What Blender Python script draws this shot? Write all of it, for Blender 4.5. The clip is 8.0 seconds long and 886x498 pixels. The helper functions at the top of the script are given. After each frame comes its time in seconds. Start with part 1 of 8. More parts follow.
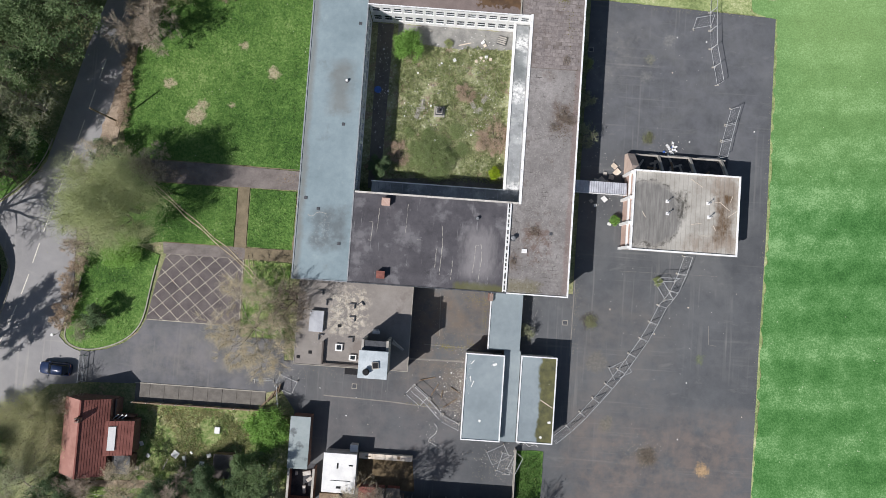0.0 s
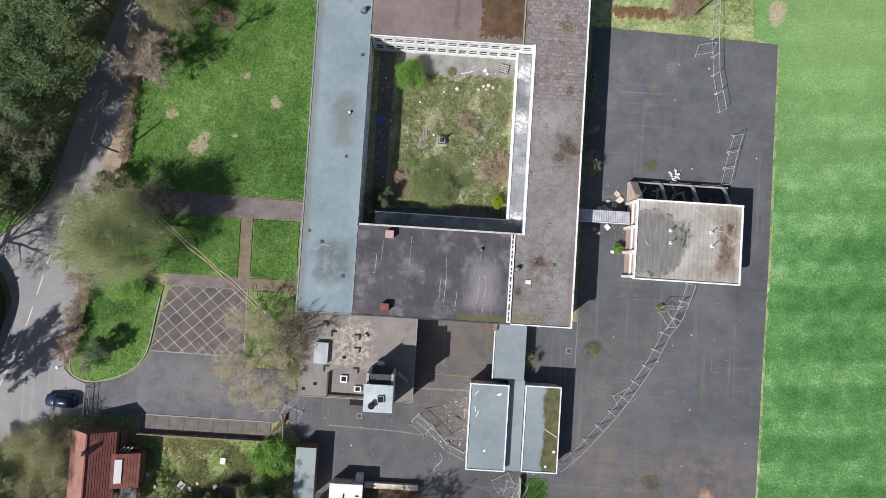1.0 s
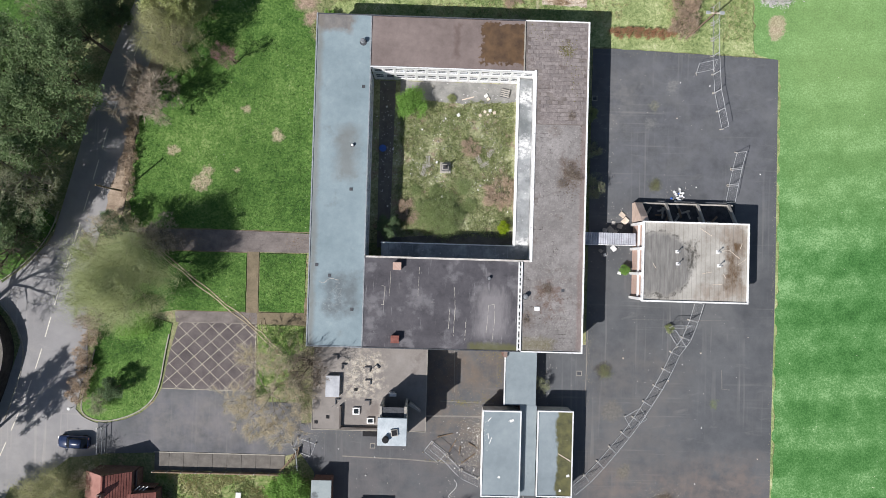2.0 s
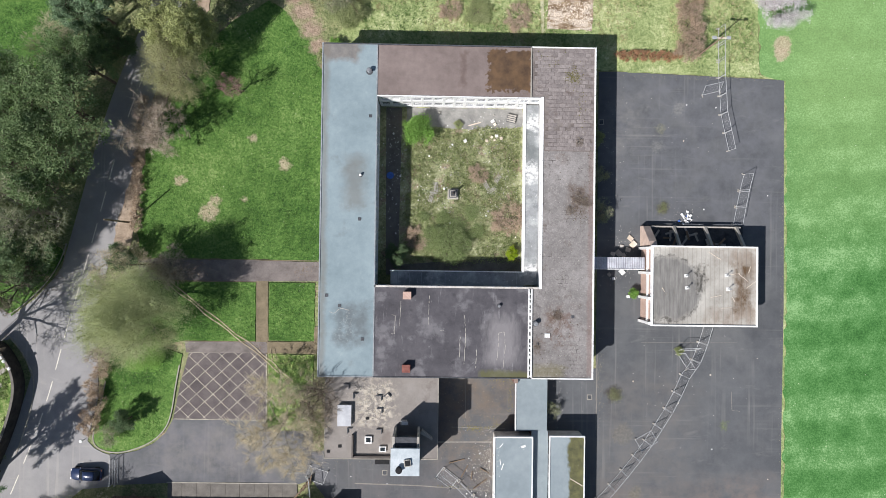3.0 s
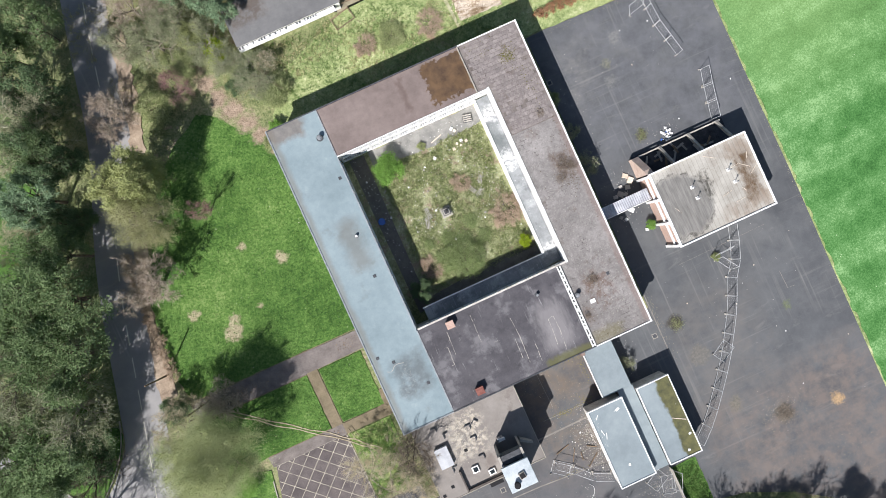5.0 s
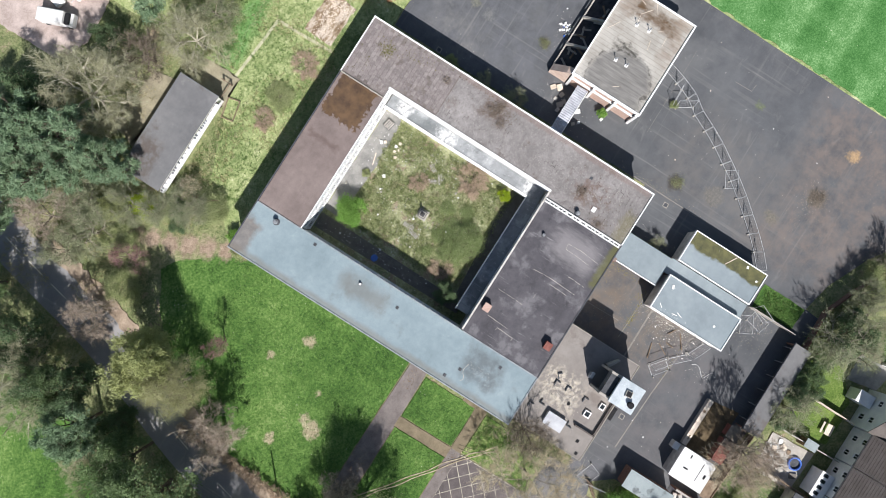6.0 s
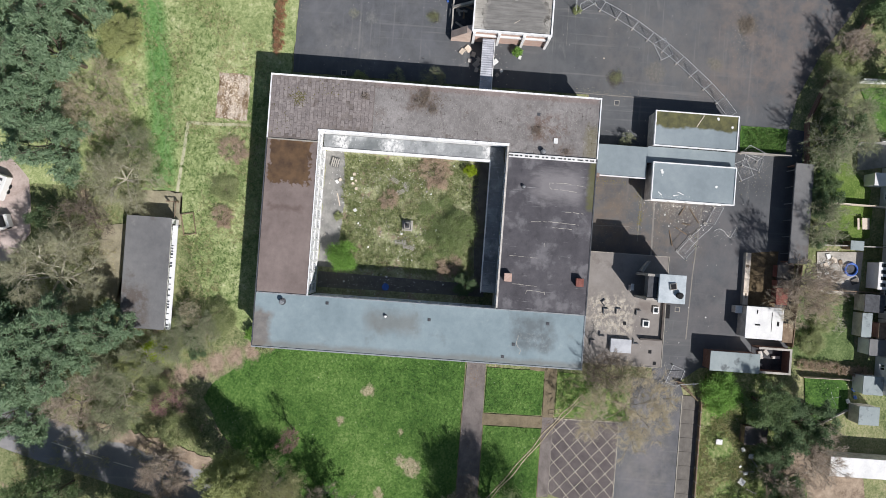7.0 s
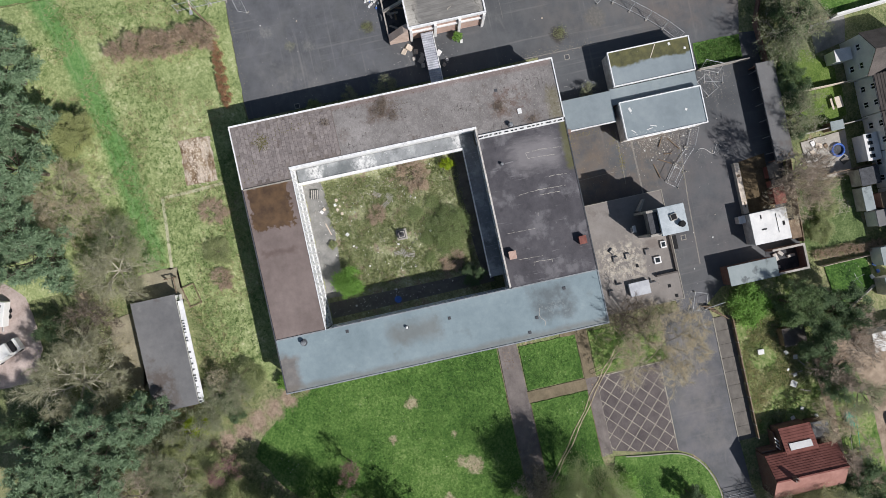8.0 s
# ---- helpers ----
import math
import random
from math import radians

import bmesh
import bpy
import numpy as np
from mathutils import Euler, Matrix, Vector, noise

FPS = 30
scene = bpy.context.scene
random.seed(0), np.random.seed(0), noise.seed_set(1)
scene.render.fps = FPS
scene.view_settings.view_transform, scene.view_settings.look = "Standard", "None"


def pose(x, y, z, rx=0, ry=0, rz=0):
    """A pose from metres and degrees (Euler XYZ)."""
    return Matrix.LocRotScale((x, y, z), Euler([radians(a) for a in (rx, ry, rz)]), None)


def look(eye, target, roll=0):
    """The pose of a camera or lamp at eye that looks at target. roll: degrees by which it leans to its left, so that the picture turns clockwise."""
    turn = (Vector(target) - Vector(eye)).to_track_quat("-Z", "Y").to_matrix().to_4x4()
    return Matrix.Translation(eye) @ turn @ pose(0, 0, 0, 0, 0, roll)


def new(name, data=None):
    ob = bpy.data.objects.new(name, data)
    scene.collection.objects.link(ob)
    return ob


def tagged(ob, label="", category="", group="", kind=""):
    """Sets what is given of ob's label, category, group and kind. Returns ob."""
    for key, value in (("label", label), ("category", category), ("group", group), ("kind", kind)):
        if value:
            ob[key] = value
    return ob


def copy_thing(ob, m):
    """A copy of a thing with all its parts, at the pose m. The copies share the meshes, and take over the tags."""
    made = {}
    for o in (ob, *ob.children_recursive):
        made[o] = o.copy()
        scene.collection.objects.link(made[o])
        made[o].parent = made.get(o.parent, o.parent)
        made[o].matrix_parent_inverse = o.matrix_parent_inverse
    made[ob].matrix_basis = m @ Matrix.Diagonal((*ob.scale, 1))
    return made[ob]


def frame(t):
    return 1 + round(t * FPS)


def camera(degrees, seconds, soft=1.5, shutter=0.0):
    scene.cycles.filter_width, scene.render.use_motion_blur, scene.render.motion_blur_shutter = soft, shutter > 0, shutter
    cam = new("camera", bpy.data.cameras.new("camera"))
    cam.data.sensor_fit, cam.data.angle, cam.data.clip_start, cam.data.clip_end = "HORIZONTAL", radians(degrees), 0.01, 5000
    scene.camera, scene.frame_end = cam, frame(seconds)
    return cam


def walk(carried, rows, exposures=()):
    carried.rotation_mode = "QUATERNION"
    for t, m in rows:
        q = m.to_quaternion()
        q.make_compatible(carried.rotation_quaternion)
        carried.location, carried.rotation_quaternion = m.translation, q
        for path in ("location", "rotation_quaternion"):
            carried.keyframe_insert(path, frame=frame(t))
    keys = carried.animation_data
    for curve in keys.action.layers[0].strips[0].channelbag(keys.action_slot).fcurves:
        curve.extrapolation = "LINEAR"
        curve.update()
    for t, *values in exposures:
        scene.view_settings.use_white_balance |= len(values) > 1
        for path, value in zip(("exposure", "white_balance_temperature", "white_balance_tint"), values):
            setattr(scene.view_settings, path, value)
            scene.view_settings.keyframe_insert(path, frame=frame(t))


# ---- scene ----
# ---- camera ----
cam = camera(69.98, 8.0, soft=0.4)
# seconds, x, y, z, then the tilt about x and y and the heading, in degrees
ROWS = [
    (0.0, 1.212, -22.548, 87.350, 2.286, -0.590, 4.065),
    (0.5, 0.775, -20.236, 87.484, 2.005, -0.648, 3.823),
    (1.0, 0.255, -17.823, 87.625, 1.801, -0.672, 3.652),
    (1.5, -0.459, -15.405, 87.671, 1.469, -0.757, 2.642),
    (3.0, -2.766, -8.866, 87.808, 0.781, -0.985, 0.776),
    (3.5, -3.422, -6.877, 87.909, 0.587, -1.035, 0.645),
    (4.0, -4.157, -4.991, 88.041, 0.220, -1.189, -1.659),
    (4.5, -4.360, -4.195, 88.084, 0.138, -1.200, -10.130),
    (4.7, -4.367, -3.822, 88.053, -0.011, -1.244, -15.243),
    (5.8, -3.166, -4.344, 88.220, 0.109, -0.529, -51.782),
    (6.0, -3.136, -4.314, 88.190, 0.096, -0.571, -57.547),
    (6.5, -2.964, -4.295, 88.317, 0.013, -0.574, -71.142),
    (7.0, -2.806, -4.117, 88.372, -0.095, -0.688, -85.755),
    (7.5, -2.763, -3.981, 88.388, -0.152, -0.815, -98.310),
    (8.0, -2.800, -3.967, 88.565, -0.095, -0.830, -102.388),
]
EXPOSURE = 0.25
walk(cam, [(t, pose(x, y, z, rx, ry, rz)) for t, x, y, z, rx, ry, rz in ROWS], exposures=[(t, EXPOSURE + e) for t, e in ((0.0, -0.28), (1.5, -0.2), (3.0, -0.04), (3.5, 0.02), (4.7, 0.17), (6.0, 0.1), (6.5, -0.04), (7.0, -0.28), (7.5, -0.37), (8.0, -0.42))])

# ---- daylight ----
SUN_FROM = Vector((-0.74, -0.66, 1.0)).normalized()
world = bpy.data.worlds.new("sky")
scene.world = world
world.use_nodes = True
wn = world.node_tree.nodes
sky = wn.new("ShaderNodeTexSky")
sky.sky_type = "NISHITA"
sky.sun_disc = False
sky.sun_elevation = math.asin(SUN_FROM.z)
sky.sun_rotation = math.atan2(SUN_FROM.x, SUN_FROM.y)
wn["Background"].inputs["Strength"].default_value = 0.062
world.node_tree.links.new(sky.outputs["Color"], wn["Background"].inputs["Color"])
sun = new("sun", bpy.data.lights.new("sun", "SUN"))
sun.data.energy = 4.75
sun.data.angle = radians(0.55)
sun.data.color = (1.0, 0.970, 0.970)
sun.matrix_world = look(SUN_FROM * 200, (0, 0, 0))
# ---- materials ----
def lin(r, g, b):
    """Linear colour from everyday 0-255 values."""
    return tuple(((c / 255) / 12.92 if c / 255 < 0.04045 else ((c / 255 + 0.055) / 1.055) ** 2.4) for c in (r, g, b)) + (1.0,)


class Nodes:
    """Short-hand for building a node tree on world positions."""

    def __init__(self, name, rough=0.9, spec=0.3, metal=0.0):
        self.mat = bpy.data.materials.new(name)
        self.mat.use_nodes = True
        self.t = self.mat.node_tree
        self.b = self.t.nodes["Principled BSDF"]
        self.b.inputs["Roughness"].default_value = rough
        self.b.inputs["Specular IOR Level"].default_value = spec
        self.b.inputs["Metallic"].default_value = metal
        self.pos = self.n("ShaderNodeNewGeometry").outputs["Position"]

    def n(self, kind):
        return self.t.nodes.new(kind)

    def link(self, a, b):
        self.t.links.new(a, b)

    def noise(self, scale, detail=4, rough=0.6, stretch=None, shift=0.0, distortion=0.0):
        m = self.n("ShaderNodeMapping")
        m.inputs["Scale"].default_value = stretch or (1, 1, 1)
        m.inputs["Location"].default_value = (shift, shift * 1.7, shift * 0.6)
        self.link(self.pos, m.inputs["Vector"])
        t = self.n("ShaderNodeTexNoise")
        t.inputs["Scale"].default_value, t.inputs["Detail"].default_value = scale, detail
        t.inputs["Roughness"].default_value, t.inputs["Distortion"].default_value = rough, distortion
        self.link(m.outputs["Vector"], t.inputs["Vector"])
        return t.outputs["Fac"]

    def ramp(self, fac, *stops):
        r = self.n("ShaderNodeValToRGB")
        els = r.color_ramp.elements
        while len(els) < len(stops):
            els.new(0.5)
        for e, (p, c) in zip(els, stops):
            e.position = p
            e.color = c if len(c) == 4 else (*c, 1)
        self.link(fac, r.inputs["Fac"])
        return r.outputs["Color"]

    def mask(self, fac, lo, hi):
        r = self.n("ShaderNodeMapRange")
        r.inputs["From Min"].default_value, r.inputs["From Max"].default_value = lo, hi
        self.link(fac, r.inputs["Value"])
        return r.outputs["Result"]

    def mix(self, fac, a, b, mode="MIX"):
        m = self.n("ShaderNodeMix")
        m.data_type, m.blend_type = "RGBA", mode
        ins = [i for i in m.inputs if i.enabled]
        for sock, v in zip(ins, (fac, a, b)):
            if hasattr(v, "is_linked"):
                self.link(v, sock)
            else:
                sock.default_value = v
        return [o for o in m.outputs if o.enabled][0]

    def math(self, op, a, b=0.0):
        m = self.n("ShaderNodeMath")
        m.operation = op
        for sock, v in zip(m.inputs, (a, b)):
            if hasattr(v, "is_linked"):
                self.link(v, sock)
            else:
                sock.default_value = v
        return m.outputs[0]

    def box(self, x0, x1, y0, y1, soft=0.3, wobble=None, amount=0.5):
        """1 inside a stretch of the plan, with a soft and uneven rim."""
        s = self.n("ShaderNodeSeparateXYZ")
        self.link(self.pos, s.inputs[0])
        out = None
        for c, lo, hi in ((s.outputs[0], x0, x1), (s.outputs[1], y0, y1)):
            if wobble is not None:
                c = self.math("ADD", c, self.math("MULTIPLY", self.math("SUBTRACT", wobble, 0.5), amount * 2))
            for m in (self.mask(c, lo - soft / 2, lo + soft / 2), self.mask(c, hi + soft / 2, hi - soft / 2)):
                out = m if out is None else self.math("MULTIPLY", out, m)
        return out

    def disc(self, x, y, r, soft, wobble, amount, z=0.07):
        """1 inside a ragged round spot of the plan."""
        d = self.n("ShaderNodeVectorMath")
        d.operation = "DISTANCE"
        self.link(self.pos, d.inputs[0])
        d.inputs[1].default_value = (x, y, z)
        away = self.math("ADD", d.outputs["Value"], self.math("MULTIPLY", self.math("SUBTRACT", wobble, 0.5), amount * 2))
        return self.mask(away, r + soft / 2, r - soft / 2)

    def random(self):
        return self.n("ShaderNodeObjectInfo").outputs["Random"]

    def island(self):
        return self.n("ShaderNodeNewGeometry").outputs["Random Per Island"]

    def done(self, color, bump=None, strength=0.3, distance=0.05, rough=None):
        if hasattr(color, "is_linked"):
            self.link(color, self.b.inputs["Base Color"])
        else:
            self.b.inputs["Base Color"].default_value = color
        if bump is not None:
            b = self.n("ShaderNodeBump")
            b.inputs["Strength"].default_value, b.inputs["Distance"].default_value = strength, distance
            self.link(bump, b.inputs["Height"])
            self.link(b.outputs["Normal"], self.b.inputs["Normal"])
        if rough is not None:
            self.link(rough, self.b.inputs["Roughness"])
        return self.mat


def plain(name, a, b, scale=1.5, fine=14, rough=0.85, metal=0.0, spec=0.3, strength=0.2):
    """Two tones mixed at two scales."""
    n = Nodes(name, rough, spec, metal)
    big, small = n.noise(scale, 5), n.noise(fine, 3, 0.7)
    f = n.math("ADD", n.math("MULTIPLY", big, 0.65), n.math("MULTIPLY", small, 0.35))
    return n.done(n.ramp(f, (0.36, lin(*a)), (0.64, lin(*b))), small, strength, 0.02)


def grass(name, tones, big=0.12, mid=0.9, fine=5.5, bump=0.9, stripes=None, bald=None, specks=None, weights=(0.34, 0.26, 0.40), spots=(), track=None, bank=(), pale=None):
    """Turf: tones from dark to light, patchy, with tufted relief."""
    n = Nodes(name, 0.95, 0.1)
    a, b, c = n.noise(big, 4, 0.6), n.noise(mid, 4, 0.65, shift=3.0), n.noise(fine, 2, 0.8, shift=9.0)
    f = n.math("ADD", n.math("ADD", n.math("MULTIPLY", a, weights[0]), n.math("MULTIPLY", b, weights[1])), n.math("MULTIPLY", c, weights[2]))
    if stripes:
        # mown bands: their pitch, their turn in degrees, and where a dark one runs
        pitch, turn, dark = stripes
        xyz = n.n("ShaderNodeSeparateXYZ")
        n.link(n.pos, xyz.inputs[0])
        across = n.math("SUBTRACT", n.math("MULTIPLY", xyz.outputs[1], math.cos(radians(turn))), n.math("MULTIPLY", xyz.outputs[0], math.sin(radians(turn))))
        across = n.math("ADD", across, n.math("MULTIPLY", n.math("SUBTRACT", n.noise(0.25, 3, 0.6, shift=17.0), 0.5), 0.8))
        swing = n.math("COSINE", n.math("MULTIPLY", n.math("SUBTRACT", across, dark), 2 * math.pi / pitch))
        band = n.mask(swing, -0.4, 0.4)
        f = n.math("SUBTRACT", f, n.math("MULTIPLY", n.math("SUBTRACT", band, 0.5), 0.06))
    lo, step = 0.36, 0.28 / (len(tones) - 1)
    col = n.ramp(f, *[(lo + step * i, lin(*t)) for i, t in enumerate(tones)])
    if bald:
        m = n.mask(n.noise(bald[0], 6, 0.75, shift=21.0), bald[1], bald[1] + 0.07)
        col = n.mix(m, col, n.ramp(c, (0.3, lin(*bald[2])), (0.7, lin(*bald[3]))))
    if track:
        # a greener band that bends with y = a + b x x
        xyz = n.n("ShaderNodeSeparateXYZ")
        n.link(n.pos, xyz.inputs[0])
        along = n.math("ADD", n.math("MULTIPLY", n.math("MULTIPLY", xyz.outputs[0], xyz.outputs[0]), track[1]), track[0])
        off = n.math("ABSOLUTE", n.math("SUBTRACT", xyz.outputs[1], along))
        off = n.math("ADD", off, n.math("MULTIPLY", n.math("SUBTRACT", n.noise(0.5, 5, 0.7, shift=44.0), 0.5), 2.4))
        m = n.math("MULTIPLY", n.mask(off, track[2] + 0.6, track[2] - 0.6), n.mask(xyz.outputs[0], 1.0, 4.0))
        col = n.mix(n.math("MULTIPLY", m, 0.85), col, n.ramp(c, (0.3, lin(80, 128, 68)), (0.7, lin(116, 160, 94))))
        rut = n.mask(n.math("ABSOLUTE", n.math("SUBTRACT", off, 0.75)), 0.22, 0.08)
        col = n.mix(n.math("MULTIPLY", n.math("MULTIPLY", rut, m), 0.3), col, lin(156, 168, 126))
    if pale:
        x0, x1, y0, y1, soft, amount, tone = pale
        m = n.math("MULTIPLY", n.box(x0, x1, y0, y1, soft, n.noise(0.1, 4, 0.6, shift=61.0), 5.0), amount)
        col = n.mix(m, col, n.ramp(c, (0.3, lin(*[v * 0.88 for v in tone])), (0.7, lin(*tone))))
    if bank:
        # worn earth along a line of ragged spots
        wob = n.noise(0.7, 6, 0.75, shift=71.0)
        m = None
        for x, y, r in bank:
            k = n.disc(x, y, r, 1.1, wob, 2.2)
            m = k if m is None else n.math("MAXIMUM", m, k)
        col = n.mix(n.math("MULTIPLY", m, 0.9), col, n.ramp(n.noise(1.6, 5, 0.7, shift=5.0), (0.3, lin(128, 108, 94)), (0.7, lin(186, 164, 146))))
    if spots:
        wob = n.noise(0.9, 6, 0.75, shift=51.0)
        for x, y, r in spots:
            col = n.mix(n.math("MULTIPLY", n.disc(x, y, r, 0.5, wob, 1.3), 0.85), col, n.ramp(c, (0.3, lin(150, 136, 110)), (0.7, lin(198, 184, 158))))
    if specks:
        v = n.n("ShaderNodeTexVoronoi")
        v.inputs["Scale"].default_value = specks[0]
        n.link(n.pos, v.inputs["Vector"])
        m = n.math("MULTIPLY", n.mask(v.outputs["Distance"], 0.13, 0.06), n.mask(n.noise(0.3, 4, 0.7, shift=31.0), 0.55, 0.62))
        col = n.mix(m, col, lin(*specks[1]))
    return n.done(col, n.math("ADD", c, n.math("MULTIPLY", b, 0.6)), bump, 0.14)


BANK = ((-17.9, 18.4, 1.0), (-18.9, 20.4, 1.2), (-20.0, 22.6, 1.3), (-21.2, 25.0, 1.4), (-22.2, 27.4, 1.3), (-22.8, 29.8, 1.3), (-23.4, 32.0, 1.0))
M_LAWN = grass("lawn", [(42, 66, 34), (70, 102, 48), (98, 130, 66), (136, 158, 96)], big=0.07, mid=0.55, fine=3.4, weights=(0.40, 0.18, 0.42), bald=(0.35, 0.74, (150, 142, 104), (180, 166, 132)), specks=(2.0, (222, 222, 200)),
               spots=((-23.4, 3.75, 0.8), (-27.8, 7.2, 0.45), (-37.6, 1.3, 0.7), (-28.9, -1.2, 0.35), (-33.6, -2.9, 1.25), (-32.7, -1.4, 0.7)), bank=BANK)
M_FIELD = grass("mown_field", [(54, 97, 48), (74, 122, 64), (97, 142, 84), (138, 177, 120)], big=0.03, mid=0.4, fine=4.0, bump=0.3, weights=(0.26, 0.34, 0.40), stripes=(6.87, 4.0, -22.38), specks=(1.5, (204, 220, 180)), pale=(38.0, 72.0, 2.0, 90.0, 26.0, 0.55, (158, 189, 122)), spots=((46.2, 21.6, 1.3), (46.0, 20.4, 1.0)))
M_MEADOW = grass("rough_meadow", [(96, 113, 72), (134, 149, 97), (167, 177, 124), (206, 206, 164)], big=0.16, mid=1.2, fine=3.2, bump=1.0, bald=(0.22, 0.66, (154, 148, 118), (192, 184, 152)), track=(34.4, 0.0042, 1.7), bank=BANK, spots=((45.8, 21.6, 1.3), (46.0, 20.4, 1.0)))
M_WILD = grass("wild_ground", [(76, 88, 58), (112, 122, 82), (146, 148, 108), (176, 168, 136)], big=0.11, mid=0.8, fine=3.2, bump=1.0, bald=(0.2, 0.58, (134, 118, 98), (176, 160, 136)), bank=BANK)
M_COURT = grass("courtyard_weeds", [(88, 90, 66), (134, 138, 100), (170, 172, 134), (204, 203, 174)], big=0.35, mid=1.6, fine=4.5, bump=1.0, bald=(0.5, 0.53, (126, 112, 92), (176, 162, 140)))
M_GARDEN = grass("garden_turf", [(62, 76, 48), (92, 110, 68), (118, 134, 88), (152, 160, 118)], big=0.2, mid=1.2, fine=4)
M_HOUSEGARDEN = grass("house_garden", [(70, 94, 46), (104, 126, 70), (144, 152, 102), (190, 186, 146)], big=0.3, mid=1.0, fine=2.6, bump=1.0)
M_BACKLAWN = grass("back_lawn", [(72, 92, 46), (94, 118, 56), (116, 136, 72), (146, 156, 104)], big=0.3, mid=1.2, fine=4)
M_ROUGH = grass("rough_garden", [(62, 88, 42), (94, 122, 62), (134, 148, 92), (182, 182, 138)], big=0.3, mid=1.2, fine=3.0, bump=0.9)
M_LITTER = plain("leaf_litter", (124, 108, 92), (184, 166, 146), 0.8, 5, 0.95, strength=0.7)
M_CABLE = plain("weathered_cable", (132, 120, 98), (198, 186, 160), 1.6, 9, 0.9, strength=0.5)


def asphalt_mat(name, dark, light, worn, stains=(), spots=()):
    n = Nodes(name, 0.88, 0.3)
    a, b, c = n.noise(0.07, 5, 0.6), n.noise(0.5, 6, 0.7, shift=5.0), n.noise(18, 2, 0.8, shift=2.0)
    f = n.math("ADD", n.math("ADD", n.math("MULTIPLY", a, 0.5), n.math("MULTIPLY", b, 0.32)), n.math("MULTIPLY", c, 0.18))
    col = n.ramp(f, (0.34, lin(*dark)), (0.66, lin(*light)))
    streak = n.noise(0.55, 5, 0.7, stretch=(0.35, 1.0, 1.0), shift=12.0, distortion=0.8)
    col = n.mix(n.math("MULTIPLY", n.mask(streak, 0.6, 0.78), 0.55), col, lin(*worn))
    # wide soft scuffs, and faint straight wheel and brush marks both ways
    scuff = n.noise(0.13, 5, 0.62, shift=63.0, distortion=0.5)
    col = n.mix(n.math("MULTIPLY", n.mask(scuff, 0.48, 0.72), 0.5), col, lin(*[0.45 * a + 0.55 * b for a, b in zip(light, worn)]))
    for way, sh in (((0.06, 2.2, 1.0), 23.0), ((2.2, 0.06, 1.0), 47.0)):
        line = n.math("MULTIPLY", n.mask(n.noise(0.9, 3, 0.55, stretch=way, shift=sh), 0.58, 0.72), n.mask(n.noise(0.09, 3, 0.6, shift=sh + 3.0), 0.46, 0.62))
        col = n.mix(n.math("MULTIPLY", line, 0.52), col, lin(*worn))
    if stains:
        w = n.noise(0.22, 6, 0.7, shift=14.0)
        for x0, x1, y0, y1, c2, amount in stains:
            m = n.math("MULTIPLY", n.box(x0, x1, y0, y1, 4.0, w, 5.0), n.mask(n.noise(0.45, 6, 0.7, shift=x0), 0.36, 0.62))
            col = n.mix(n.math("MULTIPLY", m, amount), col, lin(*c2))
    wob = n.noise(1.1, 6, 0.75, shift=81.0)
    for x, y, r, c2, amount in spots:
        col = n.mix(n.math("MULTIPLY", n.disc(x, y, r, 0.6, wob, 1.5), amount), col, n.ramp(n.noise(3.0, 3, 0.7), (0.35, lin(*[q * 0.72 for q in c2])), (0.65, lin(*c2))))
    v = n.n("ShaderNodeTexVoronoi")
    v.inputs["Scale"].default_value = 0.9
    n.link(n.pos, v.inputs["Vector"])
    spot = n.math("MULTIPLY", n.mask(v.outputs["Distance"], 0.05, 0.02), n.mask(n.noise(0.4, 2, shift=40.0), 0.58, 0.66))
    col = n.mix(n.math("MULTIPLY", spot, 0.7), col, lin(190, 188, 180))
    return n.done(col, c, 0.25, 0.02)


YARD_STAINS = [
    (-2.0, 9.0, -41.0, -24.5, (122, 112, 102), 0.8), (0.0, 8.0, -30.5, -25.0, (112, 98, 84), 0.45), (21.0, 46.0, -66.0, -40.0, (128, 116, 108), 0.65), (20.0, 34.0, -44.0, -24.0, (116, 112, 108), 0.5), (22.0, 46.0, -4.0, 17.0, (116, 117, 122), 0.45),
    (-46.0, -16.0, -41.0, -31.0, (118, 117, 121), 0.7), (-40.0, -22.0, -39.0, -32.5, (146, 140, 134), 0.4), (-14.0, 6.0, -50.0, -38.0, (112, 108, 108), 0.6), (21.0, 27.0, 6.0, 14.0, (140, 138, 134), 0.4)]
YARD_SPOTS = [(39.3, -46.8, 0.75, (206, 172, 128), 0.8), (31.6, -45.4, 1.4, (118, 110, 98), 0.7), (25.8, -41.4, 1.0, (136, 130, 112), 0.5), (38.1, -31.7, 0.45, (120, 130, 92), 0.7), (24.0, -33.0, 1.4, (134, 128, 116), 0.45), (29.0, 9.5, 0.6, (140, 140, 120), 0.6), (31.5, 12.4, 0.8, (150, 150, 146), 0.5), (28.5, 7.0, 0.7, (146, 146, 142), 0.5), (22.7, -27.4, 1.1, (84, 78, 68), 0.8), (29.3, -1.6, 0.8, (96, 92, 78), 0.7)]
M_YARD = asphalt_mat("old_asphalt", (74, 76, 79), (105, 107, 109), (132, 131, 128), YARD_STAINS, YARD_SPOTS)
M_ROAD = asphalt_mat("road_asphalt", (129, 128, 129), (161, 159, 158), (177, 172, 165))
M_PATH = plain("path_tarmac", (102, 95, 92), (138, 130, 125), 0.7, 6, 0.92, strength=0.3)
M_BOXTARMAC = plain("box_tarmac", (84, 78, 78), (116, 108, 106), 0.5, 7, 0.92, strength=0.3)
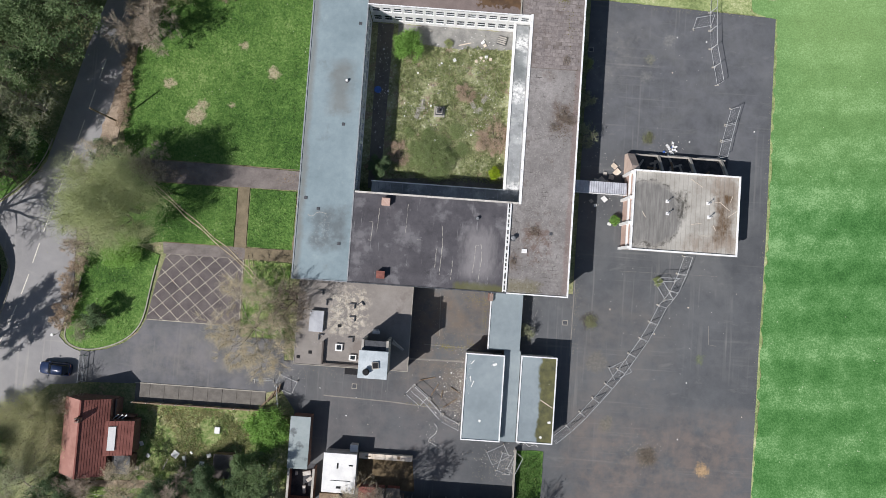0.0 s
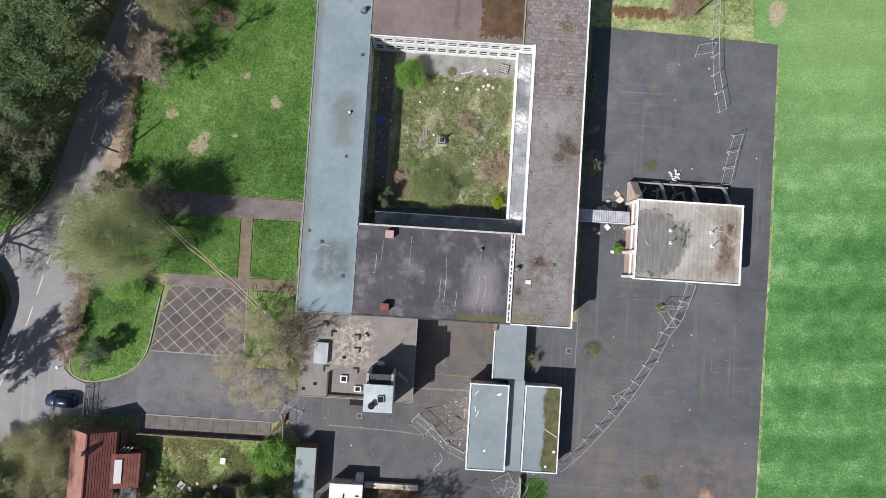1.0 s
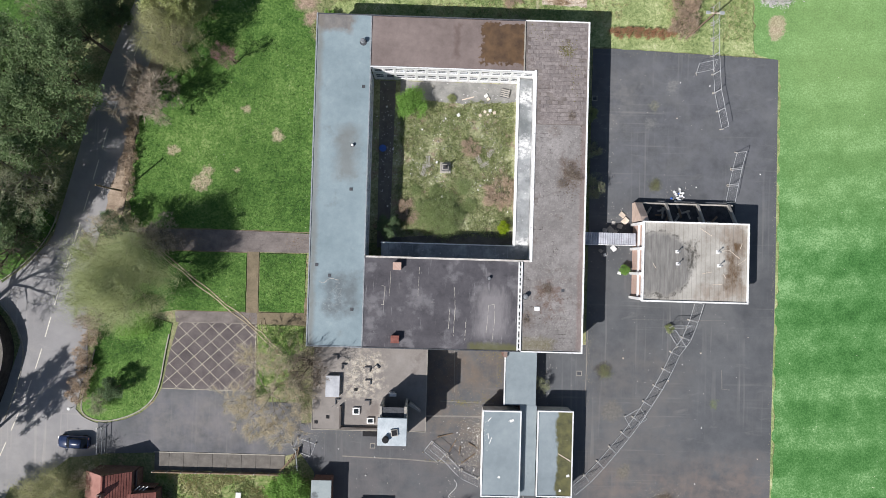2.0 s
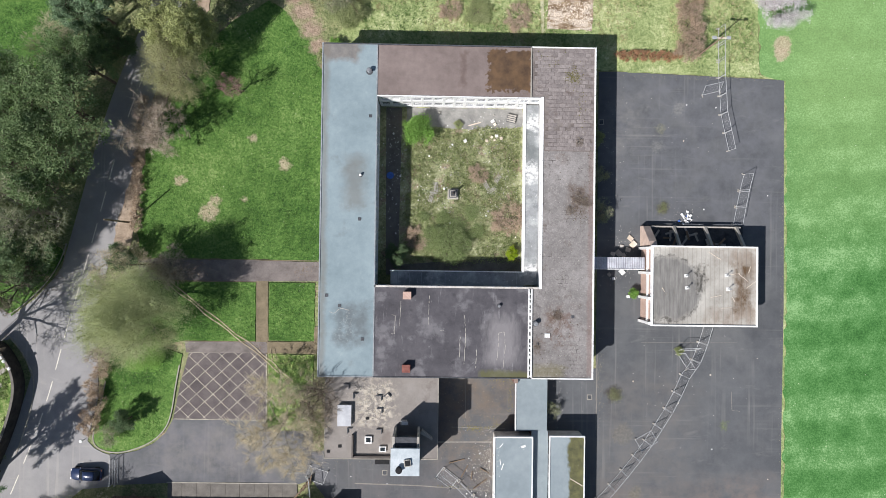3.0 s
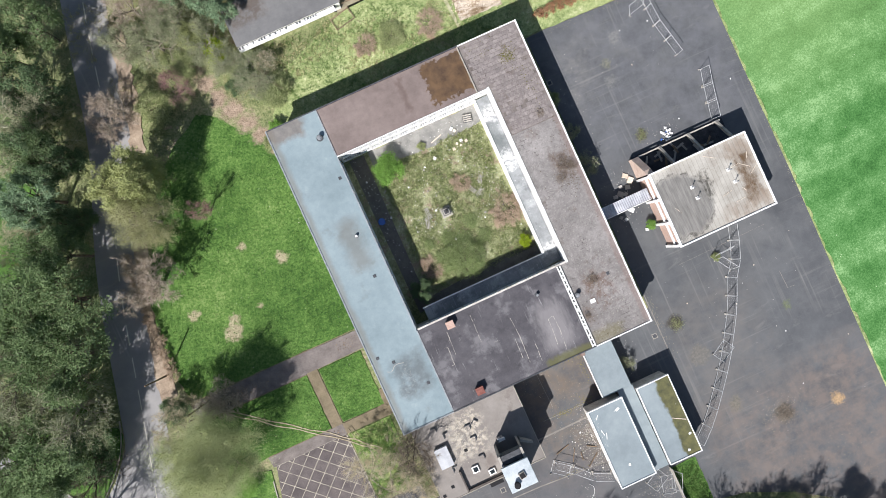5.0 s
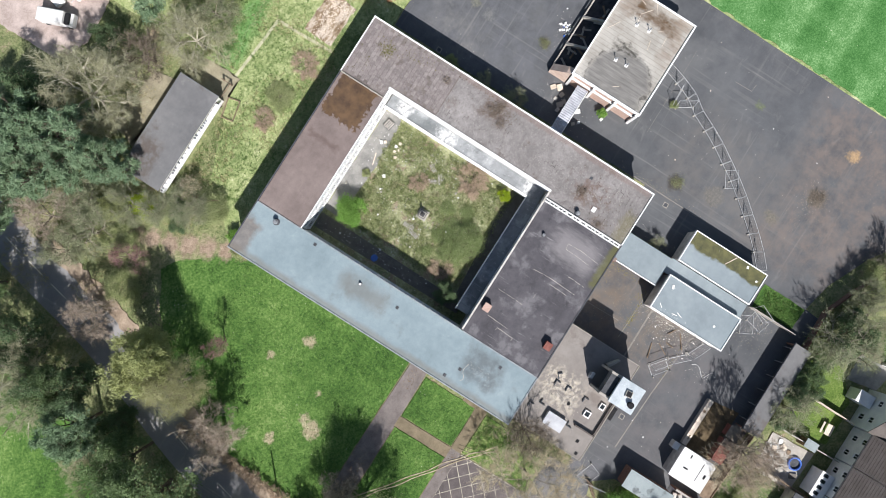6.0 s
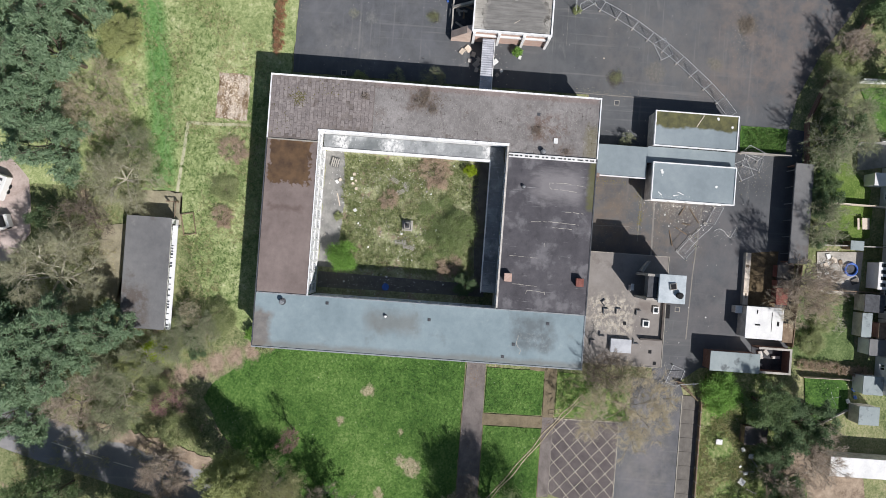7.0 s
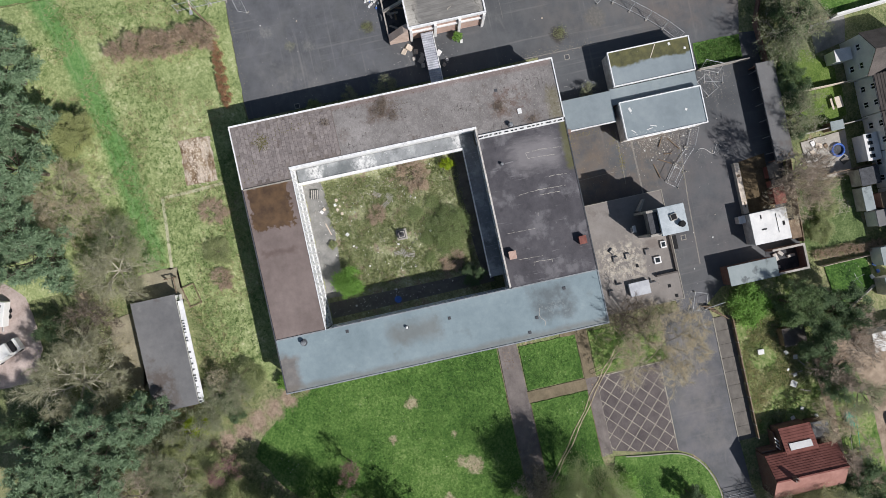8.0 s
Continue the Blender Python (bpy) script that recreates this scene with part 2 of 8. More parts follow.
M_MOSSPATH = plain("mossy_path", (106, 97, 78), (142, 129, 106), 0.8, 6, 0.95, strength=0.4)
M_TRACK = plain("worn_track_turf", (172, 172, 140), (204, 200, 170), 0.9, 5, 0.95, strength=0.4)
M_APRON = plain("trodden_earth", (130, 124, 104), (170, 162, 138), 0.6, 5, 0.95, strength=0.5)
n = Nodes("rubbly_brown_soil", 0.95, 0.2)
col = n.ramp(n.noise(0.9, 5, 0.7), (0.36, lin(112, 92, 72)), (0.64, lin(170, 150, 124)))
col = n.mix(n.math("MULTIPLY", n.mask(n.noise(0.7, 6, 0.75, stretch=(0.5, 1.4, 1.0), shift=3.0), 0.46, 0.56), 0.85), col, n.ramp(n.noise(5, 3, 0.8), (0.35, lin(176, 158, 138)), (0.65, lin(232, 222, 208))))
col = n.mix(n.math("MULTIPLY", n.mask(n.noise(2.2, 5, 0.75, shift=13.0), 0.58, 0.68), 0.7), col, lin(70, 60, 46))
M_PLOT = n.done(col, n.noise(6, 3, 0.8), 0.6, 0.03)
M_COURTPAVE = plain("grey_court_paving", (122, 121, 118), (160, 158, 152), 0.7, 7, 0.9, strength=0.3)
M_CARPARK = plain("pinkish_gravel", (158, 142, 134), (206, 190, 182), 0.5, 6, 0.95, strength=0.4)
M_PAINT = plain("worn_road_paint", (196, 190, 176), (226, 222, 212), 2.0, 9, 0.8)
n = Nodes("faded_box_paint", 0.85, 0.3)
col = n.ramp(n.noise(1.5, 5), (0.36, lin(160, 154, 138)), (0.64, lin(202, 195, 178)))
worn = n.math("MAXIMUM", n.mask(n.noise(1.3, 6, 0.75, shift=5.0), 0.52, 0.62), n.math("MULTIPLY", n.mask(n.noise(0.2, 3, 0.6, shift=9.0), 0.48, 0.6), 0.6))
M_BOXPAINT = n.done(n.mix(n.math("MULTIPLY", worn, 0.85), col, lin(104, 97, 94)), n.noise(9, 3, 0.7), 0.2, 0.02)
M_KERB = plain("concrete_kerb", (142, 138, 128), (178, 172, 160), 1.2, 9, 0.9)
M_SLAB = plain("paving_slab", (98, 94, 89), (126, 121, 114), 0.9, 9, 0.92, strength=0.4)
M_CONC = plain("weathered_concrete", (150, 146, 138), (196, 190, 180), 0.6, 7, 0.9)
M_WHITE = plain("white_stucco", (218, 218, 216), (243, 242, 238), 0.7, 8, 0.75)
n = Nodes("white_coated_trim", 0.5, 0.3)
col = n.ramp(n.noise(1.5, 5), (0.36, lin(228, 228, 227)), (0.6, lin(249, 249, 247)))
col = n.mix(n.math("MULTIPLY", n.mask(n.noise(1.1, 6, 0.75, shift=7.0), 0.6, 0.7), 0.55), col, lin(150, 144, 136))
col = n.mix(n.math("MULTIPLY", n.mask(n.noise(2.6, 3, 0.7, shift=19.0), 0.66, 0.7), 0.8), col, lin(84, 78, 74))
M_WHITEMETAL = n.done(col, n.noise(12, 3, 0.7), 0.2, 0.02)
M_DIRTYWHITE = plain("stained_white_paint", (170, 164, 156), (222, 218, 210), 1.1, 9, 0.8)
M_DARKTRIM = plain("dark_edge_trim", (58, 60, 64), (92, 94, 98), 2, 12, 0.7)
M_GREYTRIM = plain("grey_edge_trim", (122, 128, 132), (168, 172, 174), 2, 12, 0.7)
M_STEEL = plain("galvanised_steel", (150, 152, 154), (196, 198, 200), 4, 30, 0.45, 0.7)
M_BLACK = plain("black_rubber", (22, 22, 24), (44, 44, 46), 4, 20, 0.8)
M_WOOD = plain("weathered_wood", (108, 92, 76), (152, 132, 110), 1.5, 12, 0.85)
M_DIRTBED = plain("dark_brown_earth", (88, 76, 56), (124, 108, 84), 1.0, 6, 0.95, strength=0.6)
M_PALEWOOD = plain("pale_boards", (206, 190, 170), (234, 222, 206), 1.2, 9, 0.8)
M_RUST = plain("rust_brown_paint", (116, 70, 62), (146, 96, 86), 1.5, 9, 0.8)
M_BARK = plain("bark", (84, 74, 64), (128, 116, 102), 2.0, 14, 0.95, strength=0.5)
M_PALEBARK = plain("pale_bark", (132, 124, 110), (178, 168, 152), 2.0, 14, 0.95)
M_WHITEBARK = plain("whitish_bark", (156, 150, 134), (194, 188, 170), 2.0, 14, 0.95)
M_DARKSTONE = plain("dark_wall_stone", (46, 44, 44), (78, 74, 70), 1.2, 9, 0.95, strength=0.5)


def brick_mat(name, a, b, mortar, w=0.22, h=0.075):
    n = Nodes(name, 0.9, 0.2)
    # brick courses run along the wall: x + y stands in for the run of upright walls
    s = n.n("ShaderNodeSeparateXYZ")
    n.link(n.pos, s.inputs[0])
    c = n.n("ShaderNodeCombineXYZ")
    n.link(n.math("ADD", s.outputs[0], s.outputs[1]), c.inputs[0])
    n.link(s.outputs[2], c.inputs[1])
    t = n.n("ShaderNodeTexBrick")
    t.inputs["Scale"].default_value = 1.0
    t.inputs["Brick Width"].default_value, t.inputs["Row Height"].default_value, t.inputs["Mortar Size"].default_value = w, h, 0.008
    for k, v in (("Color1", a), ("Color2", b), ("Mortar", mortar)):
        t.inputs[k].default_value = lin(*v)
    n.link(c.outputs[0], t.inputs["Vector"])
    big = n.noise(0.8, 4)
    col = n.mix(0.5, t.outputs["Color"], n.ramp(big, (0.35, lin(*a)), (0.65, lin(*b))))
    return n.done(col, t.outputs["Fac"], -0.3, 0.01)


M_BRICK = brick_mat("pinkish_brick", (180, 148, 134), (202, 174, 160), (190, 182, 172))
M_REDBRICK = brick_mat("red_brick", (112, 82, 72), (140, 108, 96), (150, 142, 134))


def roof_felt(name, tones, stains, big=0.16, fine=10, rough=0.8, lap=None):
    """Flat roofing: tones dark to light; stains: (colour, noise scale, threshold, amount, shift)."""
    n = Nodes(name, rough, 0.35)
    a, b, c = n.noise(big, 4, 0.55), n.noise(1.1, 5, 0.7, shift=7.0), n.noise(fine, 3, 0.8)
    f = n.math("ADD", n.math("ADD", n.math("MULTIPLY", a, 0.5), n.math("MULTIPLY", b, 0.3)), n.math("MULTIPLY", c, 0.2))
    step = 0.28 / (len(tones) - 1)
    col = n.ramp(f, *[(0.36 + step * i, lin(*t)) for i, t in enumerate(tones)])
    for colour, sc, th, amount, shift in stains:
        col = n.mix(n.math("MULTIPLY", n.mask(n.noise(sc, 6, 0.62, shift=shift), th, th + 0.1), amount), col, lin(*colour))
    return n, col, c


def finish(n, col, c, strength=0.25):
    return n.done(col, c, strength, 0.02)


# blue-grey felt of the west wing, with brown ponding stains and a dirty south end
n, col, c = roof_felt("blue_grey_felt", [(122, 138, 143), (136, 152, 157), (150, 165, 169)], [((112, 118, 116), 0.35, 0.6, 0.4, 4.0), ((166, 178, 180), 0.8, 0.62, 0.4, 24.0)])
w = n.noise(0.5, 5, 0.65, shift=2.0)
col = n.mix(n.math("MULTIPLY", n.box(-14.2, -11.4, -2.6, 4.2, 1.6, w, 1.4), 0.55), col, lin(112, 108, 100))
damp = n.math("MULTIPLY", n.box(-15.2, -10.9, -20.2, -15.2, 1.4, w, 1.6), n.mask(n.noise(0.7, 5, 0.65, shift=33.0), 0.2, 0.56))
col = n.mix(n.math("MULTIPLY", damp, 0.8), col, lin(98, 104, 106))
rim = n.math("MULTIPLY", n.box(-15.4, -12.8, -20.0, -16.0, 0.8, w, 1.4), n.mask(n.math("ABSOLUTE", n.math("SUBTRACT", n.noise(0.8, 6, 0.68, shift=37.0), 0.5)), 0.012, 0.004))
col = n.mix(n.math("MULTIPLY", rim, 0.25), col, lin(206, 208, 204))
col = n.mix(n.math("MULTIPLY", n.box(-17.3, -12.4, 16.6, 19.5, 0.9, w, 1.4), 0.75), col, n.ramp(n.noise(1.4, 5, 0.7, shift=3.0), (0.35, lin(104, 92, 84)), (0.65, lin(134, 122, 112))))
col = n.mix(n.math("MULTIPLY", n.box(-17.3, -16.5, -25, 20, 0.6, w, 0.5), 0.5), col, lin(120, 112, 100))
M_TEAL = finish(n, col, c)
# brown felt of the north wing, wet and rusty at its east end
n, col, c = roof_felt("brown_felt", [(108, 97, 92), (128, 115, 110), (145, 132, 126)], [((98, 84, 78), 0.3, 0.62, 0.5, 8.0)])
w = n.noise(0.9, 5, 0.7, shift=2.0)
wet = n.box(4.2, 9.95, 12.9, 18.2, 0.25, n.noise(1.6, 2, 0.5, shift=2.0), 1.1)
col = n.mix(n.math("MULTIPLY", wet, 0.88), col, n.ramp(n.noise(0.7, 4), (0.35, lin(68, 49, 29)), (0.65, lin(104, 79, 51))))
col = n.mix(n.math("MULTIPLY", n.box(0.6, 1.4, 13.4, 18.0, 0.5, w, 0.8), 0.5), col, lin(92, 76, 70))
M_BROWNFELT = finish(n, col, c)
# dark felt of the south wing
n, col, c = roof_felt("dark_felt", [(68, 66, 70), (84, 82, 86), (100, 97, 100)], [((136, 134, 136), 0.36, 0.54, 0.48, 5.0), ((58, 56, 60), 0.7, 0.6, 0.5, 15.0), ((160, 158, 158), 1.3, 0.66, 0.5, 33.0)], big=0.25)
w = n.noise(0.8, 6, 0.7, stretch=(2.0, 0.6, 1), shift=4.0)
col = n.mix(n.math("MULTIPLY", n.box(4.6, 8.4, -22.5, -16.5, 1.8, w, 1.6), 0.55), col, lin(156, 152, 152))
col = n.mix(n.math("MULTIPLY", n.box(3.5, 10.0, -24.4, -23.4, 0.5, w, 0.6), 0.7), col, lin(98, 98, 56))
streak = n.mask(n.noise(1.5, 5, 0.62, stretch=(3.2, 0.2, 1), shift=19.0), 0.62, 0.67)
col = n.mix(n.math("MULTIPLY", n.math("MULTIPLY", streak, n.mask(n.noise(0.25, 3, shift=27.0), 0.5, 0.6)), 0.45), col, lin(176, 174, 174))
M_DARKFELT = finish(n, col, c)
# grey gravel and slabs of the east wing
n, col, c = roof_felt("gravelled_roof", [(108, 104, 102), (134, 130, 127), (164, 159, 156)], [((92, 80, 72), 0.45, 0.6, 0.65, 3.0), ((74, 64, 58), 1.1, 0.66, 0.6, 23.0), ((98, 92, 66), 0.5, 0.68, 0.5, 13.0)], fine=5)
t = n.n("ShaderNodeTexBrick")
t.inputs["Scale"].default_value = 1.0
t.inputs["Brick Width"].default_value, t.inputs["Row Height"].default_value, t.inputs["Mortar Size"].default_value = 0.75, 0.5, 0.035
n.link(n.pos, t.inputs["Vector"])
where = n.math("ADD", n.box(9.0, 19.0, 13.2, 19.0, 2.5, n.noise(0.5, 5, 0.7), 3.0), n.mask(n.noise(0.4, 6, 0.75, shift=6.0), 0.5, 0.58))
gap = n.math("MULTIPLY", n.math("MULTIPLY", t.outputs["Fac"], n.math("MINIMUM", where, 1.0)), n.mask(n.noise(1.1, 5, 0.75, shift=16.0), 0.47, 0.58))
col = n.mix(n.math("MULTIPLY", gap, 0.85), col, lin(62, 54, 52))
w = n.noise(0.8, 5, 0.7)
col = n.mix(n.math("MULTIPLY", n.box(14.3, 16.6, 14.0, 16.6, 1.0, w, 1.0), 0.75), col, lin(112, 110, 58))
col = n.mix(n.math("MULTIPLY", n.box(10.2, 14.5, -24.4, -22.6, 1.0, w, 1.2), 0.6), col, lin(112, 106, 72))
v = n.n("ShaderNodeTexVoronoi")
v.inputs["Scale"].default_value = 3.5
n.link(n.pos, v.inputs["Vector"])
col = n.mix(n.mask(v.outputs["Distance"], 0.13, 0.06), col, lin(186, 182, 176))
rust = n.math("MULTIPLY", n.box(12.2, 15.6, -20.0, -15.0, 1.2, w, 1.4), n.mask(n.noise(0.9, 6, 0.7, shift=57.0), 0.47, 0.57))
col = n.mix(n.math("MULTIPLY", rust, 0.6), col, lin(104, 80, 70))
col = n.mix(n.math("MULTIPLY", n.mask(n.noise(3.4, 4, 0.8, shift=91.0), 0.53, 0.66), 0.42), col, lin(92, 84, 80))
col = n.mix(n.math("MULTIPLY", n.mask(n.noise(4.6, 3, 0.8, shift=101.0), 0.56, 0.68), 0.4), col, lin(186, 179, 174))
ragged = n.noise(1.0, 6, 0.75, shift=29.0)
for x0, x1, y0, y1 in ((14.9, 17.6, -3.0, 0.8), (15.4, 17.0, 5.4, 7.4), (12.2, 14.6, -17.8, -15.4), (10.3, 11.6, -21.4, -19.2), (13.3, 14.6, 3.8, 5.0)):
    m = n.math("MULTIPLY", n.box(x0, x1, y0, y1, 1.0, ragged, 1.6), n.mask(n.noise(2.2, 5, 0.75, shift=x0), 0.38, 0.58))
    col = n.mix(n.math("MULTIPLY", m, 0.65), col, lin(96, 76, 62))
col = n.mix(n.math("MULTIPLY", n.box(17.5, 18.2, -24.0, 18.6, 0.3, ragged, 0.5), 0.35), col, lin(128, 100, 92))
M_GRAVEL = n.done(col, n.math("ADD", c, n.math("MULTIPLY", gap, -0.8)), 0.5, 0.03)
# loose concrete slabs laid on the east wing
n = Nodes("roof_slab", 0.92, 0.25)
f = n.math("ADD", n.math("MULTIPLY", n.random(), 0.22), n.math("MULTIPLY", n.noise(1.4, 5, 0.7), 0.78))
col = n.ramp(f, (0.3, lin(122, 115, 113)), (0.5, lin(137, 129, 126)), (0.7, lin(156, 148, 144)))
col = n.mix(n.math("MULTIPLY", n.mask(n.noise(0.6, 6, 0.7, shift=3.0), 0.58, 0.68), 0.5), col, lin(98, 84, 76))
col = n.mix(n.math("MULTIPLY", n.mask(n.noise(3.4, 4, 0.8, shift=91.0), 0.5, 0.66), 0.45), col, lin(96, 88, 84))
col = n.mix(n.math("MULTIPLY", n.mask(n.noise(4.6, 3, 0.8, shift=101.0), 0.56, 0.68), 0.4), col, lin(186, 179, 174))
M_ROOFSLAB = n.done(col, n.noise(9, 3, 0.7), 0.4, 0.02)
M_BEDDING = plain("dark_roof_bedding", (100, 92, 88), (140, 132, 127), 0.8, 7, 0.95, strength=0.4)
# worn concrete of the kitchen roof
n, col, c = roof_felt("kitchen_roof", [(122, 116, 112), (138, 132, 126), (152, 146, 140)], [((108, 98, 92), 0.3, 0.6, 0.6, 3.0)])
w = n.noise(1.0, 6, 0.72, shift=2.0)
m = n.math("MULTIPLY", n.box(-12.4, -7.6, -31.0, -25.5, 1.4, w, 2.2), n.mask(n.noise(1.4, 5, 0.7, shift=8.0), 0.46, 0.56))
col = n.mix(m, col, n.ramp(n.noise(4, 3), (0.3, lin(166, 156, 138)), (0.7, lin(206, 198, 184))))
M_KITCHEN = finish(n, col, c, 0.4)
# sheet roof of the hall
n, col, c = roof_felt("hall_roof", [(154, 149, 140), (176, 172, 163), (198, 194, 185)], [((124, 116, 106), 0.5, 0.62, 0.5, 3.0)], big=0.25)
w = n.noise(0.55, 6, 0.7, shift=2.0)
streaky = n.noise(1.0, 6, 0.7, stretch=(2.6, 0.4, 1), shift=14.0)
# a wide grey pond stain with a dark tide line
pond = n.disc(28.6, -12.5, 4.3, 1.0, w, 1.8, 4.47)
col = n.mix(n.math("MULTIPLY", pond, 0.85), col, n.ramp(streaky, (0.35, lin(98, 97, 95)), (0.65, lin(134, 132, 128))))
tide = n.math("MULTIPLY", n.math("SUBTRACT", n.disc(28.6, -12.5, 4.5, 0.25, w, 1.8, 4.47), n.disc(28.6, -12.5, 4.2, 0.25, w, 1.8, 4.47)), n.mask(n.noise(0.8, 5, 0.75, shift=8.0), 0.44, 0.6))
col = n.mix(n.math("MULTIPLY", tide, 0.8), col, lin(58, 54, 48))
col = n.mix(n.math("MULTIPLY", n.math("MULTIPLY", n.box(32.3, 33.4, -13.2, -9.4, 0.7, n.noise(1.6, 5, 0.75, shift=31.0), 1.6), n.mask(streaky, 0.4, 0.56)), 0.85), col, lin(58, 56, 50))
for x0, x1, y0, y1, amount, tone in ((33.4, 40.0, -17.4, -15.2, 0.7, (142, 128, 114)), (34.4, 40.3, -9.2, -7.0, 0.6, (142, 130, 118)), (37.2, 40.2, -17.0, -7.2, 0.6, (138, 120, 102)), (37.5, 39.2, -15.4, -9.0, 0.95, (92, 70, 46))):
    m = n.math("MULTIPLY", n.box(x0, x1, y0, y1, 1.1, w, 2.2), n.mask(n.noise(0.8, 6, 0.72, stretch=(1.3, 0.6, 1), shift=x0 + y0), 0.3, 0.58))
    col = n.mix(n.math("MULTIPLY", m, amount), col, lin(*tone))
col = n.mix(n.math("MULTIPLY", n.mask(n.noise(2.2, 5, 0.75, shift=61.0), 0.6, 0.7), 0.5), col, lin(112, 100, 86))
sheet = n.n("ShaderNodeTexWave")
sheet.bands_direction = "X"
sheet.inputs["Scale"].default_value = 0.52
n.link(n.pos, sheet.inputs["Vector"])
col = n.mix(n.math("MULTIPLY", n.mask(sheet.outputs["Fac"], 0.9, 1.0), 0.3), col, lin(92, 88, 82))
M_HALL = finish(n, col, c)
# felt of the twin huts, one half mossed
n, col, c = roof_felt("hut_felt", [(124, 134, 138), (136, 147, 151), (150, 160, 163)], [((122, 128, 124), 0.4, 0.64, 0.35, 3.0)])
w = n.noise(0.6, 5, 0.65, shift=2.0)
moss = n.box(15.8, 18.4, -45, -31, 0.3, n.noise(0.35, 5, 0.6, shift=2.0), 1.0)
col = n.mix(n.math("MULTIPLY", moss, 0.92), col, n.ramp(n.noise(0.9, 5, 0.7), (0.35, lin(66, 66, 32)), (0.65, lin(106, 102, 56))))
M_HUT = finish(n, col, c)
n, col, c = roof_felt("shed_felt", [(102, 102, 103), (117, 117, 117), (132, 131, 130)], [((92, 82, 74), 0.35, 0.58, 0.55, 3.0), ((148, 146, 142), 0.9, 0.62, 0.4, 12.0)])
w = n.noise(0.8, 6, 0.72, shift=2.0)
col = n.mix(n.math("MULTIPLY", n.math("MULTIPLY", n.box(-16.6, -11.0, 34.0, 37.8, 1.2, w, 2.2), n.mask(n.noise(1.0, 6, 0.72, shift=18.0), 0.36, 0.56)), 0.7), col, lin(92, 80, 72))
M_SHEDFELT = finish(n, col, c)
n, col, c = roof_felt("grey_hut_felt", [(136, 146, 146), (152, 162, 162), (166, 174, 174)], [((88, 92, 94), 0.6, 0.56, 0.75, 3.0)])
M_GREYHUT = finish(n, col, c)
n, col, c = roof_felt("corridor_felt", [(110, 113, 114), (136, 139, 140), (158, 161, 162)], [((200, 202, 202), 0.3, 0.52, 0.5, 3.0), ((96, 100, 102), 0.8, 0.6, 0.5, 9.0)])
w = n.noise(0.9, 6, 0.75, shift=5.0)
col = n.mix(n.math("MULTIPLY", n.box(9.4, 11.0, 3.8, 8.8, 0.8, w, 1.2), 0.6), col, lin(98, 104, 104))
for y0, y1 in ((8.6, 10.2), (1.6, 4.0), (-11.0, -9.6)):
    col = n.mix(n.math("MULTIPLY", n.math("MULTIPLY", n.box(9.4, 11.6, y0, y1, 0.8, w, 1.6), n.mask(n.noise(1.8, 5, 0.75, shift=y0), 0.4, 0.55)), 0.85), col, lin(226, 226, 224))
col = n.mix(n.math("MULTIPLY", n.mask(n.noise(2.6, 5, 0.75, shift=21.0), 0.6, 0.68), 0.7), col, lin(214, 214, 212))
M_CORRROOF = finish(n, col, c)
M_FENCE = plain("bright_galvanised_tube", (172, 174, 176), (214, 216, 216), 3, 20, 0.5, 0.2)
M_TILE = plain("red_roof_tile", (110, 66, 59), (142, 92, 83), 0.8, 10, 0.85, strength=0.4)
M_TILEPALE = plain("pale_red_tile", (144, 102, 92), (172, 130, 119), 0.7, 10, 0.85, strength=0.4)
M_SLATE = plain("brown_slate", (80, 74, 70), (108, 101, 96), 0.8, 9, 0.8, strength=0.4)
M_CARBLUE = plain("dark_blue_car_paint", (38, 50, 80), (48, 62, 94), 1, 20, 0.22, 0.0, 0.6, 0.02)
M_SILVER = plain("silver_paint", (176, 178, 182), (206, 208, 210), 1, 20, 0.35, 0.4, 0.5, 0.02)
M_BLUEPLASTIC = plain("blue_plastic", (58, 92, 170), (88, 126, 204), 2, 9, 0.5)
M_GREENPLASTIC = plain("green_netting", (40, 134, 112), (70, 164, 140), 2, 9, 0.7)
M_DARKFLOOR = plain("dark_grey_floor", (54, 55, 60), (92, 92, 94), 1.0, 8, 0.95)
M_INSIDE = plain("bare_inside_plaster", (62, 62, 62), (92, 90, 88), 0.8, 8, 0.9)


def glass_mat():
    n = Nodes("window_glass", 0.08, 0.5)
    n.b.inputs["Transmission Weight"].default_value = 0.75
    n.b.inputs["IOR"].default_value = 1.3
    return n.done((0.10, 0.125, 0.145, 1), n.noise(1.5, 2), 0.05, 0.01)


M_GLASS = glass_mat()


def leaf_mat(name, a, b, c=None, thin=0.36):
    """Foliage that varies leaf by leaf and tree by tree."""
    n = Nodes(name, 0.75, 0.2)
    f = n.math("ADD", n.math("MULTIPLY", n.island(), 0.5), n.math("MULTIPLY", n.noise(0.6, 4), 0.5))
    stops = [(0.1, lin(*a)), (0.85, lin(*b))] if c is None else [(0.1, lin(*a)), (0.5, lin(*b)), (0.9, lin(*c))]
    col = n.ramp(f, *stops)
    mat = n.done(col)
    through_light = n.n("ShaderNodeBsdfTranslucent")
    n.link(col, through_light.inputs["Color"])
    both = n.n("ShaderNodeMixShader")
    both.inputs[0].default_value = thin
    n.link(n.b.outputs[0], both.inputs[1])
    n.link(through_light.outputs[0], both.inputs[2])
    n.link(both.outputs[0], n.t.nodes["Material Output"].inputs["Surface"])
    return mat


